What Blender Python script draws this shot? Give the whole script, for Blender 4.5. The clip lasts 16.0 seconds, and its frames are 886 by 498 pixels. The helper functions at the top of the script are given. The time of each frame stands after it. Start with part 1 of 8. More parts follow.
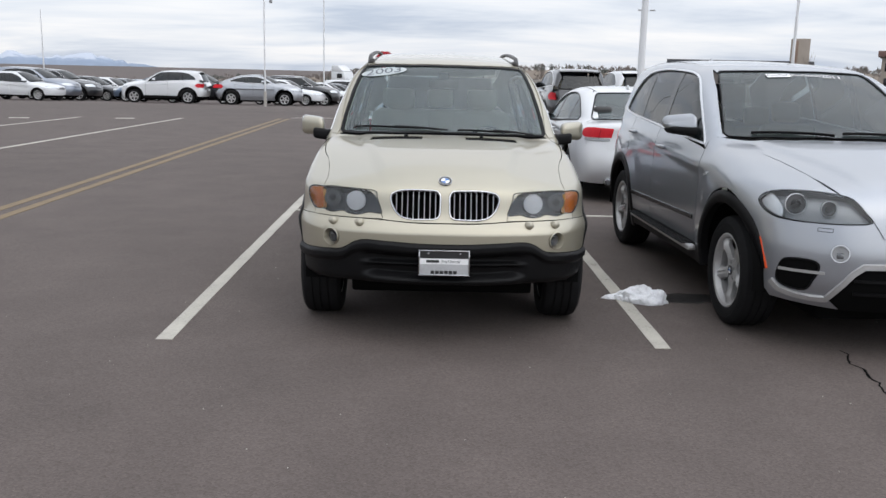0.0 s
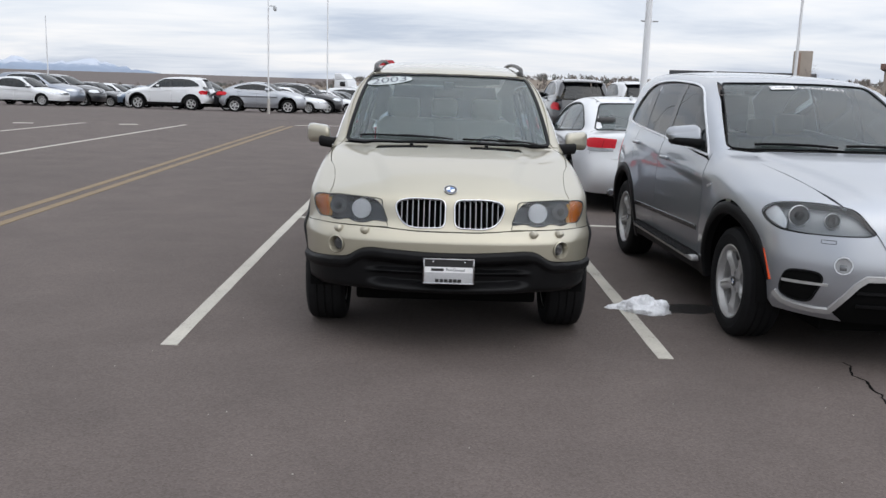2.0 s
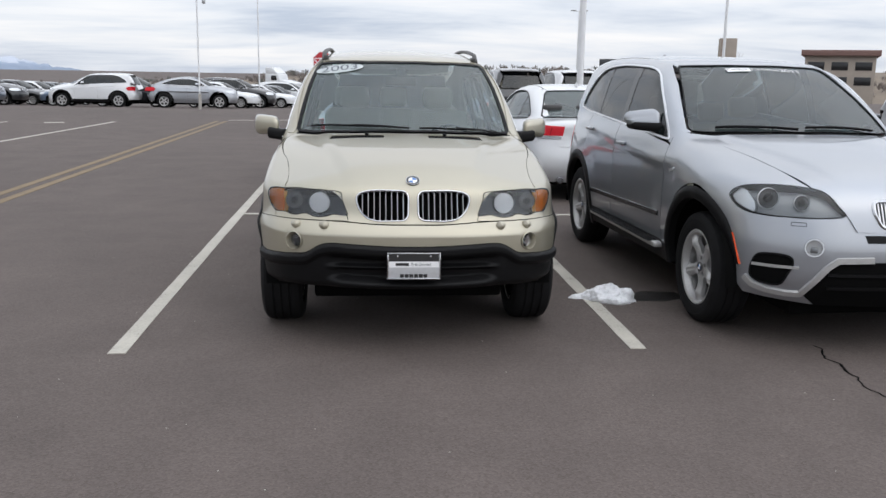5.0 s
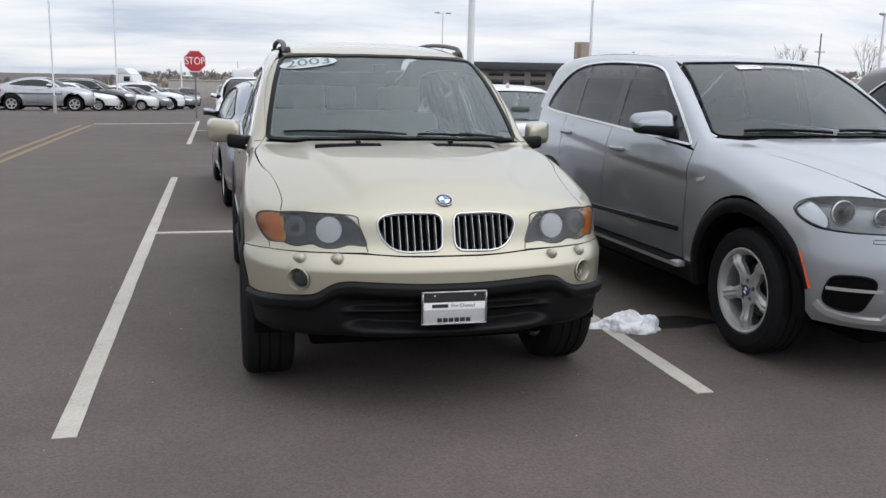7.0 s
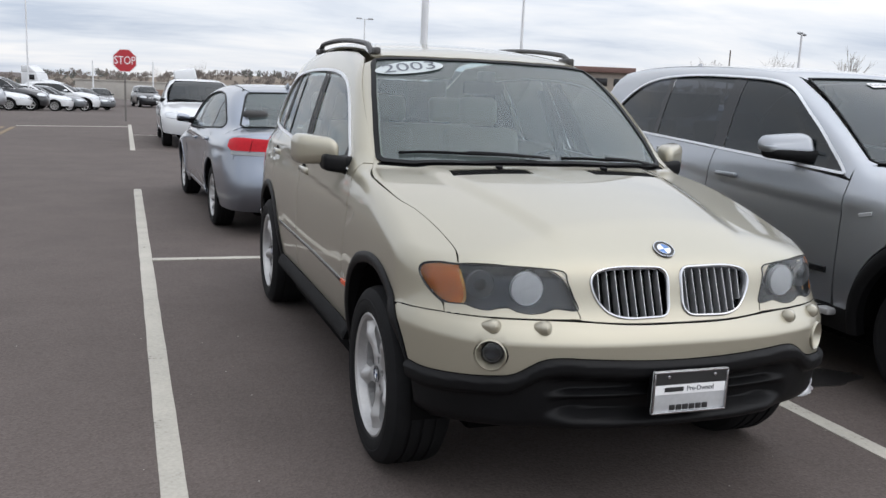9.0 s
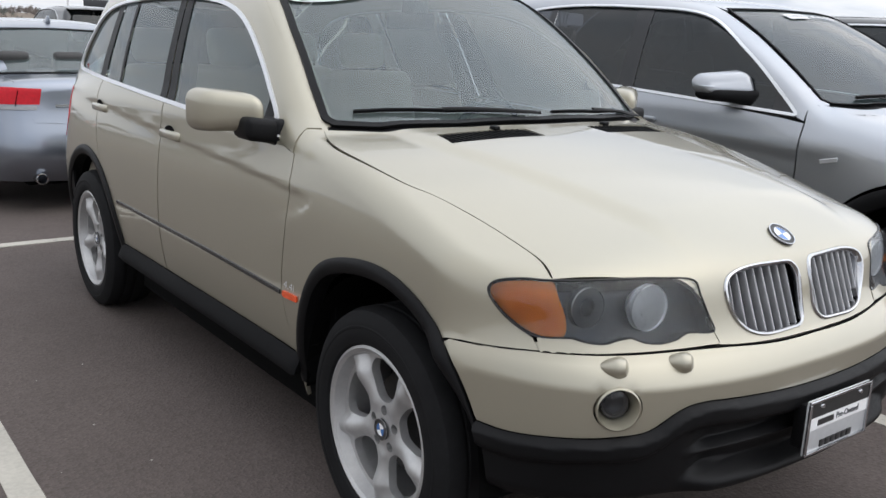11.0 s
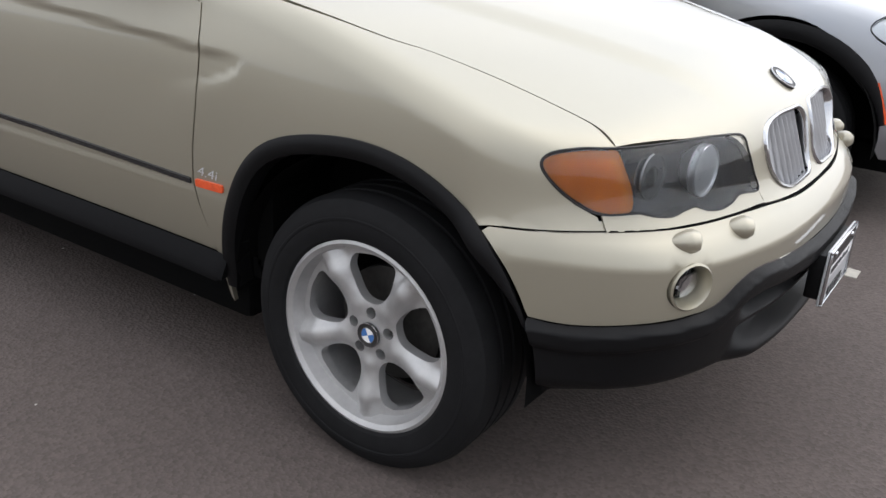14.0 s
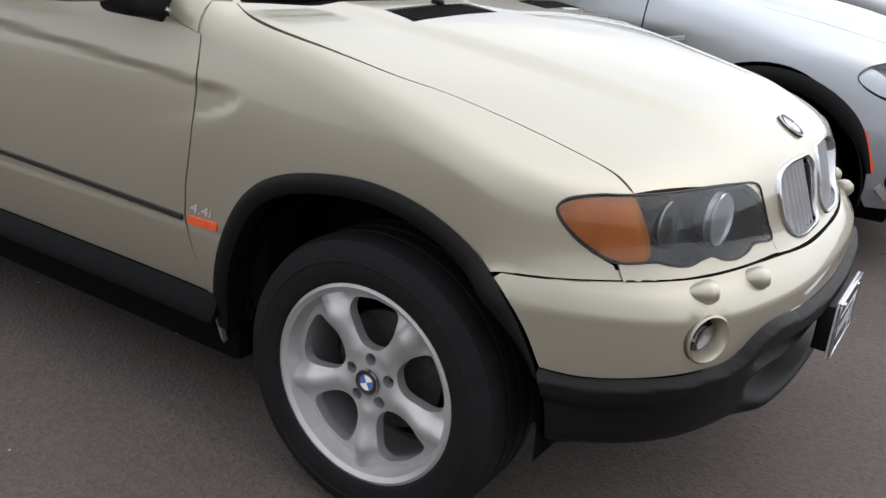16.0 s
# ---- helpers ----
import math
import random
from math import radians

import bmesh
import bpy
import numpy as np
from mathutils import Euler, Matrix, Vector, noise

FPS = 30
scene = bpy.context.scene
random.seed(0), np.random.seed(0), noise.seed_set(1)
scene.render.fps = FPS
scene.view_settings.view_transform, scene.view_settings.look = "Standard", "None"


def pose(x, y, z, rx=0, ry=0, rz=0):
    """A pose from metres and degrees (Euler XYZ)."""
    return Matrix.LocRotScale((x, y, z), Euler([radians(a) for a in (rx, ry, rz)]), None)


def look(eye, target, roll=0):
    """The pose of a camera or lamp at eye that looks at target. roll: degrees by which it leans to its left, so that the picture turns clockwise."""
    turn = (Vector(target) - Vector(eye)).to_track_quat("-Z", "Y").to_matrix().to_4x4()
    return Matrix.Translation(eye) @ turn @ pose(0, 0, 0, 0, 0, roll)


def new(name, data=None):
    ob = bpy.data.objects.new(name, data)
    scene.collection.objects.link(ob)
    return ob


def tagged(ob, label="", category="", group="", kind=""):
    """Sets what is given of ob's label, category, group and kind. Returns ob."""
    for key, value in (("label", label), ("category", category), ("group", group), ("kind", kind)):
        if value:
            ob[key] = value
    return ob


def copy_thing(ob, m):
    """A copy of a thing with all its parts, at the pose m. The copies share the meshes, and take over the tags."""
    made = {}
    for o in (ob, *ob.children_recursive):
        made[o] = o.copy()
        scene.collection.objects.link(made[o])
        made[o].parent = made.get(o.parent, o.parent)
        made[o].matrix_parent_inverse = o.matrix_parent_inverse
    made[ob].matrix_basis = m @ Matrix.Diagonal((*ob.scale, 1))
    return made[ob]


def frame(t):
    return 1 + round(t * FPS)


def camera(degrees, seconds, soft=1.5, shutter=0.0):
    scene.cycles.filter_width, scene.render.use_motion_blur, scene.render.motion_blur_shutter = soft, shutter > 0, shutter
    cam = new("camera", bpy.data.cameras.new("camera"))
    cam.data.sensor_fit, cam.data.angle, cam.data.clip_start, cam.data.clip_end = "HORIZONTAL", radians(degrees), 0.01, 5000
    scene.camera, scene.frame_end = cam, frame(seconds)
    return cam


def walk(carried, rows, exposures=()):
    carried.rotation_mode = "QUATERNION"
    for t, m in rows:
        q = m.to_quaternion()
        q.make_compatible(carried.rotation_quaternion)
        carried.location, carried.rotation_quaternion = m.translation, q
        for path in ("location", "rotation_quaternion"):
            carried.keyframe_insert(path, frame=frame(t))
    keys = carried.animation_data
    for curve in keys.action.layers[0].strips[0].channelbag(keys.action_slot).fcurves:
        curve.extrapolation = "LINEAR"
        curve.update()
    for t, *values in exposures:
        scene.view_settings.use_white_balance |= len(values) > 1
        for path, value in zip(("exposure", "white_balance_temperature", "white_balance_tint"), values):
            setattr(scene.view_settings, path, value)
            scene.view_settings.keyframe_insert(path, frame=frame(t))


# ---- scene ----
cam = camera(52.7, 16.0)
PATH = [
    (0, (-0.107, -4.986, 1.664), (-0.07, -3.024, 1.273), 1.4),
    (0.5, (-0.121, -4.98, 1.659), (-0.075, -3.02, 1.262), 1.7),
    (1, (-0.131, -4.991, 1.663), (-0.089, -3.03, 1.273), 1.9),
    (1.5, (-0.124, -5.004, 1.665), (-0.088, -3.041, 1.284), 1.8),
    (2, (-0.129, -5.009, 1.667), (-0.095, -3.044, 1.295), 1.9),
    (2.5, (-0.136, -5.005, 1.657), (-0.105, -3.039, 1.291), 2.0),
    (3, (-0.137, -5.015, 1.66), (-0.108, -3.049, 1.293), 2.0),
    (3.2, (-0.135, -5.01, 1.662), (-0.101, -3.046, 1.29), 2.2),
    (5.5, (-0.393, -4.551, 1.607), (-0.188, -2.601, 1.212), 0.9),
    (6, (-0.566, -4.255, 1.594), (-0.298, -2.316, 1.18), 1.7),
    (6.5, (-0.838, -3.97, 1.591), (-0.373, -2.053, 1.264), 1.3),
    (7, (-1.021, -3.608, 1.569), (-0.544, -1.703, 1.194), 1.2),
    (7.5, (-1.248, -3.264, 1.555), (-0.699, -1.376, 1.19), 3.2),
    (8, (-1.533, -2.961, 1.577), (-0.829, -1.117, 1.254), 2.0),
    (8.5, (-1.715, -2.611, 1.541), (-1.065, -0.744, 1.243), 2.4),
    (8.7, (-1.782, -2.5, 1.551), (-1.142, -0.633, 1.228), 2.4),
    (10.8, (-2.206, -1.018, 1.511), (-1.054, 0.545, 1.034), 2.9),
    (11, (-2.25, -0.917, 1.515), (-1.072, 0.63, 1.046), 2.3),
    (11.5, (-2.258, -0.63, 1.497), (-1.057, 0.903, 1.037), 1.6),
    (12, (-2.294, -0.394, 1.499), (-1.011, 1.068, 1.033), 1.9),
    (12.5, (-2.418, -0.214, 1.48), (-0.974, 1.07, 0.963), 0.4),
    (13, (-2.451, -0.124, 1.474), (-0.926, 1.003, 0.839), 0.8),
    (13.5, (-2.454, -0.112, 1.464), (-0.915, 0.954, 0.76), 2.6),
    (14, (-2.462, -0.106, 1.442), (-0.918, 0.906, 0.673), 3.5),
    (14.5, (-2.473, -0.103, 1.444), (-0.906, 0.876, 0.678), 4.3),
    (15, (-2.48, -0.09, 1.441), (-0.901, 0.872, 0.678), 5.0),
    (15.5, (-2.49, -0.069, 1.441), (-0.898, 0.888, 0.699), 4.8),
    (16, (-2.448, 0.013, 1.43), (-0.842, 0.983, 0.738), 5.3),
]
walk(cam, [(t, look(eye, target, roll)) for t, eye, target, roll in PATH], [(0, -0.07, 6500, 10), (9.5, -0.07, 6500, 10), (11.2, 0.02, 6550, 10), (12.0, 0.03, 6550, 10), (12.4, 0.13, 6580, 11), (13.4, 0.19, 6580, 11), (14.6, 0.23, 6580, 11), (16, 0.13, 6580, 11)])

# ---- sky and sun: high, broken cloud ----
SUN_UP, SUN_ROUND = radians(50), radians(128)
world = bpy.data.worlds.new("cloudy_sky")
scene.world = world
world.use_nodes = True
wn, wl = world.node_tree.nodes, world.node_tree.links
back = wn["Background"]
sky = wn.new("ShaderNodeTexSky")
sky.sky_type, sky.sun_disc, sky.sun_elevation, sky.sun_rotation = "NISHITA", False, SUN_UP, SUN_ROUND
blue = wn.new("ShaderNodeMix")
blue.data_type, blue.blend_type = "RGBA", "MULTIPLY"
blue.inputs[0].default_value = 1.0
blue.inputs[7].default_value = (0.1, 0.1, 0.1, 1)
wl.new(sky.outputs[0], blue.inputs[6])
tc = wn.new("ShaderNodeTexCoord")
sep = wn.new("ShaderNodeSeparateXYZ")
wl.new(tc.outputs["Generated"], sep.inputs[0])


def wmath(op, a, b):
    n = wn.new("ShaderNodeMath")
    n.operation = op
    for i, q in enumerate((a, b)):
        if isinstance(q, (int, float)):
            n.inputs[i].default_value = q
        elif q is not None:
            wl.new(q, n.inputs[i])
    return n.outputs[0]


# cloud decks seen on a flat layer far above
up = wmath("ADD", wmath("MAXIMUM", sep.outputs[2], 0.0), 0.12)
cx, cy = wmath("DIVIDE", sep.outputs[0], up), wmath("DIVIDE", sep.outputs[1], up)
flat_sky = wn.new("ShaderNodeCombineXYZ")
wl.new(wmath("MULTIPLY", cx, 0.55), flat_sky.inputs[0])
wl.new(wmath("MULTIPLY", cy, 1.0), flat_sky.inputs[1])
cl = wn.new("ShaderNodeTexNoise")
cl.inputs["Scale"].default_value, cl.inputs["Detail"].default_value, cl.inputs["Roughness"].default_value = 0.95, 7, 0.56
cl.inputs["Distortion"].default_value = 0.4
wl.new(flat_sky.outputs[0], cl.inputs["Vector"])
cr = wn.new("ShaderNodeValToRGB")
e = cr.color_ramp.elements
e[0].position, e[0].color = 0.3, (0.55, 0.62, 0.75, 1)
e[1].position, e[1].color = 0.64, (1.0, 1.0, 1.02, 1)
k = e.new(0.47)
k.color = (0.81, 0.855, 0.935, 1)
wl.new(cl.outputs["Fac"], cr.inputs[0])
# a cloudy sky brightens from the horizon to the zenith
rise = wmath("ADD", wmath("MULTIPLY", wmath("POWER", wmath("MAXIMUM", sep.outputs[2], 0.0), 0.8), 0.62), 1.04)
# the cloud glows round the place of the sun
toward = wn.new("ShaderNodeVectorMath")
toward.operation = "DOT_PRODUCT"
toward.inputs[1].default_value = Vector((math.sin(SUN_ROUND), math.cos(SUN_ROUND), math.tan(SUN_UP))).normalized()
wl.new(tc.outputs["Generated"], toward.inputs[0])
glow = wmath("MULTIPLY", wmath("POWER", wmath("MAXIMUM", toward.outputs["Value"], 0.0), 2.5), 0.8)
rise = wmath("MULTIPLY", rise, wmath("ADD", glow, 1.0))
lum = wn.new("ShaderNodeMix")
lum.data_type, lum.blend_type = "RGBA", "MULTIPLY"
lum.inputs[0].default_value = 1.0
wl.new(cr.outputs[0], lum.inputs[6])
wl.new(rise, lum.inputs[7])
cover = wn.new("ShaderNodeMix")
cover.data_type = "RGBA"
cover.inputs[0].default_value = 0.9
wl.new(blue.outputs[2], cover.inputs[6])
wl.new(lum.outputs[2], cover.inputs[7])
wl.new(cover.outputs[2], back.inputs[0])
back.inputs[1].default_value = 1.0

sun = new("sun", bpy.data.lights.new("sun", "SUN"))
sun.data.energy, sun.data.angle, sun.data.color = 0.5, radians(120), (1, 0.96, 0.9)
sun.matrix_world = look(Vector((math.sin(SUN_ROUND), math.cos(SUN_ROUND), math.tan(SUN_UP))) * 20, (0, 0, 0))

# ---- car shapes: smooth solids, on which every panel is laid ----
def curve(pts):
    """A smooth curve through (u, value) pairs, straight beyond its ends."""
    u, v = np.array([p[0] for p in pts], float), np.array([p[1] for p in pts], float)
    n, h = len(u), np.diff(u)
    a, b = np.zeros((n, n)), np.zeros(n)
    a[0, 0] = a[-1, -1] = 1
    for i in range(1, n - 1):
        a[i, i - 1:i + 2] = h[i - 1], 2 * (h[i - 1] + h[i]), h[i]
        b[i] = 6 * ((v[i + 1] - v[i]) / h[i] - (v[i] - v[i - 1]) / h[i - 1])
    m = np.linalg.solve(a, b)

    def f(q):
        c = np.clip(q, u[0], u[-1])
        i = np.clip(np.searchsorted(u, c) - 1, 0, n - 2)
        s, t, k = u[i + 1] - c, c - u[i], h[i]
        y = m[i] * s**3 / (6 * k) + m[i + 1] * t**3 / (6 * k) + (v[i] / k - m[i] * k / 6) * s + (v[i + 1] / k - m[i + 1] * k / 6) * t
        lo = (v[1] - v[0]) / h[0] - h[0] * (2 * m[0] + m[1]) / 6
        hi = (v[-1] - v[-2]) / h[-1] + h[-1] * (2 * m[-1] + m[-2]) / 6
        return y + np.where(q < u[0], (q - u[0]) * lo, 0) + np.where(q > u[-1], (q - u[-1]) * hi, 0)

    grid = np.linspace(u[0] - 4, u[-1] + 4, 9000) if u[-1] < 20 else np.linspace(u[0] - 4, u[-1] + 60, 9000)
    table = f(grid)
    return lambda q: np.interp(q, grid, table)


def smax(a, b, k):
    h = np.maximum(k - np.abs(a - b), 0) / k
    return np.maximum(a, b) + h * h * k / 4


def smin(a, b, k):
    return -smax(-a, -b, k)


def sstep(a, b, q):
    t = np.clip((q - a) / (b - a), 0, 1)
    return t * t * (3 - 2 * t)


class Shape:
    """A car's outer form. x across, y from the front axle to the rear, z up from the ground."""

    def __init__(self, **c):
        self.c = c
        self.t = {k: curve(v) for k, v in c.items() if isinstance(v, list)}

    def body(self, x, y, z):
        t, c = self.t, self.c
        ax = np.abs(x)
        w = t["width"](y) + t["section"](z)
        zc = t["crease"](y)
        dz = zc - z
        w = w - c["crease_depth"] * sstep(-0.4 * c["crease_soft"], 0.6 * c["crease_soft"], dz) * (1 - sstep(0.04, c["crease_fall"], dz)) * sstep(0, c["crease_fade"] + c.get("crease_spread", 0) * sstep(0.02, 0.14, dz), y - c["crease_from"] - c.get("crease_lean", 0.5) * dz)
        for wy in (0, c["wheelbase"]):
            r = np.hypot(y - wy, z - c["hub"])
            w = w + c["flare"] * (1 - sstep(c["arch"], c["arch"] + 0.3, r))
        side = (ax - w) * 0.97
        top = (z - (t["deck"](y) - t["crown"](y) * (ax / 0.8) ** 2.4 + c["bulge"] * sstep(-0.9, -0.5, y) * (1 - sstep(-0.04, 0.05, ax - t["ridge"](y))))) * 0.97
        front = (t["nose"](z) + t["plan"](ax) - y) * 0.8
        rear = (y - (t["tail"](z) - t["rearplan"](ax))) * 0.9
        f = smax(side, top, c["shoulder"])
        f = smax(f, front, c["noseround"])
        f = smax(f, rear, 0.1)
        # the bumper stands out below a ledge
        f = f - c.get("ledge", 0) * np.clip((0.768 - z) / 0.064, 0, 1) * sstep(-0.2, -0.34, y)
        return smax(f, c["floor"] - z, 0.04)

    def cabin(self, x, y, z):
        t, c = self.t, self.c
        ax = np.abs(x)
        side = (ax - t["glass"](z) + t["cabinplan"](y)) * 0.93
        roof = z - (t["roof"](y) - c["roofcrown"] * (ax / 0.7) ** 2.2)
        (y0, z0), (y1, z1) = c["screen"]
        l = math.hypot(y1 - y0, z1 - z0)
        q = y - c["screenbow"] * (ax / 0.7) ** 2
        ny, nz = -(z1 - z0) / l, (y1 - y0) / l
        s = (q - y0) * (y1 - y0) / l + (z - z0) * (z1 - z0) / l
        screen = (q - y0) * ny + (z - z0) * nz - 0.03 * (1 - ((s - l / 2) / (l / 2)) ** 2)
        (y2, z2), (y3, z3) = c["backlight"]
        l = math.hypot(y3 - y2, z3 - z2)
        q = y + 0.06 * (ax / 0.7) ** 2
        back = (q - y2) * (z2 - z3) / l + (z - z2) * (y3 - y2) / l
        f = smax(side, roof, c["roofround"])
        f = smax(f, screen, 0.05)
        f = smax(f, back, 0.08)
        return smax(f, 0.9 - z, 0.02)

    def field(self, x, y, z):
        return smin(self.body(x, y, z), self.cabin(x, y, z), self.c["blend"])

    def normal(self, p, f=None):
        f, e = f or self.field, 0.007
        g = np.stack([f(*(p + d).T) - f(*(p - d).T) for d in np.eye(3) * e], 1)
        return g / np.maximum(np.linalg.norm(g, axis=1, keepdims=True), 1e-9)

    def meet(self, start, way, reach, f=None):
        """First points where rays from start along way enter the form (steps, then halving)."""
        f = f or self.field
        steps = np.linspace(0, reach, max(20, int(reach / 0.06)))
        lo, hi = np.zeros(len(start)), np.full(len(start), reach)
        left = np.arange(len(start))
        for a, b in zip(steps, steps[1:]):
            ins = f(*(start[left] + way[left] * b).T) < 0
            lo[left[ins]], hi[left[ins]] = a, b
            left = left[~ins]
            if not len(left):
                break
        found = np.ones(len(start), bool)
        found[left] = False
        flo, fhi = f(*(start + way * lo[:, None]).T), f(*(start + way * hi[:, None]).T)
        for k in range(9):
            m = (lo + hi) / 2 if k % 3 == 2 else np.where(np.abs(flo - fhi) > 1e-12, lo + (hi - lo) * np.clip(flo / (flo - fhi + 1e-15), 0.02, 0.98), (lo + hi) / 2)
            fm = f(*(start + way * m[:, None]).T)
            ins = fm < 0
            hi, fhi, lo, flo = np.where(ins, m, hi), np.where(ins, fm, fhi), np.where(ins, lo, m), np.where(ins, flo, fm)
        return start + way * hi[:, None], found

    def lay(self, proj, u, v, f=None):
        """Points of a flat outline laid onto the form along a projection."""
        u, v = np.asarray(u, float), np.asarray(v, float)
        if proj == "wrap":
            a, o = np.radians(u), np.zeros_like(u)
            way = np.stack([-np.sin(a), np.cos(a), o], 1)
            return self.meet(np.stack([o, o + 0.1, v], 1) - way * 1.6, way, 1.58, f)
        if proj == "wrapback":
            a, o = np.radians(u), np.zeros_like(u)
            way = np.stack([-np.sin(a), -np.cos(a), o], 1)
            return self.meet(np.stack([o, o + self.c["wheelbase"], v], 1) - way * 2.0, way, 1.98, f)
        a, b, d, first, reach = VIEWS[proj]
        start = u[:, None] * a + v[:, None] * b + first * d
        return self.meet(start, np.repeat(d[None], len(u), 0), reach, f)

    def flat(self, proj, pts):
        """Rough places (x, y, z) as coordinates of a projection."""
        p = np.asarray(pts, float)
        if proj == "wrap":
            return np.stack([np.degrees(np.arctan2(p[:, 0], 0.1 - p[:, 1])), p[:, 2]], 1)
        if proj == "wrapback":
            return np.stack([np.degrees(np.arctan2(p[:, 0], p[:, 1] - self.c["wheelbase"])), p[:, 2]], 1)
        a, b, d, first, reach = VIEWS[proj]
        return np.stack([p @ a, p @ b], 1)


R2 = math.sqrt(0.5)
VIEWS = {k: (np.array(a, float), np.array(b, float), np.array(d, float), first, reach) for k, (a, b, d, first, reach) in {
    "side": ((0, 1, 0), (0, 0, 1), (-1, 0, 0), -1.25, 1.24),
    "shoulder": ((0, 1, 0), (-R2, 0, R2), (-R2, 0, -R2), -2.2, 1.9),
    "top": ((1, 0, 0), (0, 1, 0), (0, 0, -1), -2.1, 1.9),
    "hood": ((1, 0, 0), (0, 0.8, 0.6), (0, 0.6, -0.8), -2.1, 2.6),
    "front": ((1, 0, 0), (0, 0, 1), (0, 1, 0), -1.4, 3.2),
    "rear": ((1, 0, 0), (0, 0, 1), (0, -1, 0), -4.8, 3.2),
    "deck": ((1, 0, 0), (0, 0.6, -0.8), (0, -0.8, -0.6), -4.8, 3.6),
}.items()}

GOLD_SUV = Shape(
    wheelbase=2.82, hub=0.368, arch=0.42, flare=0.004, floor=0.17, ledge=0.028, shoulder=0.06, noseround=0.05, blend=0.06,
    width=[(-0.9, 0.88), (-0.45, 0.893), (0, 0.903), (0.6, 0.9), (1.6, 0.902), (2.8, 0.903), (3.4, 0.87), (3.8, 0.8)],
    section=[(0.3, -0.045), (0.45, -0.012), (0.6, 0.011), (0.75, 0.0165), (0.88, 0.0145), (0.98, 0.007), (1.06, -0.008), (1.15, -0.036), (1.25, -0.08), (1.4, -0.16)],
    crease=[(0.3, 0.978), (0.55, 0.997), (1.35, 1.034), (1.75, 1.056), (2.5, 1.098), (3.5, 1.135)], crease_depth=0.005, crease_soft=0.014, crease_from=0.392, crease_fade=0.035, crease_spread=0.2, crease_lean=1.0, crease_fall=0.36,
    deck=[(-0.8, 0.945), (-0.68, 1.01), (-0.5, 1.065), (-0.2, 1.128), (0.1, 1.172), (0.4, 1.2), (0.8, 1.215), (2, 1.21), (3.8, 1.15)],
    crown=[(-0.8, 0.12), (-0.45, 0.115), (-0.1, 0.085), (0.3, 0.045), (0.6, 0.03), (3.8, 0.03)],
    bulge=0.015, ridge=[(-0.75, 0.36), (-0.4, 0.42), (0.3, 0.56), (0.6, 0.6)],
    nose=[(0.22, -0.72), (0.3, -0.755), (0.45, -0.798), (0.6, -0.815), (0.7, -0.815), (0.745, -0.808), (0.79, -0.78), (0.9, -0.745), (0.97, -0.7), (1.02, -0.63), (1.1, -0.5)],
    plan=[(0, 0), (0.2, 0.006), (0.4, 0.03), (0.515, 0.058), (0.685, 0.125), (0.78, 0.2), (0.84, 0.28), (0.9, 0.4), (0.95, 0.55), (1.0, 0.75)],
    tail=[(0.3, 3.72), (0.6, 3.83), (0.75, 3.82), (0.9, 3.74), (1.2, 3.66)],
    rearplan=[(0, 0), (0.4, 0.03), (0.7, 0.13), (0.85, 0.28), (0.95, 0.5)],
    glass=[(0.9, 0.79), (1.0, 0.826), (1.08, 0.851), (1.15, 0.864), (1.22, 0.85), (1.3, 0.828), (1.45, 0.777), (1.6, 0.718), (1.75, 0.64)],
    cabinplan=[(0.4, 0.03), (0.9, 0), (2, -0.005), (3, 0.03), (3.6, 0.1)],
    roof=[(0.9, 1.692), (1.3, 1.755), (2, 1.817), (2.8, 1.808), (3.5, 1.735)], roofcrown=0.05, roofround=0.12,
    screen=((0.36, 1.18), (1.08, 1.69)), screenbow=0.17, backlight=((3.3, 1.66), (3.72, 1.1)),
)

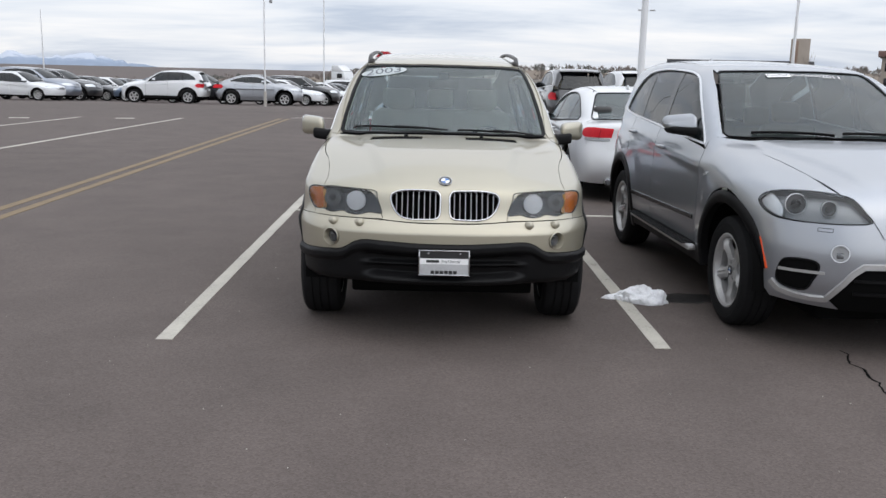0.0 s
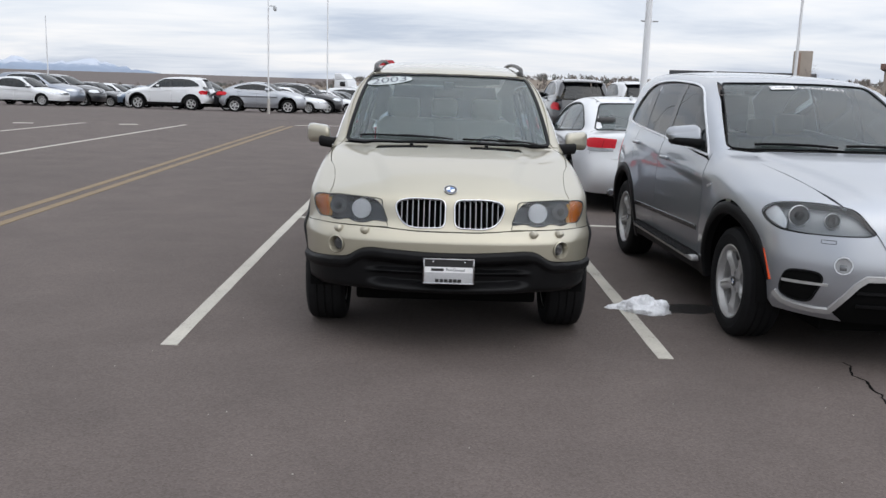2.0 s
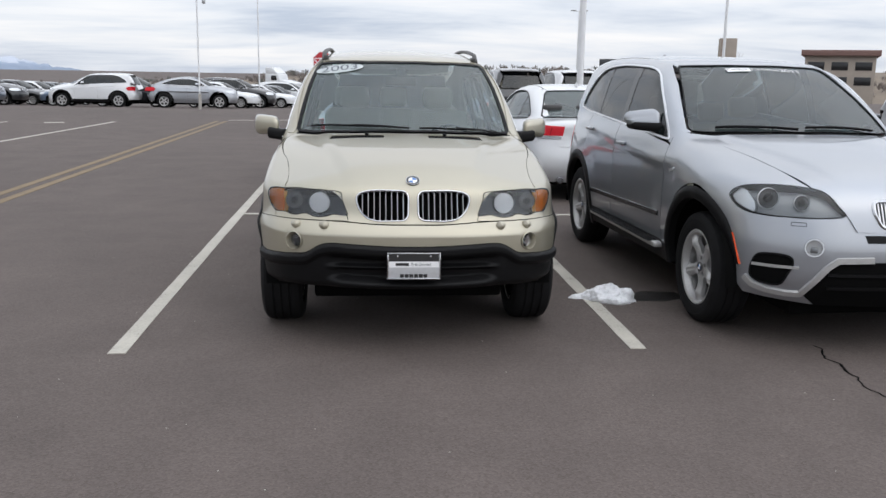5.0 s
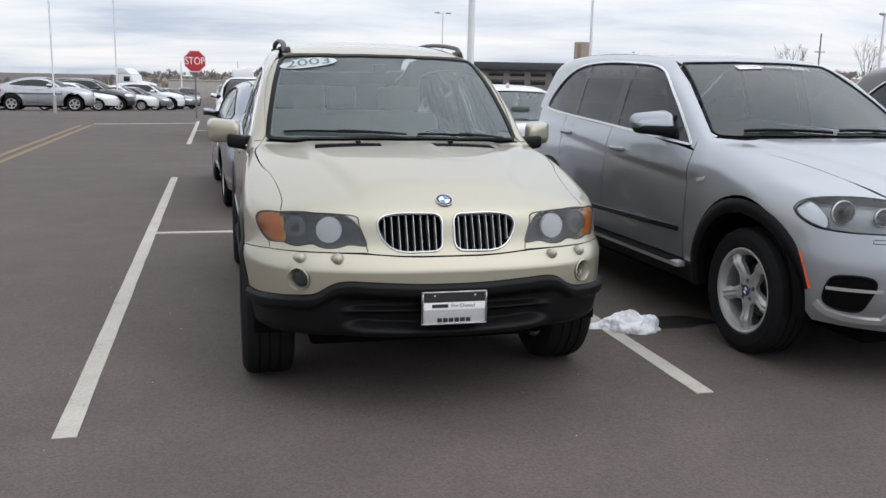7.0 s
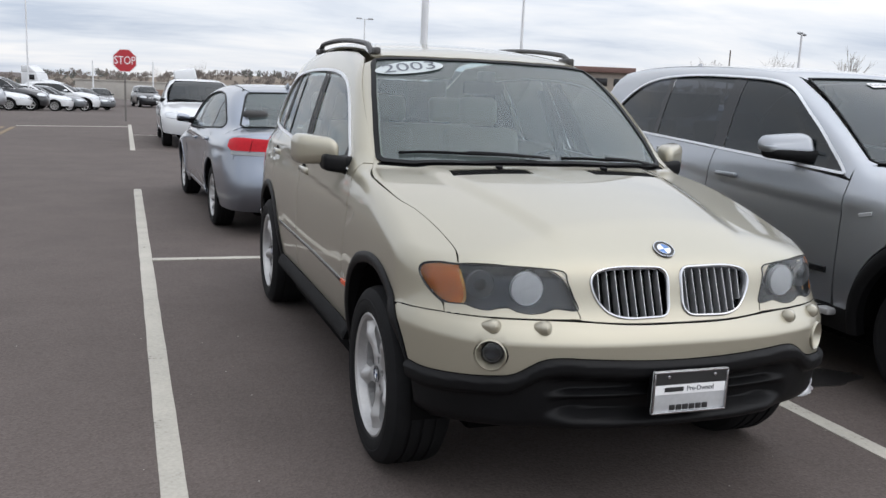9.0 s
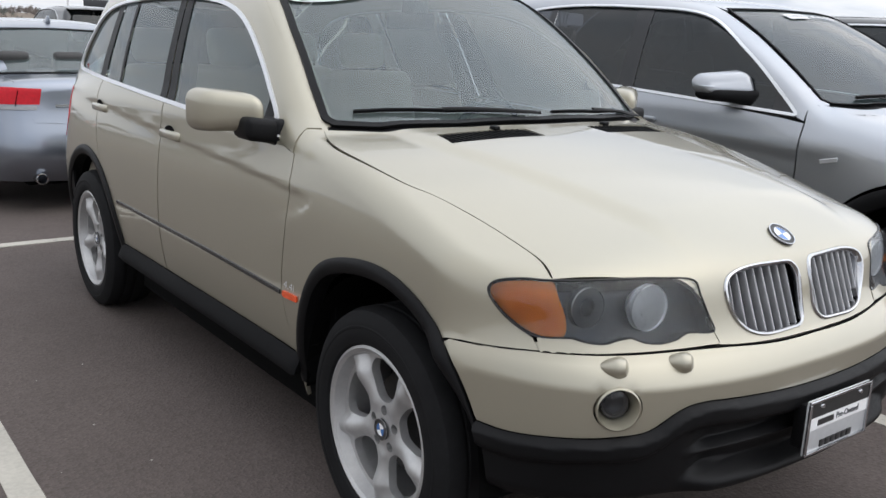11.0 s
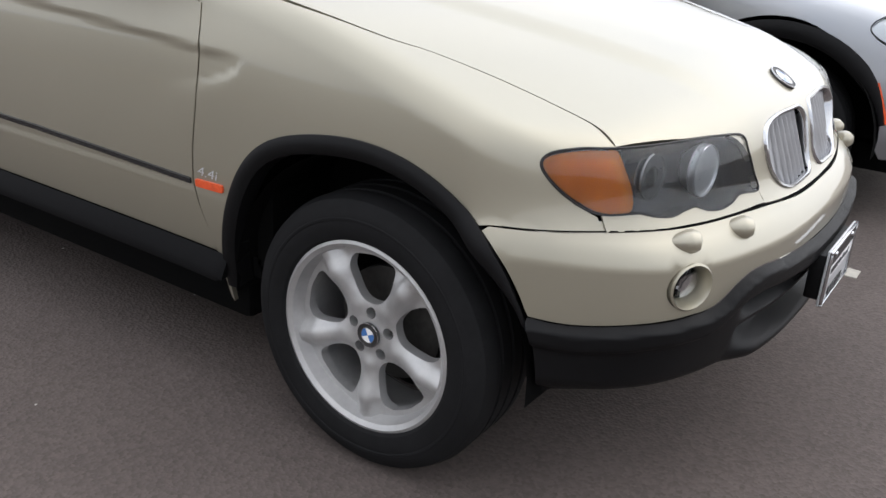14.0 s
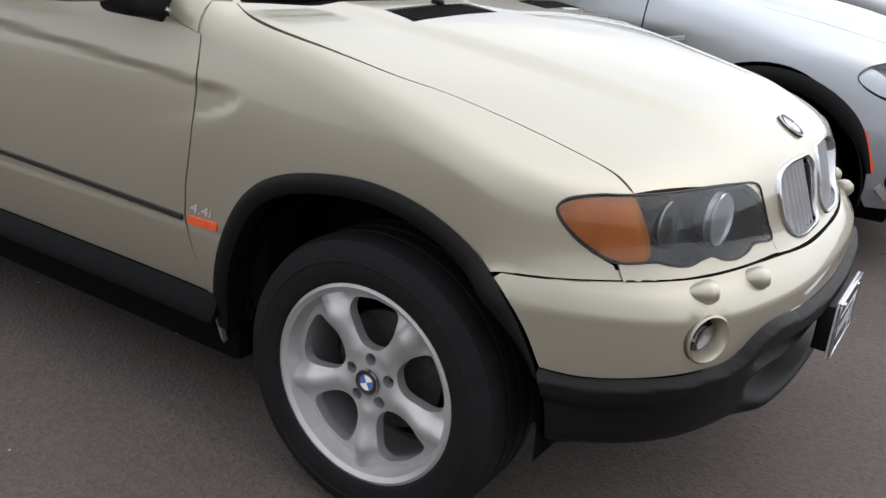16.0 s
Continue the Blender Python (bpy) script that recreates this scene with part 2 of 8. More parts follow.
SILVER_SUV = Shape(
    wheelbase=2.933, hub=0.375, arch=0.43, flare=0.02, floor=0.25, shoulder=0.12, noseround=0.08, blend=0.06,
    width=[(-0.9, 0.9), (-0.45, 0.92), (0, 0.932), (0.6, 0.93), (1.6, 0.935), (2.9, 0.935), (3.5, 0.89), (3.9, 0.82)],
    section=[(0.3, -0.04), (0.45, -0.01), (0.6, 0.005), (0.8, 0.012), (0.95, 0.012), (1.05, 0.0), (1.15, -0.035), (1.25, -0.08), (1.4, -0.16)],
    crease=[(0.3, 0.985), (0.6, 0.99), (1.15, 1.02), (1.8, 1.062), (2.4, 1.12), (3.5, 1.2)], crease_depth=0.013, crease_soft=0.08, crease_from=0.36, crease_fade=0.25, crease_fall=0.6,
    deck=[(-0.85, 0.93), (-0.72, 1.0), (-0.5, 1.075), (-0.2, 1.145), (0.2, 1.205), (0.5, 1.235), (0.9, 1.25), (2, 1.25), (3.9, 1.2)],
    crown=[(-0.8, 0.1), (-0.45, 0.1), (-0.1, 0.08), (0.3, 0.05), (0.6, 0.035), (3.8, 0.03)],
    bulge=0.02, ridge=[(-0.75, 0.3), (-0.4, 0.38), (0.3, 0.58), (0.6, 0.62)],
    nose=[(0.3, -0.8), (0.42, -0.86), (0.55, -0.875), (0.66, -0.87), (0.75, -0.85), (0.85, -0.82), (0.95, -0.77), (1.03, -0.69), (1.1, -0.55)],
    plan=[(0, 0), (0.2, 0.008), (0.4, 0.035), (0.55, 0.085), (0.7, 0.18), (0.8, 0.285), (0.87, 0.405), (0.93, 0.56), (1.0, 0.8)],
    tail=[(0.3, 3.8), (0.6, 3.93), (0.75, 3.92), (0.9, 3.85), (1.2, 3.75)],
    rearplan=[(0, 0), (0.4, 0.03), (0.7, 0.13), (0.85, 0.28), (0.95, 0.5)],
    glass=[(0.9, 0.8), (1.0, 0.84), (1.08, 0.868), (1.15, 0.884), (1.22, 0.874), (1.3, 0.855), (1.45, 0.815), (1.6, 0.768), (1.75, 0.712)],
    cabinplan=[(0.4, 0.03), (0.9, 0), (2, -0.005), (3, 0.02), (3.6, 0.08)],
    roof=[(0.9, 1.672), (1.3, 1.742), (2, 1.805), (2.8, 1.818), (3.3, 1.79), (3.7, 1.735)], roofcrown=0.035, roofround=0.1,
    screen=((0.38, 1.225), (1.26, 1.715)), screenbow=0.19, backlight=((3.58, 1.7), (3.9, 1.15)),
)

SEDAN = Shape(
    wheelbase=2.75, hub=0.325, arch=0.37, flare=0.015, floor=0.2, shoulder=0.12, noseround=0.08, blend=0.07,
    width=[(-0.9, 0.85), (-0.45, 0.87), (0, 0.885), (0.6, 0.88), (1.6, 0.885), (2.75, 0.885), (3.3, 0.855), (3.8, 0.8)],
    section=[(0.25, -0.04), (0.4, -0.005), (0.55, 0.01), (0.7, 0.015), (0.8, 0.012), (0.9, -0.01), (1.0, -0.045), (1.1, -0.09), (1.3, -0.17)],
    crease=[(0.3, 0.72), (1.7, 0.8), (3.5, 0.88)], crease_depth=0.012, crease_soft=0.08, crease_from=0.3, crease_fade=0.2, crease_fall=0.25,
    deck=[(-0.9, 0.7), (-0.75, 0.78), (-0.4, 0.87), (0, 0.925), (0.4, 0.965), (0.8, 0.99), (2.4, 1.03), (3.1, 1.06), (3.6, 1.045), (3.75, 1.03)],
    crown=[(-0.8, 0.1), (-0.2, 0.08), (0.4, 0.05), (2.6, 0.05), (3.7, 0.06)],
    bulge=0.012, ridge=[(-0.75, 0.3), (-0.4, 0.38), (0.3, 0.55), (0.6, 0.6)],
    nose=[(0.2, -0.86), (0.4, -0.93), (0.55, -0.94), (0.65, -0.92), (0.75, -0.86), (0.85, -0.72)],
    plan=[(0, 0), (0.2, 0.01), (0.4, 0.05), (0.6, 0.14), (0.75, 0.26), (0.85, 0.42), (0.95, 0.7)],
    tail=[(0.2, 3.62), (0.35, 3.76), (0.6, 3.79), (0.75, 3.74), (0.95, 3.7), (1.05, 3.7)],
    rearplan=[(0, 0), (0.4, 0.03), (0.6, 0.08), (0.75, 0.17), (0.85, 0.32), (0.95, 0.6)],
    glass=[(0.9, 0.88), (1.0, 0.845), (1.15, 0.785), (1.3, 0.71), (1.45, 0.61), (1.6, 0.5)],
    cabinplan=[(0.3, 0.05), (0.9, 0), (2, 0), (2.8, 0.07), (3.3, 0.18)],
    roof=[(0.7, 1.38), (1.2, 1.46), (1.8, 1.5), (2.4, 1.47), (3.2, 1.33)], roofcrown=0.04, roofround=0.13,
    screen=((0.3, 0.97), (1.15, 1.46)), screenbow=0.15, backlight=((2.5, 1.46), (3.2, 1.04)),
)

# ---- materials ----
def nodes_of(name):
    m = bpy.data.materials.new(name)
    m.use_nodes = True
    nt = m.node_tree
    return m, nt, nt.nodes["Principled BSDF"], nt.nodes["Material Output"]


def link(nt, a, b):
    nt.links.new(a, b)


def noise_node(nt, scale, detail=3, rough=0.6, coord="Object", stretch=None):
    tc = nt.nodes.new("ShaderNodeTexCoord")
    n = nt.nodes.new("ShaderNodeTexNoise")
    n.inputs["Scale"].default_value, n.inputs["Detail"].default_value, n.inputs["Roughness"].default_value = scale, detail, rough
    if stretch:
        mp = nt.nodes.new("ShaderNodeMapping")
        mp.inputs["Scale"].default_value = stretch
        link(nt, tc.outputs[coord], mp.inputs[0])
        link(nt, mp.outputs[0], n.inputs["Vector"])
    else:
        link(nt, tc.outputs[coord], n.inputs["Vector"])
    return n


def ramp(nt, source, stops):
    r = nt.nodes.new("ShaderNodeValToRGB")
    e = r.color_ramp.elements
    while len(e) < len(stops):
        e.new(0.5)
    for k, (p, c) in zip(e, stops):
        k.position, k.color = p, (*c, 1) if len(c) == 3 else c
    link(nt, source, r.inputs[0])
    return r


def surface(name, color, rough=0.5, metal=0.0, vary=0.12, scale=6.0, bump=0.0, bumpscale=300.0, coat=0.0, coatrough=0.03, spec=0.5, fine=60.0, roughvary=0.1):
    """A plain material with unevenness at two scales."""
    m, nt, b, out = nodes_of(name)
    b.inputs["Metallic"].default_value, b.inputs["Specular IOR Level"].default_value = metal, spec
    b.inputs["Coat Weight"].default_value, b.inputs["Coat Roughness"].default_value = coat, coatrough
    n1, n2 = noise_node(nt, scale), noise_node(nt, fine, 2)
    mix = nt.nodes.new("ShaderNodeMath")
    mix.operation = "MULTIPLY_ADD"
    mix.inputs[1].default_value = 0.4
    link(nt, n2.outputs["Fac"], mix.inputs[0])
    half = nt.nodes.new("ShaderNodeMath")
    half.operation = "MULTIPLY"
    half.inputs[1].default_value = 0.6
    link(nt, n1.outputs["Fac"], half.inputs[0])
    link(nt, half.outputs[0], mix.inputs[2])
    lo, hi = [max(0, c * (1 - vary)) for c in color], [min(1, c * (1 + vary)) for c in color]
    r = ramp(nt, mix.outputs[0], [(0.3, lo), (0.7, hi)])
    link(nt, r.outputs[0], b.inputs["Base Color"])
    rr = nt.nodes.new("ShaderNodeMapRange")
    rr.inputs["From Min"].default_value, rr.inputs["From Max"].default_value = 0.3, 0.7
    rr.inputs["To Min"].default_value, rr.inputs["To Max"].default_value = max(0, rough * (1 - roughvary)), min(1, rough * (1 + roughvary))
    link(nt, mix.outputs[0], rr.inputs["Value"])
    link(nt, rr.outputs[0], b.inputs["Roughness"])
    if bump:
        n3 = noise_node(nt, bumpscale, 2)
        bp = nt.nodes.new("ShaderNodeBump")
        bp.inputs["Strength"].default_value, bp.inputs["Distance"].default_value = bump, 0.002
        link(nt, n3.outputs["Fac"], bp.inputs["Height"])
        link(nt, bp.outputs[0], b.inputs["Normal"])
    return m


def paint(name, color, metal=0.55, rough=0.38, coat=1.0, ior=1.5):
    m = surface(name, color, rough, metal, 0.015, 3.0, coat=coat, coatrough=0.025, fine=900.0, roughvary=0.02)
    m.node_tree.nodes["Principled BSDF"].inputs["Coat IOR"].default_value = ior
    return m


def glass_of(name, tint, rough=0.0, ior=1.5, veil=0.0, film=(0.3, 0.45, 0.46)):
    """Clear or tinted sheet glass: passes light straight and mirrors by Fresnel's law."""
    m, nt, b, out = nodes_of(name)
    nt.nodes.remove(b)
    tr, gl, mx, fr = (nt.nodes.new("ShaderNode" + k) for k in ("BsdfTransparent", "BsdfGlossy", "MixShader", "Fresnel"))
    n = noise_node(nt, 2.5)
    r = ramp(nt, n.outputs["Fac"], [(0.3, [c * 0.94 for c in tint]), (0.7, tint)])
    link(nt, r.outputs[0], tr.inputs[0])
    gl.inputs["Roughness"].default_value = rough
    fr.inputs["IOR"].default_value = ior
    link(nt, fr.outputs[0], mx.inputs[0])
    link(nt, tr.outputs[0], mx.inputs[1])
    link(nt, gl.outputs[0], mx.inputs[2])
    if not veil:
        link(nt, mx.outputs[0], out.inputs["Surface"])
        return m
    # a diffuse veil paints the sky's sheen on clear panes and tints amber
    df, m2 = nt.nodes.new("ShaderNodeBsdfDiffuse"), nt.nodes.new("ShaderNodeMixShader")
    df.inputs[0].default_value = (*film, 1)
    n2 = noise_node(nt, 5.0, 5)
    mr = nt.nodes.new("ShaderNodeMapRange")
    mr.inputs["From Min"].default_value, mr.inputs["From Max"].default_value = 0.3, 0.7
    mr.inputs["To Min"].default_value, mr.inputs["To Max"].default_value = veil * 0.7, veil * 1.25
    link(nt, n2.outputs["Fac"], mr.inputs["Value"])
    link(nt, mr.outputs[0], m2.inputs[0])
    link(nt, mx.outputs[0], m2.inputs[1])
    link(nt, df.outputs[0], m2.inputs[2])
    link(nt, m2.outputs[0], out.inputs["Surface"])
    return m


PAINT_GOLD = paint("champagne_paint", (0.375, 0.348, 0.272), 0.66, 0.42, 1.0, 1.52)
PAINT_SILVER = paint("silver_paint", (0.34, 0.355, 0.38), 0.82, 0.38, 1.0, 1.6)
PAINT_BLUESILVER = paint("blue_silver_paint", (0.25, 0.275, 0.32), 0.88, 0.31)
PAINT_WHITE = paint("white_paint", (0.6, 0.61, 0.62), 0.0, 0.3)
PAINT_BLACK = paint("black_paint", (0.016, 0.017, 0.02), 0.2, 0.3)
PAINT_GREY = paint("grey_paint", (0.12, 0.13, 0.14), 0.5, 0.35)
PAINT_BLUE = paint("slate_blue_paint", (0.12, 0.16, 0.22), 0.5, 0.35)
PLASTIC = surface("black_grained_plastic", (0.0055, 0.0055, 0.006), 0.46, 0, 0.25, 5, 0.2, 700, spec=0.15)
SILL = surface("matt_black_sill", (0.006, 0.006, 0.0065), 0.6, 0, 0.25, 5, 0.2, 700, spec=0.08)
PLASTIC_GLOSS = surface("black_gloss_plastic", (0.012, 0.012, 0.013), 0.22, 0, 0.2, 5)
RUBBER = surface("tyre_rubber", (0.011, 0.011, 0.0115), 0.7, 0, 0.3, 12, 0.2, 400, spec=0.1)
CHROME = surface("chrome", (0.55, 0.555, 0.57), 0.14, 1.0, 0.05, 10)
SLAT = surface("satin_grille_metal", (0.5, 0.5, 0.51), 0.32, 0.8, 0.08, 10)
ALLOY = surface("brushed_wheel_alloy", (0.46, 0.455, 0.45), 0.42, 0.6, 0.1, 14, 0.06, 300)
DISC = surface("brake_disc_steel", (0.045, 0.043, 0.04), 0.5, 0.5, 0.3, 30)
# near-black: deep shade of wells, underside, openings and gaps put into the colour
CAVITY = surface("near_black_shade", (0.004, 0.004, 0.004), 0.95, 0, 0.2, 8, spec=0.05)
GLASS = glass_of("clear_glass", (0.5, 0.62, 0.62), 0.0, 1.8, 0.12, (0.33, 0.42, 0.43))
GLASS_GREEN = glass_of("green_tinted_glass", (0.3, 0.4, 0.41), 0.0, 1.68, 0.06, (0.28, 0.37, 0.38))
CLEAR = glass_of("clear_lamp_glass", (0.9, 0.91, 0.92), 0.01)
GLASS_DARK = glass_of("tinted_glass", (0.06, 0.066, 0.08), 0.0, 1.6, 0.015)
LENS = glass_of("lamp_lens", (0.84, 0.86, 0.87), 0.01, 1.5, 0.03, (0.5, 0.52, 0.53))
AMBER = glass_of("amber_lens", (1.0, 0.56, 0.09), 0.04, 1.5, 0.5, (1.0, 0.3, 0.02))
AMBER_RED = surface("red_amber_lens", (0.75, 0.1, 0.03), 0.25, 0, 0.2, 40, 0.4, 200)
RED_LENS = surface("red_lens", (0.5, 0.01, 0.02), 0.3, 0, 0.15, 40, spec=0.25)
CLEAR_LENS = surface("frosted_lens", (0.6, 0.62, 0.64), 0.15, 0.3, 0.15, 60, 0.4, 140, coat=1)
REFLECTOR = surface("lamp_reflector", (0.9, 0.91, 0.93), 0.3, 0.6, 0.08, 30)
HOUSING = surface("lamp_housing", (0.022, 0.024, 0.029), 0.22, 0.1, 0.15, 20)
SATIN = surface("satin_chrome_trim", (0.72, 0.73, 0.75), 0.4, 0.55, 0.04, 10)
LAMP_SILVER = surface("lamp_silver", (0.3, 0.305, 0.31), 0.3, 0.4, 0.1, 30)
LAMP_GREY = surface("lamp_grey", (0.16, 0.165, 0.17), 0.25, 0.6, 0.1, 30)
BEIGE = surface("beige_leather", (0.42, 0.38, 0.31), 0.55, 0, 0.1, 8, 0.2, 250)
DASH = surface("dark_dashboard", (0.035, 0.034, 0.033), 0.6, 0, 0.2, 10, 0.2, 300)
DASH_TAN = surface("tan_dashboard", (0.3, 0.27, 0.21), 0.6, 0, 0.1, 10, 0.2, 300)
WHITE_INK = surface("white_sign", (0.8, 0.8, 0.8), 0.4, 0, 0.04, 20)
BLACK_INK = surface("black_print", (0.02, 0.02, 0.02), 0.45, 0, 0.1, 20)
BLUE_INK = surface("blue_enamel", (0.05, 0.16, 0.42), 0.25, 0, 0.08, 40, coat=1)
STICKER = surface("sticker_film", (0.45, 0.49, 0.49), 0.45, 0, 0.05, 30)
STICKER_INK = surface("sticker_print", (0.1, 0.11, 0.13), 0.5, 0, 0.08, 30)
PLATE_GREY = surface("plate_silver", (0.55, 0.56, 0.57), 0.35, 0.3, 0.06, 30)
RAIL = surface("grey_rail_plastic", (0.045, 0.043, 0.042), 0.5, 0, 0.2, 8, 0.2, 400)
# bright yellow paints the glint at the heart of the unlit indicator
BOWL_GLINT = surface("yellow_indicator_glint", (1.0, 0.9, 0.5), 0.2, 0.1, 0.15, 60)
AMBER_GLOW = surface("amber_reflector", (1.0, 0.7, 0.25), 0.3, 0.2, 0.2, 60, 0.4, 90)

# ---- mesh helpers ----
from mathutils.geometry import delaunay_2d_cdt


def rounded(pts, step=0.03, closed=True):
    """A polygon of (u, v) or (u, v, radius) corners as a dense line with rounded corners."""
    n, out = len(pts), []
    for i, p in enumerate(pts):
        q = np.array(p[:2], float)
        r = p[2] if len(p) > 2 else 0
        if r and (closed or 0 < i < n - 1):
            a, b = np.array(pts[i - 1][:2]) - q, np.array(pts[(i + 1) % n][:2]) - q
            la, lb = np.linalg.norm(a), np.linalg.norm(b)
            a, b = q + a / la * min(r, la * 0.49), q + b / lb * min(r, lb * 0.49)
            k = max(3, int(2.2 * r / step) + 2)
            for t in np.linspace(0, 1, k):
                out.append((1 - t) ** 2 * a + 2 * t * (1 - t) * q + t * t * b)
        else:
            out.append(q)
    return dense(np.array(out), step, closed)


def dense(pts, step, closed=True):
    out, n = [], len(pts)
    for i in range(n if closed else n - 1):
        a, b = pts[i], pts[(i + 1) % n]
        k = max(1, int(np.linalg.norm(b - a) / step))
        out += [a + (b - a) * j / k for j in range(k)]
    if not closed:
        out.append(pts[-1])
    return np.array(out)


def area2(p):
    x, y = p[:, 0], p[:, 1]
    return float(np.sum(x * np.roll(y, -1) - np.roll(x, -1) * y))


def inset(p, d):
    if area2(p) < 0:
        p = p[::-1]
    t = np.roll(p, -1, 0) - np.roll(p, 1, 0)
    t = t / np.maximum(np.linalg.norm(t, axis=1, keepdims=True), 1e-9)
    return p + np.stack([-t[:, 1], t[:, 0]], 1) * d


def within(q, poly):
    x, y, c = q[:, 0], q[:, 1], np.zeros(len(q), bool)
    for (x0, y0), (x1, y1) in zip(poly, np.roll(poly, -1, 0)):
        c ^= ((y0 > y) != (y1 > y)) & (x < (x1 - x0) * (y - y0) / (y1 - y0 + 1e-12) + x0)
    return c


def fill2d(loops, step, scale=(1, 1)):
    """Triangles that fill the first loop but for the holes that follow; the border's points come first."""
    sc = np.array(scale, float)
    L = [l * sc for l in loops]
    pts = np.concatenate(L)
    lo, hi = pts.min(0), pts.max(0)
    gx, gy = np.meshgrid(np.arange(lo[0], hi[0], step), np.arange(lo[1], hi[1], step * 0.866))
    gx = gx + (np.arange(gx.shape[0]) % 2)[:, None] * step / 2
    g = np.stack([gx.ravel(), gy.ravel()], 1)
    ok = within(g, L[0])
    for h in L[1:]:
        ok &= ~within(g, h)
    g = g[ok]
    if len(g):
        d = np.full(len(g), 9.0)
        for c in range(0, len(pts), 64):
            d = np.minimum(d, np.linalg.norm(g[:, None] - pts[None, c:c + 64], axis=2).min(1))
        g = g[d > step * 0.55]
    edges, at = [], 0
    for l in L:
        edges += [(at + i, at + (i + 1) % len(l)) for i in range(len(l))]
        at += len(l)
    every = np.concatenate([pts, g]) if len(g) else pts
    v, e, f, *_ = delaunay_2d_cdt([Vector(p) for p in every], edges, [], 0, 1e-7)
    v = np.array([tuple(p) for p in v])
    f = np.array(f)
    m = v[f].mean(1)
    ok = within(m, L[0])
    for h in L[1:]:
        ok &= ~within(m, h)
    f = f[ok]
    return v / sc, f


def mesh_of(name, verts, faces, normals=None, material=None, smooth=True):
    me = bpy.data.meshes.new(name)
    me.from_pydata([tuple(map(float, p)) for p in verts], [], [tuple(map(int, q)) for q in faces])
    me.update()
    if smooth:
        me.polygons.foreach_set("use_smooth", [True] * len(me.polygons))
    if normals is not None:
        me.normals_split_custom_set_from_vertices([tuple(map(float, q)) for q in normals])
    if material:
        me.materials.append(material)
    return me


def attach(name, me, parent, label=""):
    ob = new(name, me)
    if parent:
        ob.parent = parent
    return tagged(ob, label)


def part(name, bm, material, parent, label="", smooth=True, sharp=35):
    """Links a bmesh as one mesh object under a thing or part."""
    me = bpy.data.meshes.new(name)
    bmesh.ops.recalc_face_normals(bm, faces=bm.faces)
    for f in bm.faces:
        f.smooth = smooth
    for e in bm.edges:
        if len(e.link_faces) == 2 and e.calc_face_angle(0) > radians(sharp):
            e.smooth = False
    bm.to_mesh(me)
    bm.free()
    if material:
        me.materials.append(material)
    return attach(name, me, parent, label)


def bare(v, f):
    """Border loops of a triangle list, as directed edges."""
    seen = {}
    for t in f:
        for a, b in ((t[0], t[1]), (t[1], t[2]), (t[2], t[0])):
            seen[(a, b)] = 1
    return [(a, b) for a, b in seen if (b, a) not in seen]


def panel(shape, proj, outline, material, parent, name, holes=(), step=0.035, gap=0.0017, off=0.0, flange=0.014, label="", mirror=False, form=None, scale=None, back=False):
    """A sheet with a turned-in rim, laid onto a car's form. mirror: on the other side of the car."""
    sc = scale or ((0.014, 1) if proj.startswith("wrap") else (1, 1))
    loops = [np.array(outline, float)] + [np.array(h, float) for h in holes]
    s = np.array(sc)
    loops = [dense(l * s, step) for l in loops]
    if gap:
        loops = [inset(loops[0], gap)] + [inset(l, -gap) for l in loops[1:]]
    uv, tri = fill2d(loops, step)
    uv = uv / s
    p, ok = shape.lay(proj, uv[:, 0], uv[:, 1], form)
    tri = tri[ok[tri].all(1)]
    # loose slivers at the border are dropped
    root = np.arange(len(p))
    for _ in range(200):
        low = root[tri].min(1)
        fresh = root.copy()
        for k in range(3):
            np.minimum.at(fresh, tri[:, k], low)
        fresh = fresh[fresh]
        if (fresh == root).all():
            break
        root = fresh
    names, count = np.unique(root[tri[:, 0]], return_counts=True)
    if len(names) > 1:
        tri = tri[root[tri[:, 0]] == names[np.argmax(count)]]
    n = shape.normal(p, form)
    d = off(p, uv) if callable(off) else off
    p = p + n * (np.asarray(d).reshape(-1, 1) if callable(off) else d)
    if callable(off):
        n = vertex_normals(p, tri, n)
    t = p[tri]
    g = np.cross(t[:, 1] - t[:, 0], t[:, 2] - t[:, 0])
    flip = (g * n[tri].mean(1)).sum(1) < 0
    tri[flip] = tri[flip][:, ::-1]
    V, N, F = [p], [n], [tuple(q) for q in tri]
    if flange:
        rim = bare(p, tri)
        at = len(p)
        for a, b in rim:
            q = [p[a], p[b], p[b] - n[b] * flange, p[a] - n[a] * flange]
            m = np.cross(q[1] - q[0], n[a])
            l = np.linalg.norm(m)
            m = m / l if l > 1e-9 else n[a]
            V.append(np.array(q))
            N.append(np.array([m] * 4))
            F.append((at, at + 3, at + 2, at + 1))
            at += 4
        if back:
            V.append(p - n * flange)
            N.append(-n)
            F += [(at + q[0], at + q[2], at + q[1]) for q in tri]
    V, N = np.concatenate(V), np.concatenate(N)
    if mirror:
        V, N = V * (-1, 1, 1), N * (-1, 1, 1)
        F = [q[::-1] for q in F]
    return attach(name, mesh_of(name, V, F, N, material), parent, label)


def vertex_normals(p, tri, ref):
    t = p[tri]
    g = np.cross(t[:, 1] - t[:, 0], t[:, 2] - t[:, 0])
    g *= np.sign((g * ref[tri].mean(1)).sum(1))[:, None]
    n = np.zeros_like(p)
    for k in range(3):
        np.add.at(n, tri[:, k], g)
    l = np.linalg.norm(n, axis=1, keepdims=True)
    return np.where(l > 1e-12, n / np.maximum(l, 1e-12), ref)


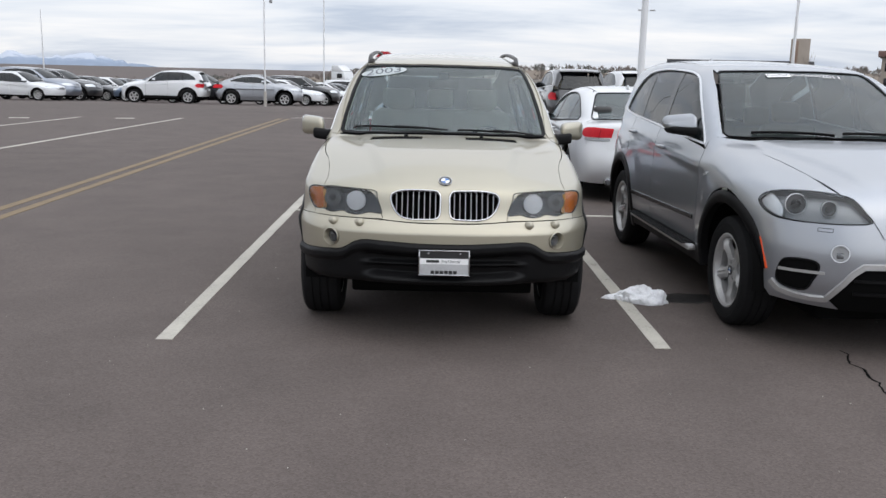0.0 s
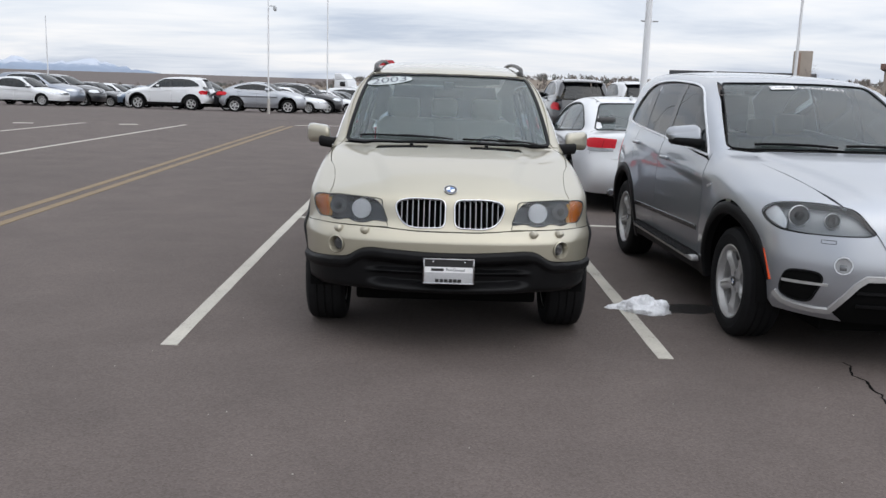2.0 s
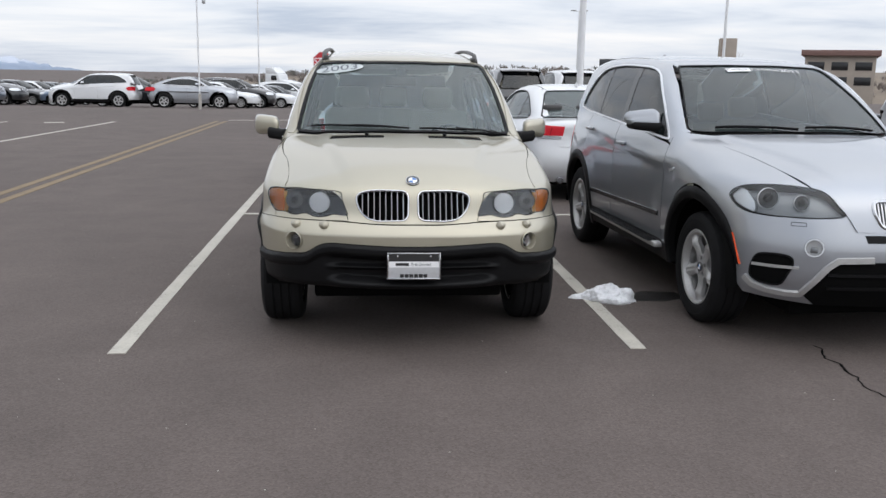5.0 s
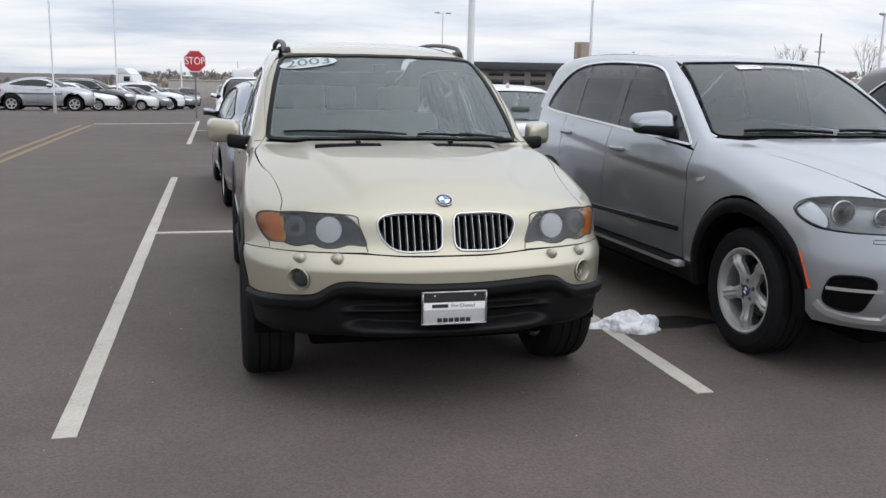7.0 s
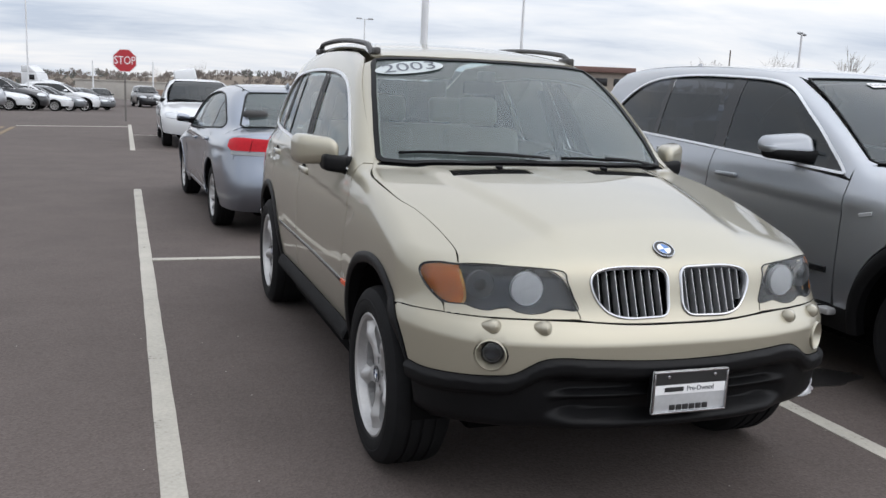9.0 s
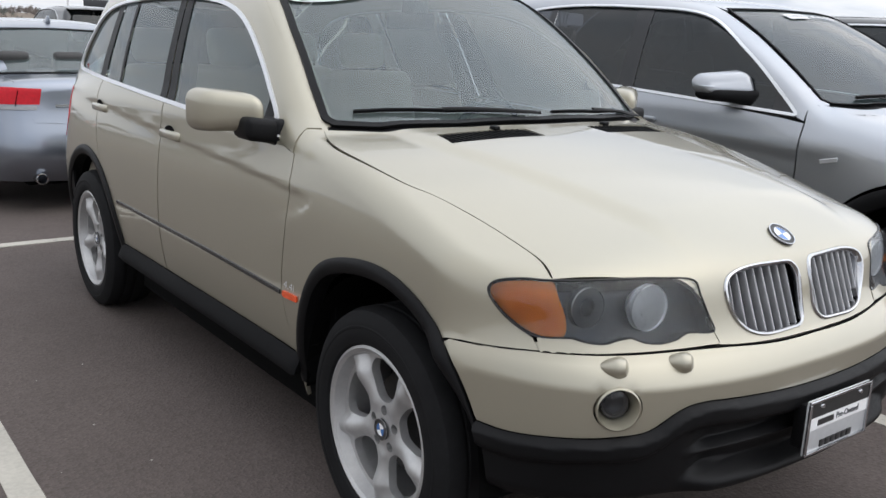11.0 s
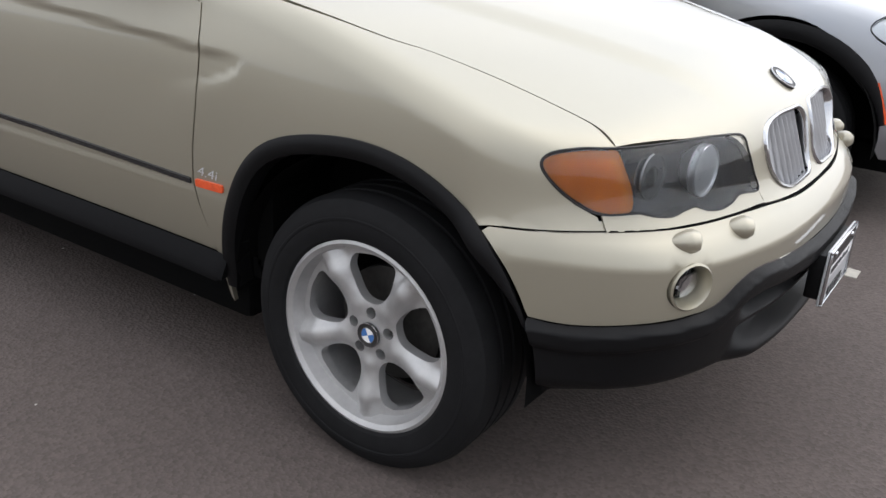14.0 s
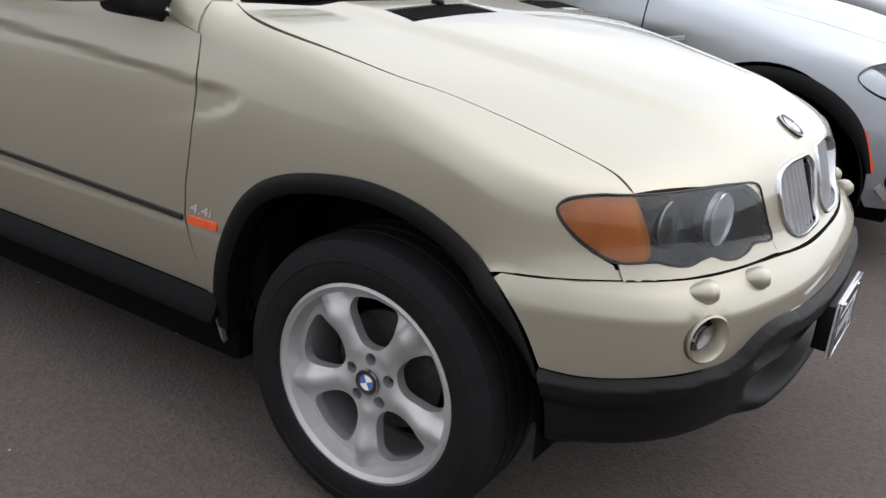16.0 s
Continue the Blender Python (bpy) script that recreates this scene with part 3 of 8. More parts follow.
def tube(name, line, section, material, parent, closed=False, up=None, label="", mirror=False, normals=None, taper=None):
    """A section of (side, out) pairs swept along a line of places; out points along the normals given."""
    line = np.array(line, float)
    t = np.gradient(line, axis=0) if not closed else np.roll(line, -1, 0) - np.roll(line, 1, 0)
    t /= np.maximum(np.linalg.norm(t, axis=1, keepdims=True), 1e-9)
    n = np.array(normals, float) if normals is not None else np.repeat(np.array([up or (0, 0, 1)], float), len(line), 0)
    n = n - t * (n * t).sum(1, keepdims=True)
    n /= np.maximum(np.linalg.norm(n, axis=1, keepdims=True), 1e-9)
    s = np.cross(t, n)
    sec = np.array(section, float)
    k, m = len(sec), len(line)
    tp = np.ones(m) if taper is None else np.asarray(taper, float)
    V = (line[:, None] + (s[:, None] * sec[None, :, :1] + n[:, None] * sec[None, :, 1:]) * tp[:, None, None]).reshape(-1, 3)
    F = []
    for i in range(m if closed else m - 1):
        for j in range(k):
            a, b = i * k + j, i * k + (j + 1) % k
            c, d = ((i + 1) % m) * k + (j + 1) % k, ((i + 1) % m) * k + j
            F.append((a, b, c, d))
    if not closed:
        F += [tuple(range(k))[::-1], tuple((m - 1) * k + j for j in range(k))]
    if mirror:
        V = V * (-1, 1, 1)
    bm = bmesh.new()
    vs = [bm.verts.new(p) for p in V]
    for f in F:
        try:
            bm.faces.new([vs[i] for i in f])
        except ValueError:
            pass
    return part(name, bm, material, parent, label, sharp=50)


def ring(w, h, k=10):
    return [(w * math.cos(a), h * math.sin(a)) for a in np.linspace(0, 2 * math.pi, k, endpoint=False)]


def lathe(bm, profile, n=48, axis="x", at=(0, 0, 0), closed=False):
    """Turns (radius, along) pairs about an axis through at."""
    rows = []
    for i in range(n):
        a = 2 * math.pi * i / n
        c, s = math.cos(a), math.sin(a)
        row = []
        for r, h in profile:
            p = {"x": (h, r * c, r * s), "y": (r * c, h, r * s), "z": (r * c, r * s, h)}[axis]
            row.append(bm.verts.new(Vector(p) + Vector(at)))
        rows.append(row)
    m = len(profile)
    for i in range(n):
        a, b = rows[i], rows[(i + 1) % n]
        for j in range(m if closed else m - 1):
            bm.faces.new((a[j], a[(j + 1) % m], b[(j + 1) % m], b[j]))
        if not closed:
            pass
    if not closed:
        for j in (0, m - 1):
            if profile[j][0] > 1e-6:
                bm.faces.new([r[j] for r in rows])
    bmesh.ops.remove_doubles(bm, verts=bm.verts, dist=1e-6)
    return bm


def block(bm, x0, x1, y0, y1, z0, z1, bevel=0.0, seg=2, m=None):
    r = bmesh.ops.create_cube(bm, size=1)
    vs = r["verts"]
    for v in vs:
        v.co = ((x0 + x1) / 2 + v.co.x * (x1 - x0), (y0 + y1) / 2 + v.co.y * (y1 - y0), (z0 + z1) / 2 + v.co.z * (z1 - z0))
    if m is not None:
        for v in vs:
            v.co = m @ v.co
    if bevel:
        es = list({e for v in vs for e in v.link_edges})
        bmesh.ops.bevel(bm, geom=es, offset=bevel, segments=seg, profile=0.5, affect="EDGES")
    return bm


def plate2d(name, loops, place, depth, material, parent, step=0.02, label="", height=None):
    """A flat piece: loops of (u, v), put in space by place(u, v, w), with a thickness."""
    uv, tri = fill2d([np.array(l, float) for l in loops], step)
    top = height(uv) if height else np.zeros(len(uv))
    V = [place(u, v, w) for (u, v), w in zip(uv, top)] + [place(u, v, w - depth) for (u, v), w in zip(uv, top)]
    k = len(uv)
    F = [tuple(q) for q in tri] + [tuple(int(i) + k for i in q[::-1]) for q in tri]
    F += [(b, a, a + k, b + k) for a, b in bare(uv, tri)]
    bm = bmesh.new()
    vs = [bm.verts.new(p) for p in V]
    for f in F:
        bm.faces.new([vs[int(i)] for i in f])
    return part(name, bm, material, parent, label, sharp=40)


def empty(name, m=None, parent=None, label=""):
    ob = new(name)
    ob.empty_display_size = 0.2
    if m is not None:
        ob.matrix_world = m
    if parent:
        ob.parent = parent
    return tagged(ob, label)


def lettering(name, body, size, material, parent, m, depth=0.0008, align="CENTER", label="", xscale=1.0):
    cu = bpy.data.curves.new(name, "FONT")
    cu.body, cu.size, cu.align_x, cu.align_y, cu.extrude = body, size, align, "CENTER", depth
    ob = bpy.data.objects.new(name, cu)
    scene.collection.objects.link(ob)
    bpy.context.view_layer.update()
    me = bpy.data.meshes.new_from_object(ob.evaluated_get(bpy.context.evaluated_depsgraph_get()))
    bpy.data.objects.remove(ob)
    me.transform(m @ Matrix.Diagonal((xscale, 1, 1, 1)))
    me.materials.append(material)
    return attach(name, me, parent, label)

# ---- parts that all the cars share ----
def polar_loop(rs, centre, n=5):
    """A closed loop from (radius, degrees off the centre line) pairs of one half."""
    half = [(r, a) for r, a in rs]
    whole = half + [(r, -a) for r, a in reversed(half) if abs(a) > 1e-6]
    pts = [(r * math.cos(radians(centre + a)), r * math.sin(radians(centre + a))) for r, a in whole]
    return rounded([(u, v, 0.016) for u, v in pts], 0.008)


def wheel(parent, m, style, R, W, rim, turn=270, fine=True, alloy=None):
    """A tyre on an alloy rim, its outer face towards +x."""
    alloy = alloy or ALLOY
    w = empty("wheel", None, parent)
    w.matrix_basis = m
    n = 64 if fine else 28
    bm = bmesh.new()
    h = W / 2
    prof = [(rim - 0.012, -h + 0.03), (rim + 0.012, -h + 0.006), (rim + 0.05, -h), (R - 0.035, -h + 0.004), (R - 0.01, -h + 0.022), (R, -h + 0.05)]
    if fine:
        for k in (-0.05, 0.0, 0.05):
            prof += [(R, k - 0.007), (R - 0.008, k - 0.005), (R - 0.008, k + 0.005), (R, k + 0.007)]
    prof += [(R, h - 0.05), (R - 0.01, h - 0.022), (R - 0.035, h - 0.004)]
    if fine:
        prof += [(R - 0.05, h - 0.0015), (R - 0.052, h + 0.0005), (R - 0.058, h + 0.0005), (R - 0.06, h - 0.001)]
    prof += [(rim + 0.05, h), (rim + 0.03, h - 0.001), (rim + 0.012, h - 0.006), (rim + 0.004, h - 0.014), (rim - 0.012, h - 0.03)]
    lathe(bm, prof, n, "x", closed=True)
    part("tyre", bm, RUBBER, w, sharp=28)
    face = h - 0.03
    bm = bmesh.new()
    lathe(bm, [(rim - 0.006, -h + 0.02), (rim - 0.02, -h + 0.05), (rim - 0.035, face - 0.05), (rim - 0.022, face - 0.012), (rim - 0.016, face + 0.012), (rim - 0.004, face + 0.02), (rim + 0.004, face + 0.017), (rim + 0.006, face + 0.006), (rim - 0.004, face - 0.02)], n, "x", closed=True)
    part("rim", bm, alloy, w, sharp=30)
    holes, spokes = [], 5
    if style == "fan":
        for k in range(5):
            holes.append(polar_loop([(0.082, 0), (0.09, 14), (0.106, 20.5), (0.135, 23.4), (0.17, 23), (0.2, 21), (0.213, 16), (0.215, 0)], turn + 36 + 72 * k))
    elif style == "star":
        for k in range(5):
            holes.append(polar_loop([(0.082, 0), (0.095, 14), (0.14, 22), (0.19, 25), (0.212, 23), (0.215, 0)], turn + 36 + 72 * k))
    else:
        spokes = 10
        for k in range(10):
            holes.append(polar_loop([(0.09, 0), (0.11, 8), (0.16, 11), (0.2, 12.5), (0.205, 0)], turn + 18 + 36 * k))

    def relief(uv):
        r, a = np.hypot(uv[:, 0], uv[:, 1]), np.degrees(np.arctan2(uv[:, 1], uv[:, 0]))
        q = (a - turn + 180 / spokes) % (360 / spokes) - 180 / spokes
        s = np.radians(q) * r
        base = -0.004 - 0.008 * sstep(0.03, 0.1, r) + 0.022 * sstep(0.1, 0.2, r) - 0.01 * sstep(0.17, 0.215, r)
        ridge = 0.014 * np.exp(-(s / 0.03) ** 2) * sstep(0.05, 0.09, r)
        if style == "star":
            ridge = ridge - 0.012 * np.exp(-(s / 0.008) ** 2) * sstep(0.05, 0.12, r)
        return base + ridge - 0.012 * sstep(0.012, 0.04, np.abs(s)) * sstep(0.09, 0.15, r)

    if fine:
        for k in range(5):
            a = radians(turn + 36 + 72 * k)
            holes.append(rounded([(0.058 * math.cos(a) + 0.0155 * math.cos(b), 0.058 * math.sin(a) + 0.0155 * math.sin(b)) for b in np.linspace(0, 2 * math.pi, 12, endpoint=False)], 0.01))
    outer = [((rim - 0.018) * math.cos(b), (rim - 0.018) * math.sin(b)) for b in np.linspace(0, 2 * math.pi, n, endpoint=False)]
    plate2d("spokes", [outer] + [list(map(tuple, q)) for q in holes], lambda u, v, z: (face - 0.012 + z, u, v), 0.028, alloy, w, 0.008 if fine else 0.03, height=relief)
    bm = bmesh.new()
    lathe(bm, [(0.0, face - 0.1), (0.155, face - 0.1), (0.155, face - 0.115), (0.0, face - 0.115)], 36, "x")
    part("brake_disc", bm, DISC, w)
    # near-black disc gives the shade behind the spokes
    bm = bmesh.new()
    lathe(bm, [(0.0, -h + 0.04), (rim - 0.03, -h + 0.04), (rim - 0.03, -h + 0.02), (0.0, -h + 0.02)], 24, "x")
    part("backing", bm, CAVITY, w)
    badge(w, Matrix.Translation((face - 0.013, 0, 0)) @ Matrix.Rotation(radians(90), 4, "Y") @ Matrix.Rotation(radians(25), 4, "Z"), 0.033, fine)
    return w


def badge(parent, m, r, fine=True):
    """A round enamel badge with a dark ring and blue and white quarters, facing +z before m."""
    bm = bmesh.new()
    lathe(bm, [(0, 0), (r, 0), (r, 0.003), (r * 0.95, 0.0055), (r * 0.9, 0.005), (0, 0.005)], 32, "z")
    b = part("badge", bm, BLACK_INK, parent)
    b.matrix_basis = m
    if not fine:
        return b
    for k in range(4):
        bm = bmesh.new()
        vs = [bm.verts.new((0, 0, 0.0064))] + [bm.verts.new((r * 0.6 * math.cos(a), r * 0.6 * math.sin(a), 0.0058)) for a in np.linspace(k * math.pi / 2, (k + 1) * math.pi / 2, 8)]
        bm.faces.new(vs)
        ex = bmesh.ops.extrude_face_region(bm, geom=bm.faces[:])
        for v in ex["geom"]:
            if isinstance(v, bmesh.types.BMVert):
                v.co.z -= 0.003
        part("enamel_quarter", bm, WHITE_INK if k % 2 else BLUE_INK, b, smooth=False)
    for rr, name in ((r * 0.98, "outer_ring"), (r * 0.64, "inner_ring")):
        bm = bmesh.new()
        lathe(bm, [(rr - r * 0.05, 0.0045), (rr - r * 0.04, 0.0068), (rr + r * 0.02, 0.0068), (rr + r * 0.03, 0.0045)], 32, "z", closed=True)
        part(name, bm, CHROME, b)
    return b


def smooth(pts, n=6, closed=True):
    """A soft line through points."""
    p = np.array(pts, float)
    m, out = len(p), []
    for i in range(m if closed else m - 1):
        g = lambda k: p[k % m] if closed else p[min(max(k, 0), m - 1)]
        a, b, c, d = g(i - 1), g(i), g(i + 1), g(i + 2)
        for t in np.arange(n) / n:
            out.append(0.5 * (2 * b + (c - a) * t + (2 * a - 5 * b + 4 * c - d) * t * t + (3 * b - a - 3 * c + d) * t**3))
    if not closed:
        out.append(p[-1])
    return np.array(out)


def surface_line(shape, proj, pts, step=0.03, off=0.0, closed=False, form=None):
    """A line over the form through flat points; gives its places and normals."""
    q = dense(np.array(pts, float), step, closed)
    p, ok = shape.lay(proj, q[:, 0], q[:, 1], form)
    p = p[ok]
    n = shape.normal(p, form)
    return p + n * off, n


def strip(shape, proj, pts, section, material, parent, name, step=0.03, off=0.0, closed=False, mirror=False, label="", form=None):
    p, n = surface_line(shape, proj, pts, step, off, closed, form)
    return tube(name, p, section, material, parent, closed, normals=n, mirror=mirror, label=label)


def arc(cy, cz, r, a0, a1, n=18):
    return [(cy + r * math.cos(radians(a)), cz + r * math.sin(radians(a))) for a in np.linspace(a0, a1, n)]


def well(parent, y, z, r, half, mirror=False, outer=0.9):
    """The tub over a wheel, its shade put in as near-black."""
    bm = bmesh.new()
    k = 20
    rows = []
    for i in range(k + 1):
        a = math.pi * (-0.02 + 1.04 * i / k)
        rows.append([bm.verts.new((x * (-1 if mirror else 1), y + rr * math.cos(a), z + rr * math.sin(a))) for x, rr in ((outer, r), (half, r + 0.01), (half, 0.0))])
    for a, b in zip(rows, rows[1:]):
        for j in range(2):
            bm.faces.new((a[j], a[j + 1], b[j + 1], b[j]))
    bmesh.ops.remove_doubles(bm, verts=bm.verts, dist=1e-5)
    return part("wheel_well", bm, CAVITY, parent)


def seat(parent, x, y, w, material, name="seat", back=0.66, z=0.55):
    s = empty(name, None, parent)
    bm = bmesh.new()
    block(bm, x - w / 2, x + w / 2, y - 0.5, y, z, z + 0.17, 0.06, 3)
    part("cushion", bm, material, s)
    bm = bmesh.new()
    m = Matrix.Translation((x, y - 0.03, z + 0.1)) @ Matrix.Rotation(radians(-16), 4, "X")
    block(bm, -w / 2, w / 2, -0.02, 0.15, 0, back, 0.06, 3, m)
    part("backrest", bm, material, s)
    k = 1 if w < 0.8 else 3
    for i in range(k):
        bm = bmesh.new()
        hx = (i - (k - 1) / 2) * 0.45
        block(bm, hx - 0.13, hx + 0.13, 0.02, 0.12, back + 0.02, back + 0.21, 0.045, 3, m)
        part("headrest", bm, material, s)
    return s


def on_glass(shape, proj, loops, material, parent, name, off=0.003, step=0.02, label=""):
    return panel(shape, proj, loops[0], material, parent, name, loops[1:], step, 0, off, 0.001, label)


def ellipse(cu, cv, a, b, n=40):
    return [(cu + a * math.cos(t), cv + b * math.sin(t)) for t in np.linspace(0, 2 * math.pi, n, endpoint=False)]


def word_on(shape, proj, at, body, size, material, parent, name, off=0.004, xscale=1.0, mirror=False, slant=0.0, label=""):
    """Letters laid onto the form round the flat place at."""
    ob = lettering(name, body, size, material, parent, Matrix.Identity(4), 0.0, xscale=xscale, label=label)
    me = ob.data
    co = np.array([tuple(v.co) for v in me.vertices])
    u = at[0] + (co[:, 0] + slant * co[:, 1]) * (-1 if mirror else 1)
    p, ok = shape.lay(proj, u, at[1] + co[:, 1])
    p = p + shape.normal(p) * off
    if mirror:
        p[:, 0] *= -1
    for v, q in zip(me.vertices, p):
        v.co = q
    return ob

# ---- ground and its markings ----
def asphalt():
    m, nt, b, out = nodes_of("worn_asphalt")
    big, mid, fine = noise_node(nt, 0.16, 4), noise_node(nt, 1.4, 4), noise_node(nt, 110, 2)
    vo = nt.nodes.new("ShaderNodeTexVoronoi")
    tc = nt.nodes.new("ShaderNodeTexCoord")
    link(nt, tc.outputs["Object"], vo.inputs["Vector"])
    vo.inputs["Scale"].default_value = 95
    a = ramp(nt, big.outputs["Fac"], [(0.3, (0.09, 0.073, 0.066)), (0.7, (0.11, 0.089, 0.081))])
    c = ramp(nt, mid.outputs["Fac"], [(0.3, (0.86, 0.86, 0.86)), (0.7, (1.1, 1.1, 1.1))])
    d = ramp(nt, vo.outputs["Color"], [(0.0, (0.72, 0.71, 0.7)), (0.6, (1.0, 1.0, 1.0)), (0.97, (1.15, 1.14, 1.12)), (1.0, (1.6, 1.56, 1.5))])
    last = a.outputs[0]
    for k in (c, d):
        x = nt.nodes.new("ShaderNodeMix")
        x.data_type, x.blend_type = "RGBA", "MULTIPLY"
        x.inputs[0].default_value = 1
        link(nt, last, x.inputs[6])
        link(nt, k.outputs[0], x.inputs[7])
        last = x.outputs[2]
    link(nt, last, b.inputs["Base Color"])
    b.inputs["Roughness"].default_value = 0.88
    b.inputs["Specular IOR Level"].default_value = 0.35
    bp = nt.nodes.new("ShaderNodeBump")
    bp.inputs["Strength"].default_value, bp.inputs["Distance"].default_value = 0.55, 0.004
    link(nt, vo.outputs["Distance"], bp.inputs["Height"])
    link(nt, bp.outputs[0], b.inputs["Normal"])
    return m


def line_paint(name, color):
    """Road paint, worn through in places to the asphalt."""
    m, nt, b, out = nodes_of(name)
    n1, n2 = noise_node(nt, 3.0, 5), noise_node(nt, 55, 3)
    w = nt.nodes.new("ShaderNodeMath")
    w.operation = "MULTIPLY_ADD"
    w.inputs[1].default_value = 0.45
    link(nt, n2.outputs["Fac"], w.inputs[0])
    h = nt.nodes.new("ShaderNodeMath")
    h.operation = "MULTIPLY"
    h.inputs[1].default_value = 0.55
    link(nt, n1.outputs["Fac"], h.inputs[0])
    link(nt, h.outputs[0], w.inputs[2])
    r = ramp(nt, w.outputs[0], [(0.33, (0.08, 0.073, 0.068)), (0.4, [c * 0.8 for c in color]), (0.6, color)])
    link(nt, r.outputs[0], b.inputs["Base Color"])
    b.inputs["Roughness"].default_value = 0.75
    return m


ASPHALT = asphalt()
LINE_WHITE, LINE_YELLOW = line_paint("white_road_paint", (0.45, 0.425, 0.37)), line_paint("yellow_road_paint", (0.19, 0.135, 0.07))



def level(y):
    """The lot falls gently away beyond its last bays."""
    return -float(np.interp(y, [29, 33, 62, 75, 110, 170, 300], [0, 0.05, 1.0, 1.2, 1.4, 3.2, 9.0]))


bm = bmesh.new()
xs = [-3000, -900, -300, -100, -40, 0, 40, 100, 300, 900, 3000]
ys = [-3000, -900, -300, -100, -30, 0, 15, 29, 31, 33, 40, 50, 62, 68, 75, 85, 110, 140, 170, 230, 300, 900, 3000]
grid = [[bm.verts.new((x, y, level(y))) for x in xs] for y in ys]
for a, b in zip(grid, grid[1:]):
    for i in range(len(xs) - 1):
        bm.faces.new((a[i], a[i + 1], b[i + 1], b[i]))
ground = tagged(part("ground", bm, ASPHALT, None), "wide grey-brown asphalt parking lot", "ground", kind="structure")


def marking(x0, y0, x1, y1, w, material, name="parking_line", z=0.004, label="worn white painted parking line", seed=0):
    rnd = random.Random(seed)
    bm = bmesh.new()
    d = Vector((x1 - x0, y1 - y0))
    n = Vector((-d.y, d.x)).normalized() * w / 2
    k = max(2, int(d.length / 0.25))
    rows = []
    for i in range(k + 1):
        c = Vector((x0, y0)) + d * i / k
        j = n * (1 + rnd.uniform(-0.05, 0.05))
        rows.append((bm.verts.new((*(c + j), z)), bm.verts.new((*(c - j), z))))
    for a, b in zip(rows, rows[1:]):
        bm.faces.new((a[0], a[1], b[1], b[0]))
    ex = bmesh.ops.extrude_face_region(bm, geom=bm.faces[:])
    for v in ex["geom"]:
        if isinstance(v, bmesh.types.BMVert):
            v.co.z -= z + 0.004
    return tagged(part(name, bm, material, None, smooth=False), label, "road marking", "parking lot markings", "structure")


BAY = 3.09
for i in range(0, 8):
    x = -1.712 + BAY * i
    marking(x, 0.33, x, 10.57, 0.1, LINE_WHITE, seed=i)
    marking(x, 17.28, x, 27.3, 0.1, LINE_WHITE, seed=20 + i)
marking(-1.66, 5.55, 22, 5.55, 0.1, LINE_WHITE, z=0.006, seed=41)
marking(-1.66, 22.3, 22, 22.3, 0.1, LINE_WHITE, z=0.006, seed=42)
marking(-4.7, 25.2, -1.76, 26.1, 0.16, LINE_WHITE, label="white painted stop bar", seed=43)
for x in (-4.7, -4.97):
    marking(x, -20, x, 24.6, 0.12, LINE_YELLOW, "centre_line", label="faded yellow double centre line", seed=50 + int(-x))
marking(-8.9, -3, -7.9, 23.6, 0.11, LINE_WHITE, seed=61)
marking(-11.9, 8, -10.85, 23.0, 0.11, LINE_WHITE, seed=62)
marking(-9.7, 22.75, -9.2, 22.97, 0.3, LINE_WHITE, seed=63)
marking(-12.5, 21.8, -11.98, 22.0, 0.3, LINE_WHITE, seed=64)

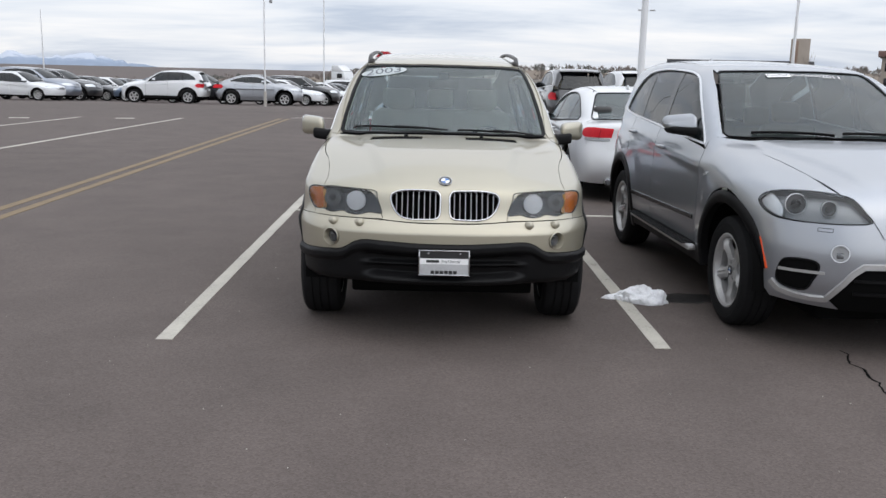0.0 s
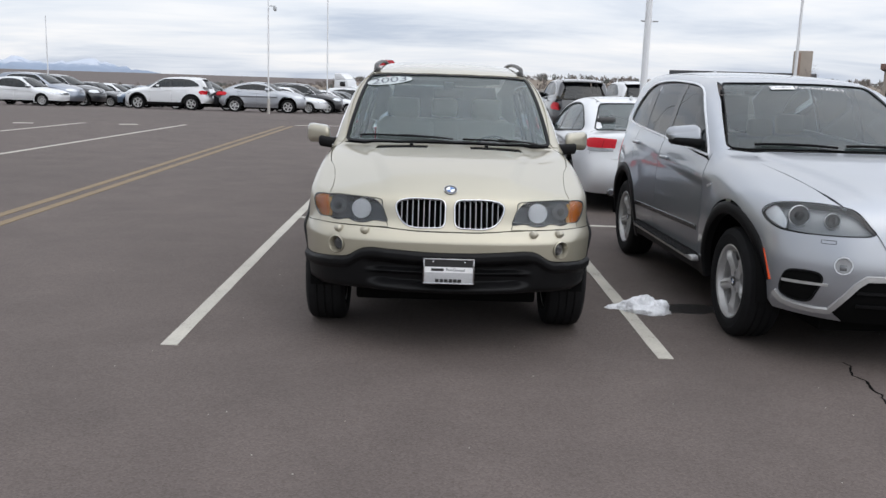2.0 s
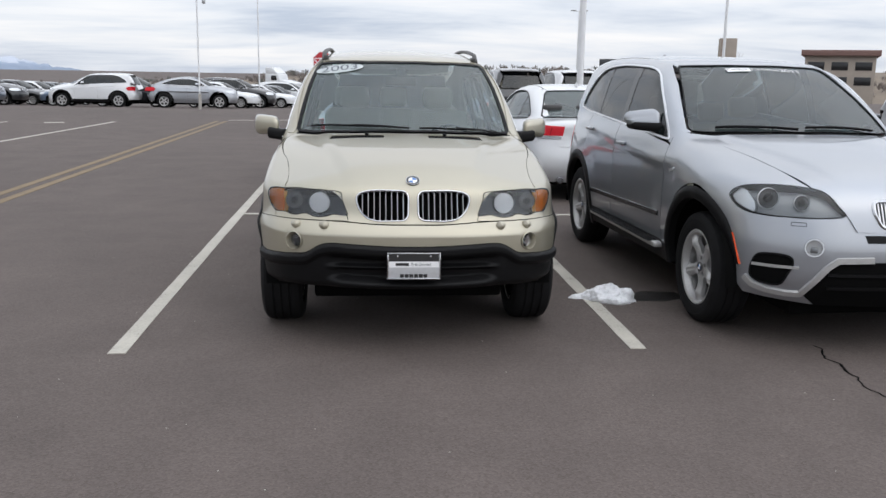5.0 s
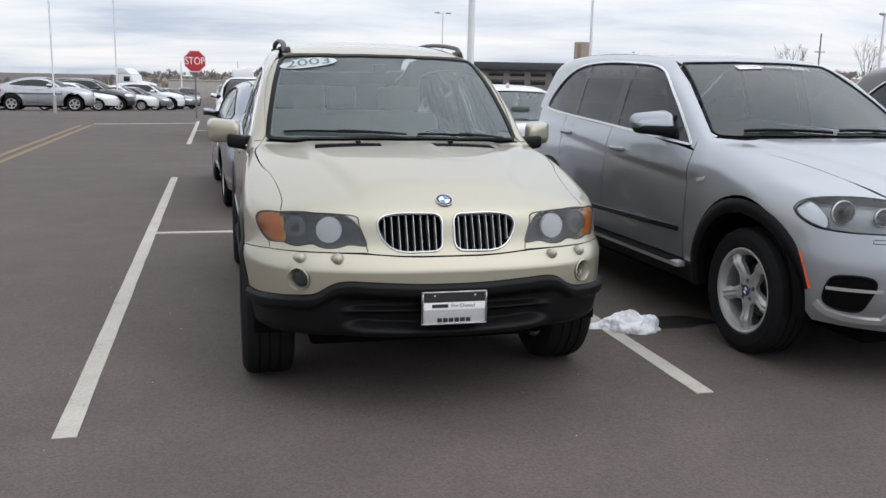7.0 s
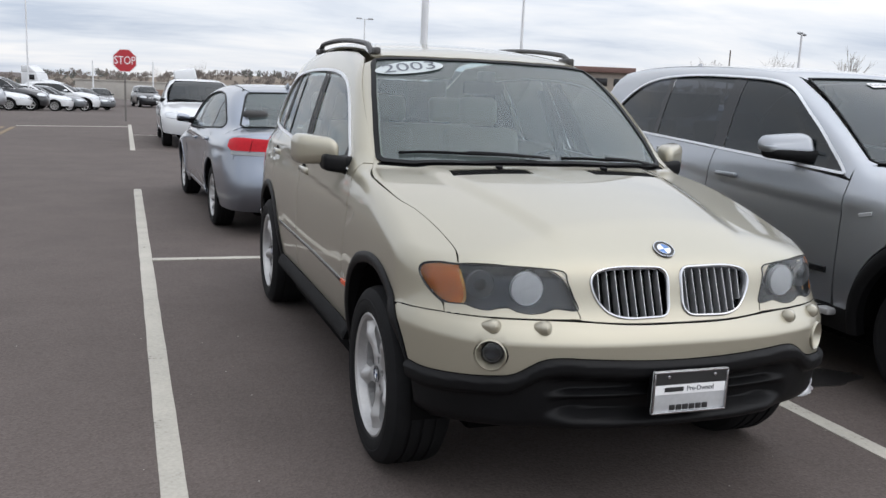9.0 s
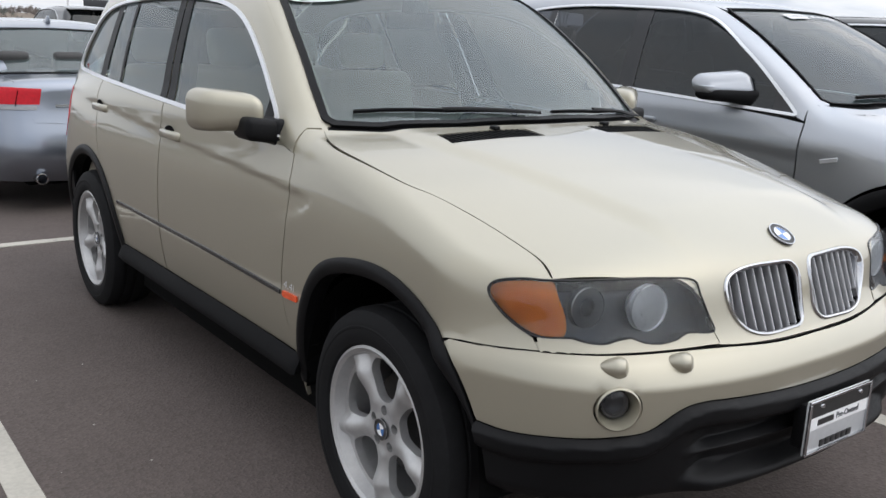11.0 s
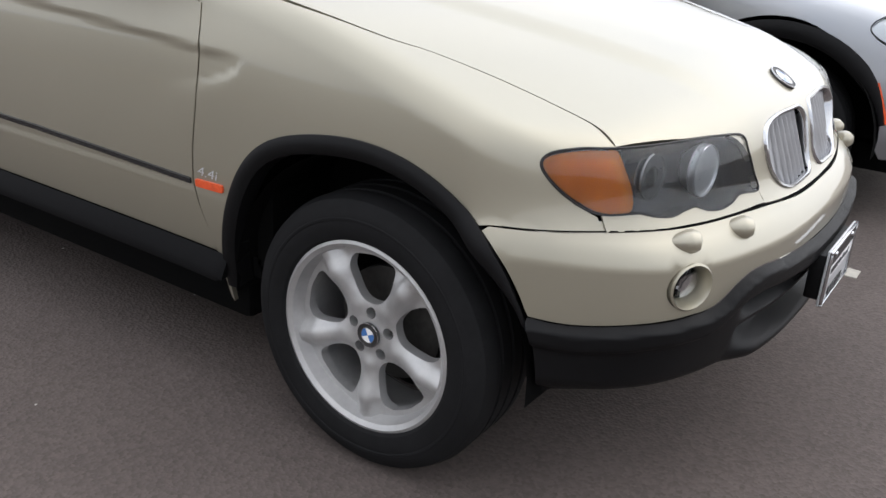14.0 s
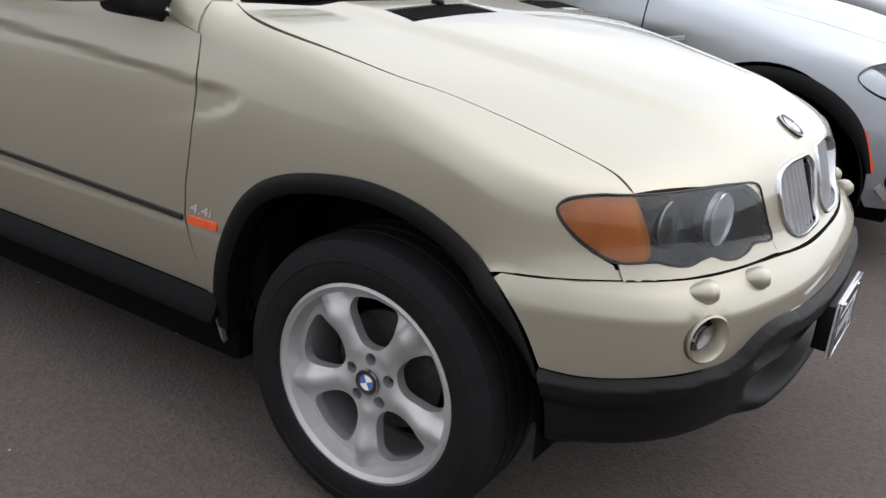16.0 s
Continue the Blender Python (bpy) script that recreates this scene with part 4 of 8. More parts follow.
# ---- the champagne car ----
def gold_suv():
    S, P = GOLD_SUV, PAINT_GOLD
    car = empty("suv")
    tagged(car, "champagne-gold metallic suv with black lower bumpers and twin oval grilles", "car", "parked cars")
    F = lambda proj, pts: S.flat(proj, pts)
    both = (False, True)
    ac, ar = (0.015, 0.362), 0.508
    rc = (2.835, 0.362)

    # bonnet, with the nose round the grilles
    edge = [(0.784, 0.555, 1.188), (0.818, 0.46, 1.157), (0.832, 0.35, 1.139), (0.826, 0.185, 1.117), (0.808, 0.037, 1.091), (0.78, -0.075, 1.073), (0.757, -0.227, 1.038), (0.746, -0.362, 1.004), (0.744, -0.468, 0.974), (0.758, -0.533, 0.941)]
    lamp_top = [(0.61, -0.626, 0.947), (0.5, -0.675, 0.944), (0.45, -0.695, 0.928), (0.415, -0.715, 0.888), (0.393, -0.735, 0.835), (0.378, -0.757, 0.785)]
    edge = [tuple(p) for p in smooth(edge, 4, False)]
    nose = smooth([(x, z) for x, y, z in lamp_top] + [(0.366, 0.773), (0.2, 0.764), (0, 0.7625)], 3, False)
    n3, _ = S.lay("front", nose[:, 0], nose[:, 1])
    h = np.concatenate([F("hood", [(0, 0.335, 1.2), (0.35, 0.362, 1.2), (0.6, 0.44, 1.19), (0.72, 0.515, 1.19)] + edge), F("hood", n3)])
    outline = np.concatenate([h, h[-2:0:-1] * (-1, 1)])
    kid = [(0.026, 0.946, 0.045), (0.25, 0.951, 0.09), (0.338, 0.925, 0.075), (0.318, 0.84, 0.1), (0.25, 0.776, 0.085), (0.03, 0.782, 0.045)]
    kl = rounded(kid, 0.015)
    k3, _ = S.lay("front", kl[:, 0], kl[:, 1])
    khood = F("hood", k3)
    vent3 = np.array([(0.155, 0.165, 1.19), (0.15, 0.272, 1.2), (0.3, 0.29, 1.2), (0.505, 0.303, 1.19), (0.52, 0.195, 1.18), (0.3, 0.178, 1.19)])
    vl = F("hood", vent3)
    mir = lambda q: np.array(q) * (-1, 1)
    panel(S, "hood", outline, P, car, "bonnet", [khood, mir(khood), vl, mir(vl)], 0.02, 0.0018)
    for sg in (1, -1):
        m = np.array((sg, 1))
        panel(S, "hood", vl * m, CAVITY, car, "bonnet_vent", (), 0.02, 0, -0.004, 0)
        for k in range(15):
            x = 0.17 + 0.0225 * k
            strip(S, "hood", F("hood", [(sg * (x - 0.01), 0.172, 1.185), (sg * (x + 0.015), 0.292, 1.195)]), ring(0.002, 0.004, 6), PLASTIC, car, "vent_louvre", 0.03, -0.004)
        p, _ = S.lay("hood", *F("hood", [(sg * 0.268, 0.3, 1.2)]).T)
        bm = bmesh.new()
        block(bm, p[0][0] - 0.014, p[0][0] + 0.014, p[0][1] - 0.02, p[0][1] + 0.012, p[0][2] - 0.004, p[0][2] + 0.012, 0.006)
        part("washer_jet", bm, PLASTIC, car)
        # oval grille: frame, bars and dark back
        g = empty("grille", None, car, "chrome-framed oval grille with upright bars")
        kk = kl * m
        strip(S, "front", kk, [(-0.007, -0.008), (-0.006, 0.003), (-0.002, 0.007), (0.003, 0.006), (0.006, 0.0), (0.006, -0.03), (0.002, -0.03)], CHROME, g, "frame", 0.012, 0, True)
        panel(S, "front", kk, CAVITY, g, "back", (), 0.03, 0, -0.06, -0.06)
        for k in range(8):
            x = 0.057 + 0.034 * k
            zz = np.linspace(0.77, 0.96, 60)
            ins = zz[within(np.stack([np.full(60, x), zz], 1), kl)]
            if len(ins) < 4:
                continue
            ends, _ = S.lay("front", [sg * x, sg * x], [ins[0] - 0.003, ins[-1] + 0.003])
            tube("bar", ends + np.array((0, 0.012, 0)), [(-0.0032, -0.03), (-0.0032, -0.004), (-0.001, 0.003), (0.001, 0.003), (0.0032, -0.004), (0.0032, -0.03)], SLAT, g, normals=[(0, -1, 0.15)] * 2)

    # wings, doors, rear quarters
    lamp_out = [(0.812, -0.482, 0.942), (0.85, -0.43, 0.93), (0.86, -0.415, 0.9), (0.852, -0.447, 0.86), (0.835, -0.49, 0.825), (0.813, -0.535, 0.803), (0.815, -0.562, 0.77)]

    def front_arch(r, a0, a1, n):
        """The front arch is fuller behind the wheel."""
        return [(ac[0] + q * math.cos(radians(a)), ac[1] + q * math.sin(radians(a))) for a in np.linspace(a0, a1, n) for q in [r + 0.03 * math.exp(-((a - 51) / 19) ** 2)]]

    front_arc = [(0.92, y, z) for y, z in front_arch(ar, 130, -2, 30)]
    wing = edge + lamp_out + [(0.882, -0.446, 0.762), (0.916, -0.335, 0.758)] + front_arc + [(0.905, 0.535, 0.34), (0.915, 0.55, 0.47), (0.915, 0.588, 0.57), (0.915, 0.603, 0.64), (0.915, 0.597, 0.73), (0.915, 0.578, 0.85), (0.91, 0.57, 0.97), (0.9, 0.57, 1.05), (0.885, 0.575, 1.114), (0.83, 0.594, 1.19)]
    belt = lambda y: 1.123 + 0.034 * y
    B = lambda a, b, n=6: [(y, belt(y) - 0.002) for y in np.linspace(a, b, n)]
    rear_arc = arc(*rc, ar, 180, 118, 14)
    fdoor = [(0.577, 1.112), (0.572, 1.05), (0.572, 0.97), (0.58, 0.85), (0.599, 0.73), (0.605, 0.64), (0.59, 0.57), (0.555, 0.475), (0.548, 0.44), (1.77, 0.44), (1.775, 0.8)] + B(1.775, 0.72)
    rdoor = [(1.78, 0.44), (2.335, 0.44)] + rear_arc[3:] + [(2.66, 0.93), (2.72, 1.1)] + B(2.74, 1.78)
    quarter = [(2.745, belt(2.745)), (2.725, 1.1), (2.665, 0.93)] + arc(*rc, ar, 118, 8, 16) + [(3.36, 0.7), (3.56, 0.7), (3.55, 1.22), (3.4, 1.236), (3.05, 1.222)]
    sec = [(-0.008, -0.004), (-0.007, 0.004), (0.007, 0.004), (0.008, -0.004)]
    flare_f = front_arch(ar - 0.02, 158, -2, 54)
    flare_r = arc(rc[0], rc[1], ar - 0.024, 183, -2, 60)
    dlo = [(0.7, 1.152, 0.02), (0.79, 1.245, 0.1), (0.965, 1.395, 0.2), (1.25, 1.565, 0.3), (1.6, 1.622, 0.4), (2.3, 1.632, 0.5), (2.95, 1.595, 0.4), (3.22, 1.51, 0.2), (3.41, 1.28, 0.1), (3.36, 1.243, 0.03), (2.2, belt(2.2) + 0.006, 0.5)]
    dl = rounded(dlo, 0.03)
    d3, _ = S.lay("side", dl[:, 0], dl[:, 1])
    frame3 = [(0.83, 0.594, 1.2), (0.79, 0.565, 1.2), (0.765, 0.61, 1.225), (0.74, 0.76, 1.33), (0.7, 0.99, 1.48), (0.645, 1.23, 1.63), (0.62, 1.33, 1.67), (0.585, 1.6, 1.7), (0.575, 2.4, 1.7), (0.57, 3.1, 1.67), (0.6, 3.35, 1.6), (0.66, 3.5, 1.42), (0.74, 3.56, 1.25), (0.8, 3.4, 1.236), (0.84, 3.05, 1.226)] + [(0.862, y, belt(y) + 0.001) for y in (2.6, 2.2, 1.8, 1.4, 1.0, 0.74)] + [(0.884, 0.59, 1.117)]
    for mr in both:
        kw = dict(mirror=mr)
        panel(S, "shoulder", F("shoulder", wing), P, car, "wing", (), 0.016, **kw)
        fd = panel(S, "side", fdoor, P, car, "front_door", (), 0.016, **kw)
        rd = panel(S, "side", rdoor, P, car, "rear_door", (), 0.018, **kw)
        panel(S, "side", quarter, P, car, "rear_quarter", (), 0.025, **kw)
        panel(S, "shoulder", F("shoulder", frame3), P, car, "side_frame", [F("shoulder", d3)], 0.03, 0.001, **kw)
        panel(S, "shoulder", F("shoulder", [(0.9, 0.5, 1.06), (0.8, 0.5, 1.19), (0.77, 0.56, 1.2), (0.75, 0.72, 1.3), (0.85, 0.8, 1.2), (0.88, 0.8, 1.1)]), P, car, "pillar_base", (), 0.03, 0, -0.005, 0, **kw)
        strip(S, "side", dl, [(-0.009, -0.004), (-0.009, 0.006), (0.009, 0.006), (0.009, -0.004)], SATIN, car, "window_trim", 0.03, 0, True, **kw)
        # windows, their dark posts, and the black corner under the mirror
        top = lambda y: np.interp(y, [p[0] for p in dlo[:9]], [p[1] for p in dlo[:9]])
        def cut(a, b, la=0.0, lb=0.0):
            """The part of the side glass between two posts that lean back by la and lb."""
            ya, yb = a + la * (dl[:, 1] - 1.19), b + lb * (dl[:, 1] - 1.19)
            w = dl[(dl[:, 0] > ya) & (dl[:, 0] < yb)]
            lo = [p for p in sorted(w.tolist()) if p[1] < belt(p[0]) + 0.04 and p[0] < 3.3]
            hi = [p for p in sorted(w.tolist(), reverse=True) if not (p[1] < belt(p[0]) + 0.04 and p[0] < 3.3)]

            def high(y, l):
                q = y
                for _ in range(6):
                    q = y + l * (float(top(q)) - 1.19)
                return (q, float(top(q)))
            low = lambda y, l: (y + l * (belt(y) - 1.182), belt(y) + 0.008)
            pts = [low(a, la)] if a > 0.72 else []
            pts += lo
            pts += [low(b, lb), high(b, lb)] if b < 3.3 else []
            pts += hi
            pts += [high(a, la)] if a > 0.72 else []
            return np.array(pts)
        panel(S, "side", cut(0.86, 1.69, 0, 0.3), GLASS, car, "front_side_window", (), 0.05, 0, -0.01, 0, **kw)
        panel(S, "side", cut(1.86, 2.44, 0.25, 0.22), GLASS, car, "rear_side_window", (), 0.05, 0, -0.01, 0, **kw)
        panel(S, "side", cut(2.475, 2.74, 0.22, 0.08), GLASS, car, "fixed_window", (), 0.05, 0, -0.01, 0, **kw)
        panel(S, "side", cut(2.85, 9, 0.02, 0), GLASS, car, "quarter_window", (), 0.05, 0, -0.01, 0, **kw)
        panel(S, "side", cut(0.6, 0.858), PLASTIC, car, "mirror_corner", (), 0.04, 0, -0.006, 0, **kw)
        for a, b, la, lb in ((1.69, 1.77, 0.3, 0.28), (1.782, 1.86, 0.28, 0.25), (2.44, 2.475, 0.22, 0.22), (2.74, 2.85, 0.08, 0.02)):
            panel(S, "side", cut(a, b, la, lb), PLASTIC, car, "window_post", (), 0.04, 0, -0.006, 0, **kw)
        # black wheel lips, sill, rub strip
        lip = [(-0.024, -0.02), (-0.024, 0.006), (-0.012, 0.014), (0.012, 0.014), (0.024, 0.004), (0.024, -0.05)]
        for line, nm in ((flare_f, "front_wheel_lip"), (flare_r, "rear_wheel_lip")):
            p, nn = surface_line(S, "side", line, 0.03)
            thin = 1 - 0.8 * sstep(0.0, 0.26, 0.27 - (np.arange(len(p)) * 0.03)) if line is flare_f else None
            tube(nm, p, lip, PLASTIC, car, normals=nn, mirror=mr, taper=thin)
        panel(S, "side", [(0.5, 0.44), (0.5, 0.385), (0.53, 0.372), (2.3, 0.372), (2.36, 0.385), (2.36, 0.44)], SILL, car, "sill", (), 0.04, 0, lambda p, uv: 0.004 + 0.04 * sstep(0.425, 0.405, uv[:, 1]), 0.03, **kw)
        strip(S, "side", [(0.612, 0.638), (1.3, 0.648), (2.34, 0.652)], [(-0.009, -0.002), (-0.007, 0.006), (0.007, 0.006), (0.009, -0.002)], PLASTIC_GLOSS, car, "rub_strip", **kw)
        panel(S, "side", rounded([(0.482, 0.633, 0.006), (0.59, 0.628, 0.006), (0.59, 0.65, 0.006), (0.482, 0.655, 0.006)], 0.01), AMBER_RED, car, "side_marker", (), 0.02, 0, 0.006, 0.008, **kw)
        word_on(S, "side", (0.538, 0.675), "4.4i", 0.037, SATIN, car, "model_number", xscale=1.5, mirror=mr, slant=0.25) if mr else None
        # door handles
        for hy in (1.66, 2.66):
            p, _ = S.lay("side", [hy], [1.03 + 0.028 * (hy - 1.66) + 0.02])
            x, z = p[0][0], p[0][2]
            bm = bmesh.new()
            block(bm, x - 0.005, x + 0.026, hy - 0.11, hy + 0.1, z - 0.016, z + 0.016, 0.013, 3)
            for v in bm.verts:
                if v.co.z > z:
                    v.co.z += 0.006
                v.co.x -= 0.016 * abs((v.co.y - hy) / 0.11) ** 3
                if mr:
                    v.co.x *= -1
            part("handle", bm, P, fd if hy < 2 else rd)
            # flat dark ellipse paints the shade in the body-coloured cup
            panel(S, "side", ellipse(hy + 0.01, z + 0.016, 0.058, 0.026, 20), CAVITY, fd if hy < 2 else rd, "handle_cup_shade", (), 0.03, 0, 0.0015, 0, **kw)
        for c, b0 in ((ac, 0.46), (rc, 0.46)):
            well(car, c[0], c[1], b0 + 0.005, 0.5, mr, 0.885)

    # front bumper: painted upper part, black lower part
    top = [(0.918, -0.335, 0.7585), (0.882, -0.446, 0.7645), (0.819, -0.556, 0.7715), (0.653, -0.68, 0.774), (0.384, -0.765, 0.771), (0.2, -0.79, 0.761), (0, -0.795, 0.76)]
    low = [(0, -0.835, 0.64), (0.149, -0.831, 0.642), (0.366, -0.811, 0.652), (0.47, -0.79, 0.655), (0.534, -0.772, 0.64), (0.61, -0.745, 0.594), (0.68, -0.71, 0.582), (0.778, -0.636, 0.572), (0.858, -0.522, 0.563), (0.897, -0.438, 0.57)]
    side_arc = [(0.92, y, z) for y, z in arc(*ac, ar, 154, 131, 8)]
    up = F("wrap", top[::-1])
    lo = smooth(F("wrap", low), 4, False)
    smooth_top = curve([tuple(q) for q in up])
    a = np.linspace(0, up[-1][0], 30)
    right = [(t, float(smooth_top(t))) for t in a]
    sa = [tuple(q) for q in F("wrap", side_arc)]
    right += sa[::-1] + [tuple(q) for q in lo[::-1]]
    out = right + [(-u, v) for u, v in right[::-1][1:-1]]
    fog = lambda sg: np.array(ellipse(sg * 40.2, 0.655, 3.1, 0.052, 28))
    bumper = panel(S, "wrap", out, P, car, "front_bumper", [fog(1), fog(-1)], 0.024, 0.002)
    for sg in (1, -1):
        strip(S, "wrap", [(sg * t, float(smooth_top(t)) + 0.001) for t in np.linspace(0, up[-1][0] - 1.6, 40)], [(-0.0018, -0.02), (-0.0018, 0.001), (0.0018, 0.001), (0.0018, -0.02)], CAVITY, car, "bumper_seam", 0.9, 0.0)
    lowline = curve([(u, v) for u, v in F("wrap", low)] + [(75, 0.57)])

    def ledge(p, uv):
        t, z = np.abs(uv[:, 0]), uv[:, 1]
        q = lowline(t) - z
        lipf = 0.024 * sstep(0.0, 0.012, q) * (1 - sstep(0.05, 0.07, q))
        mid = 1 - sstep(24, 31, t)
        inlet = -0.04 * mid * sstep(0.075, 0.088, q) * (1 - sstep(0.2, 0.215, q))
        bar = 0.034 * mid * np.exp(-((z - 0.512) / 0.012) ** 4)
        chin = 0.025 * sstep(0.205, 0.23, q) * (1 - sstep(0.25, 0.29, q)) * mid
        return lipf + inlet + bar + chin - 0.06 * sstep(0.44, 0.34, z) ** 2

    blk = [(0, 0.375), (30, 0.38), (46, 0.37), (55, 0.345)] + [tuple(F("wrap", [(0.9, y, z)])[0]) for y, z in arc(*ac, ar - 0.012, 184, 156, 8)] + [(u, v - 0.001) for u, v in lo[::-1]]
    blk += [(-u, v) for u, v in blk[::-1][1:-1]]
    panel(S, "wrap", blk, PLASTIC, car, "lower_bumper", (), 0.0105, 0, ledge, 0.02)
    for sg in (1, -1):
        p, _ = S.lay("wrap", [sg * 40.2], [0.655])
        n = Vector(S.normal(p)[0])
        fl = empty("fog_lamp", None, car)
        base = Matrix.Translation(p[0]) @ n.to_track_quat("Z", "Y").to_matrix().to_4x4()
        bm = bmesh.new()
        lathe(bm, [(0.056, 0.003), (0.052, 0.006), (0.048, -0.002), (0.038, -0.035), (0.036, -0.05), (0.056, -0.05)], 36, "z", closed=True)
        part("bezel", bm, P, fl).matrix_basis = base
        bm = bmesh.new()
        lathe(bm, [(0, -0.045), (0.02, -0.043), (0.036, -0.03), (0.036, -0.055), (0, -0.055)], 28, "z")
        part("bowl", bm, HOUSING, fl).matrix_basis = base
        bm = bmesh.new()
        lathe(bm, [(0.024, -0.036), (0.03, -0.03), (0.034, -0.03), (0.034, -0.036)], 24, "z", closed=True)
        part("inner_ring", bm, LAMP_GREY, fl).matrix_basis = base
        bm = bmesh.new()
        lathe(bm, [(0, -0.018), (0.02, -0.02), (0.037, -0.026)], 28, "z")
        part("lens", bm, CLEAR, fl).matrix_basis = base
        for wx, wy, wz in ((0.679, -0.688, 0.745), (0.515, -0.748, 0.747)):
            q, _ = S.lay("wrap", *F("wrap", [(sg * wx, wy, wz)]).T)
            bm = bmesh.new()
            lathe(bm, [(0, -0.036), (0.012, -0.035), (0.021, -0.03), (0.0265, -0.018), (0.027, -0.008), (0.02, 0.015), (0.01, 0.038), (0, 0.052)], 20, "y")
            o = part("washer_cap", bm, P, bumper, "small painted headlamp washer cap")
            o.matrix_basis = Matrix.Translation(Vector(q[0]) + Vector((0, 0.008, 0.004))) @ Matrix.Rotation(radians(-sg * 38), 4, "Z") @ Matrix.Rotation(radians(-6), 4, "X")

    # headlamps
    lens = [(0.43, -0.71, 0.934), (0.5, -0.68, 0.943), (0.62, -0.622, 0.945), (0.76, -0.53, 0.939), (0.812, -0.482, 0.938), (0.85, -0.43, 0.926), (0.86, -0.415, 0.9), (0.852, -0.447, 0.86), (0.835, -0.49, 0.828), (0.808, -0.54, 0.806), (0.745, -0.6, 0.809), (0.72, -0.62, 0.801), (0.68, -0.645, 0.797), (0.645, -0.66, 0.806), (0.618, -0.675, 0.81), (0.585, -0.69, 0.797), (0.545, -0.71, 0.792), (0.5, -0.72, 0.798), (0.465, -0.727, 0.811), (0.385, -0.745, 0.806), (0.397, -0.732, 0.85), (0.415, -0.716, 0.9)]
    ll = smooth(F("wrap", lens), 4)
    trim = [(u, v - 0.001) for u, v in F("wrap", lens[9:20])] + [tuple(q) for q in F("wrap", [(0.375, -0.757, 0.777), (0.5, -0.73, 0.776), (0.653, -0.68, 0.776), (0.76, -0.61, 0.773), (0.812, -0.56, 0.77)])]
    amber = [(u, v) for u, v in F("wrap", [(0.775, -0.52, 0.936), (0.812, -0.482, 0.934), (0.846, -0.432, 0.922), (0.856, -0.418, 0.9), (0.848, -0.45, 0.862), (0.832, -0.492, 0.832), (0.806, -0.54, 0.81), (0.762, -0.585, 0.811), (0.75, -0.58, 0.85), (0.752, -0.555, 0.9), (0.756, -0.535, 0.936)])]
    for sg in (1, -1):
        m = np.array((sg, 1))
        hl = empty("headlamp", None, car, "clear headlamp with an amber indicator end")
        panel(S, "wrap", ll * m, LENS, hl, "lens", (), 0.02, 0.002, 0.0, 0)
        panel(S, "wrap", ll * m, HOUSING, hl, "housing", (), 0.02, 0.0015, -0.055, -0.056)
        panel(S, "wrap", smooth(amber, 4) * m, AMBER, hl, "indicator", (), 0.02, 0, -0.004, 0)
        panel(S, "wrap", smooth(amber, 4) * m, AMBER_GLOW, hl, "indicator_back", (), 0.02, 0, -0.03, 0)
        ap, _ = S.lay("wrap", *F("wrap", [(sg * 0.806, -0.52, 0.862)]).T)
        bm = bmesh.new()
        lathe(bm, [(0, 0.006), (0.014, 0.0), (0.034, 0.004), (0.036, -0.012)], 24, "z")
        for v in bm.verts:
            v.co.x *= 0.75
        part("indicator_bowl", bm, BOWL_GLINT, hl).matrix_basis = Matrix.Translation(ap[0] - S.normal(ap)[0] * 0.016) @ Vector(S.normal(ap)[0]).to_track_quat("Z", "Y").to_matrix().to_4x4()
        panel(S, "wrap", np.array([(44, 0.766), (53, 0.763), (53, 0.79), (49, 0.797), (44, 0.79)]) * m, P, car, "corner_backing", (), 0.02, 0, -0.006, 0)
        panel(S, "wrap", np.array(trim) * m, P, car, "lamp_trim", (), 0.02, 0.0015, 0.001)
        strip(S, "wrap", ll * m, ring(0.0028, 0.003, 6), PLASTIC_GLOSS, hl, "seal", 0.6, 0.0, True)
        for x, z, r, nm in ((0.695, 0.876, 0.052, "projector"), (0.545, 0.87, 0.06, "main_beam")):
            p, _ = S.lay("front", [sg * x], [z])
            base = Matrix.Translation(p[0] + np.array((0, 0.028, 0))) @ Vector((sg * 0.12, -1, 0.05)).to_track_quat("Z", "Y").to_matrix().to_4x4()
            bm = bmesh.new()
            lathe(bm, [(r, 0.004), (r * 0.97, 0.008), (r * 0.92, 0.0), (r * 0.84, -0.016), (r * 0.68, -0.034), (r * 0.4, -0.047), (r * 0.2, -0.05), (r * 0.18, -0.036), (0, -0.034), (0, -0.056), (r * 0.5, -0.055), (r, -0.01)], 40, "z")
            if nm == "main_beam":
                # pleats pressed into the reflector
                for v in bm.verts:
                    d = math.hypot(v.co.x, v.co.y)
                    if 0.25 * r < d < 0.9 * r and v.co.z > -0.05:
                        v.co.z += 0.0035 * (1 if round(math.atan2(v.co.y, v.co.x) / math.tau * 40) % 2 else -1)
            part(nm, bm, REFLECTOR if nm == "main_beam" else LAMP_GREY, hl).matrix_basis = base
            if nm == "main_beam":
                for k in range(9):
                    w = (k - 4) / 4.5 * r * 0.86
                    ht = math.sqrt(max(r * r * 0.8 - w * w, 1e-5))
                    bm = bmesh.new()
                    block(bm, w - 0.0006, w + 0.0006, -ht, ht, -0.008, -0.006)
                    part("flute", bm, CLEAR_LENS, hl).matrix_basis = base
            else:
                bm = bmesh.new()
                lathe(bm, [(0, 0.012), (0.014, 0.01), (0.026, 0.002), (0.031, -0.012), (0, -0.02)], 28, "z")
                part("projector_lens", bm, PLASTIC_GLOSS, hl).matrix_basis = base
                bm = bmesh.new()
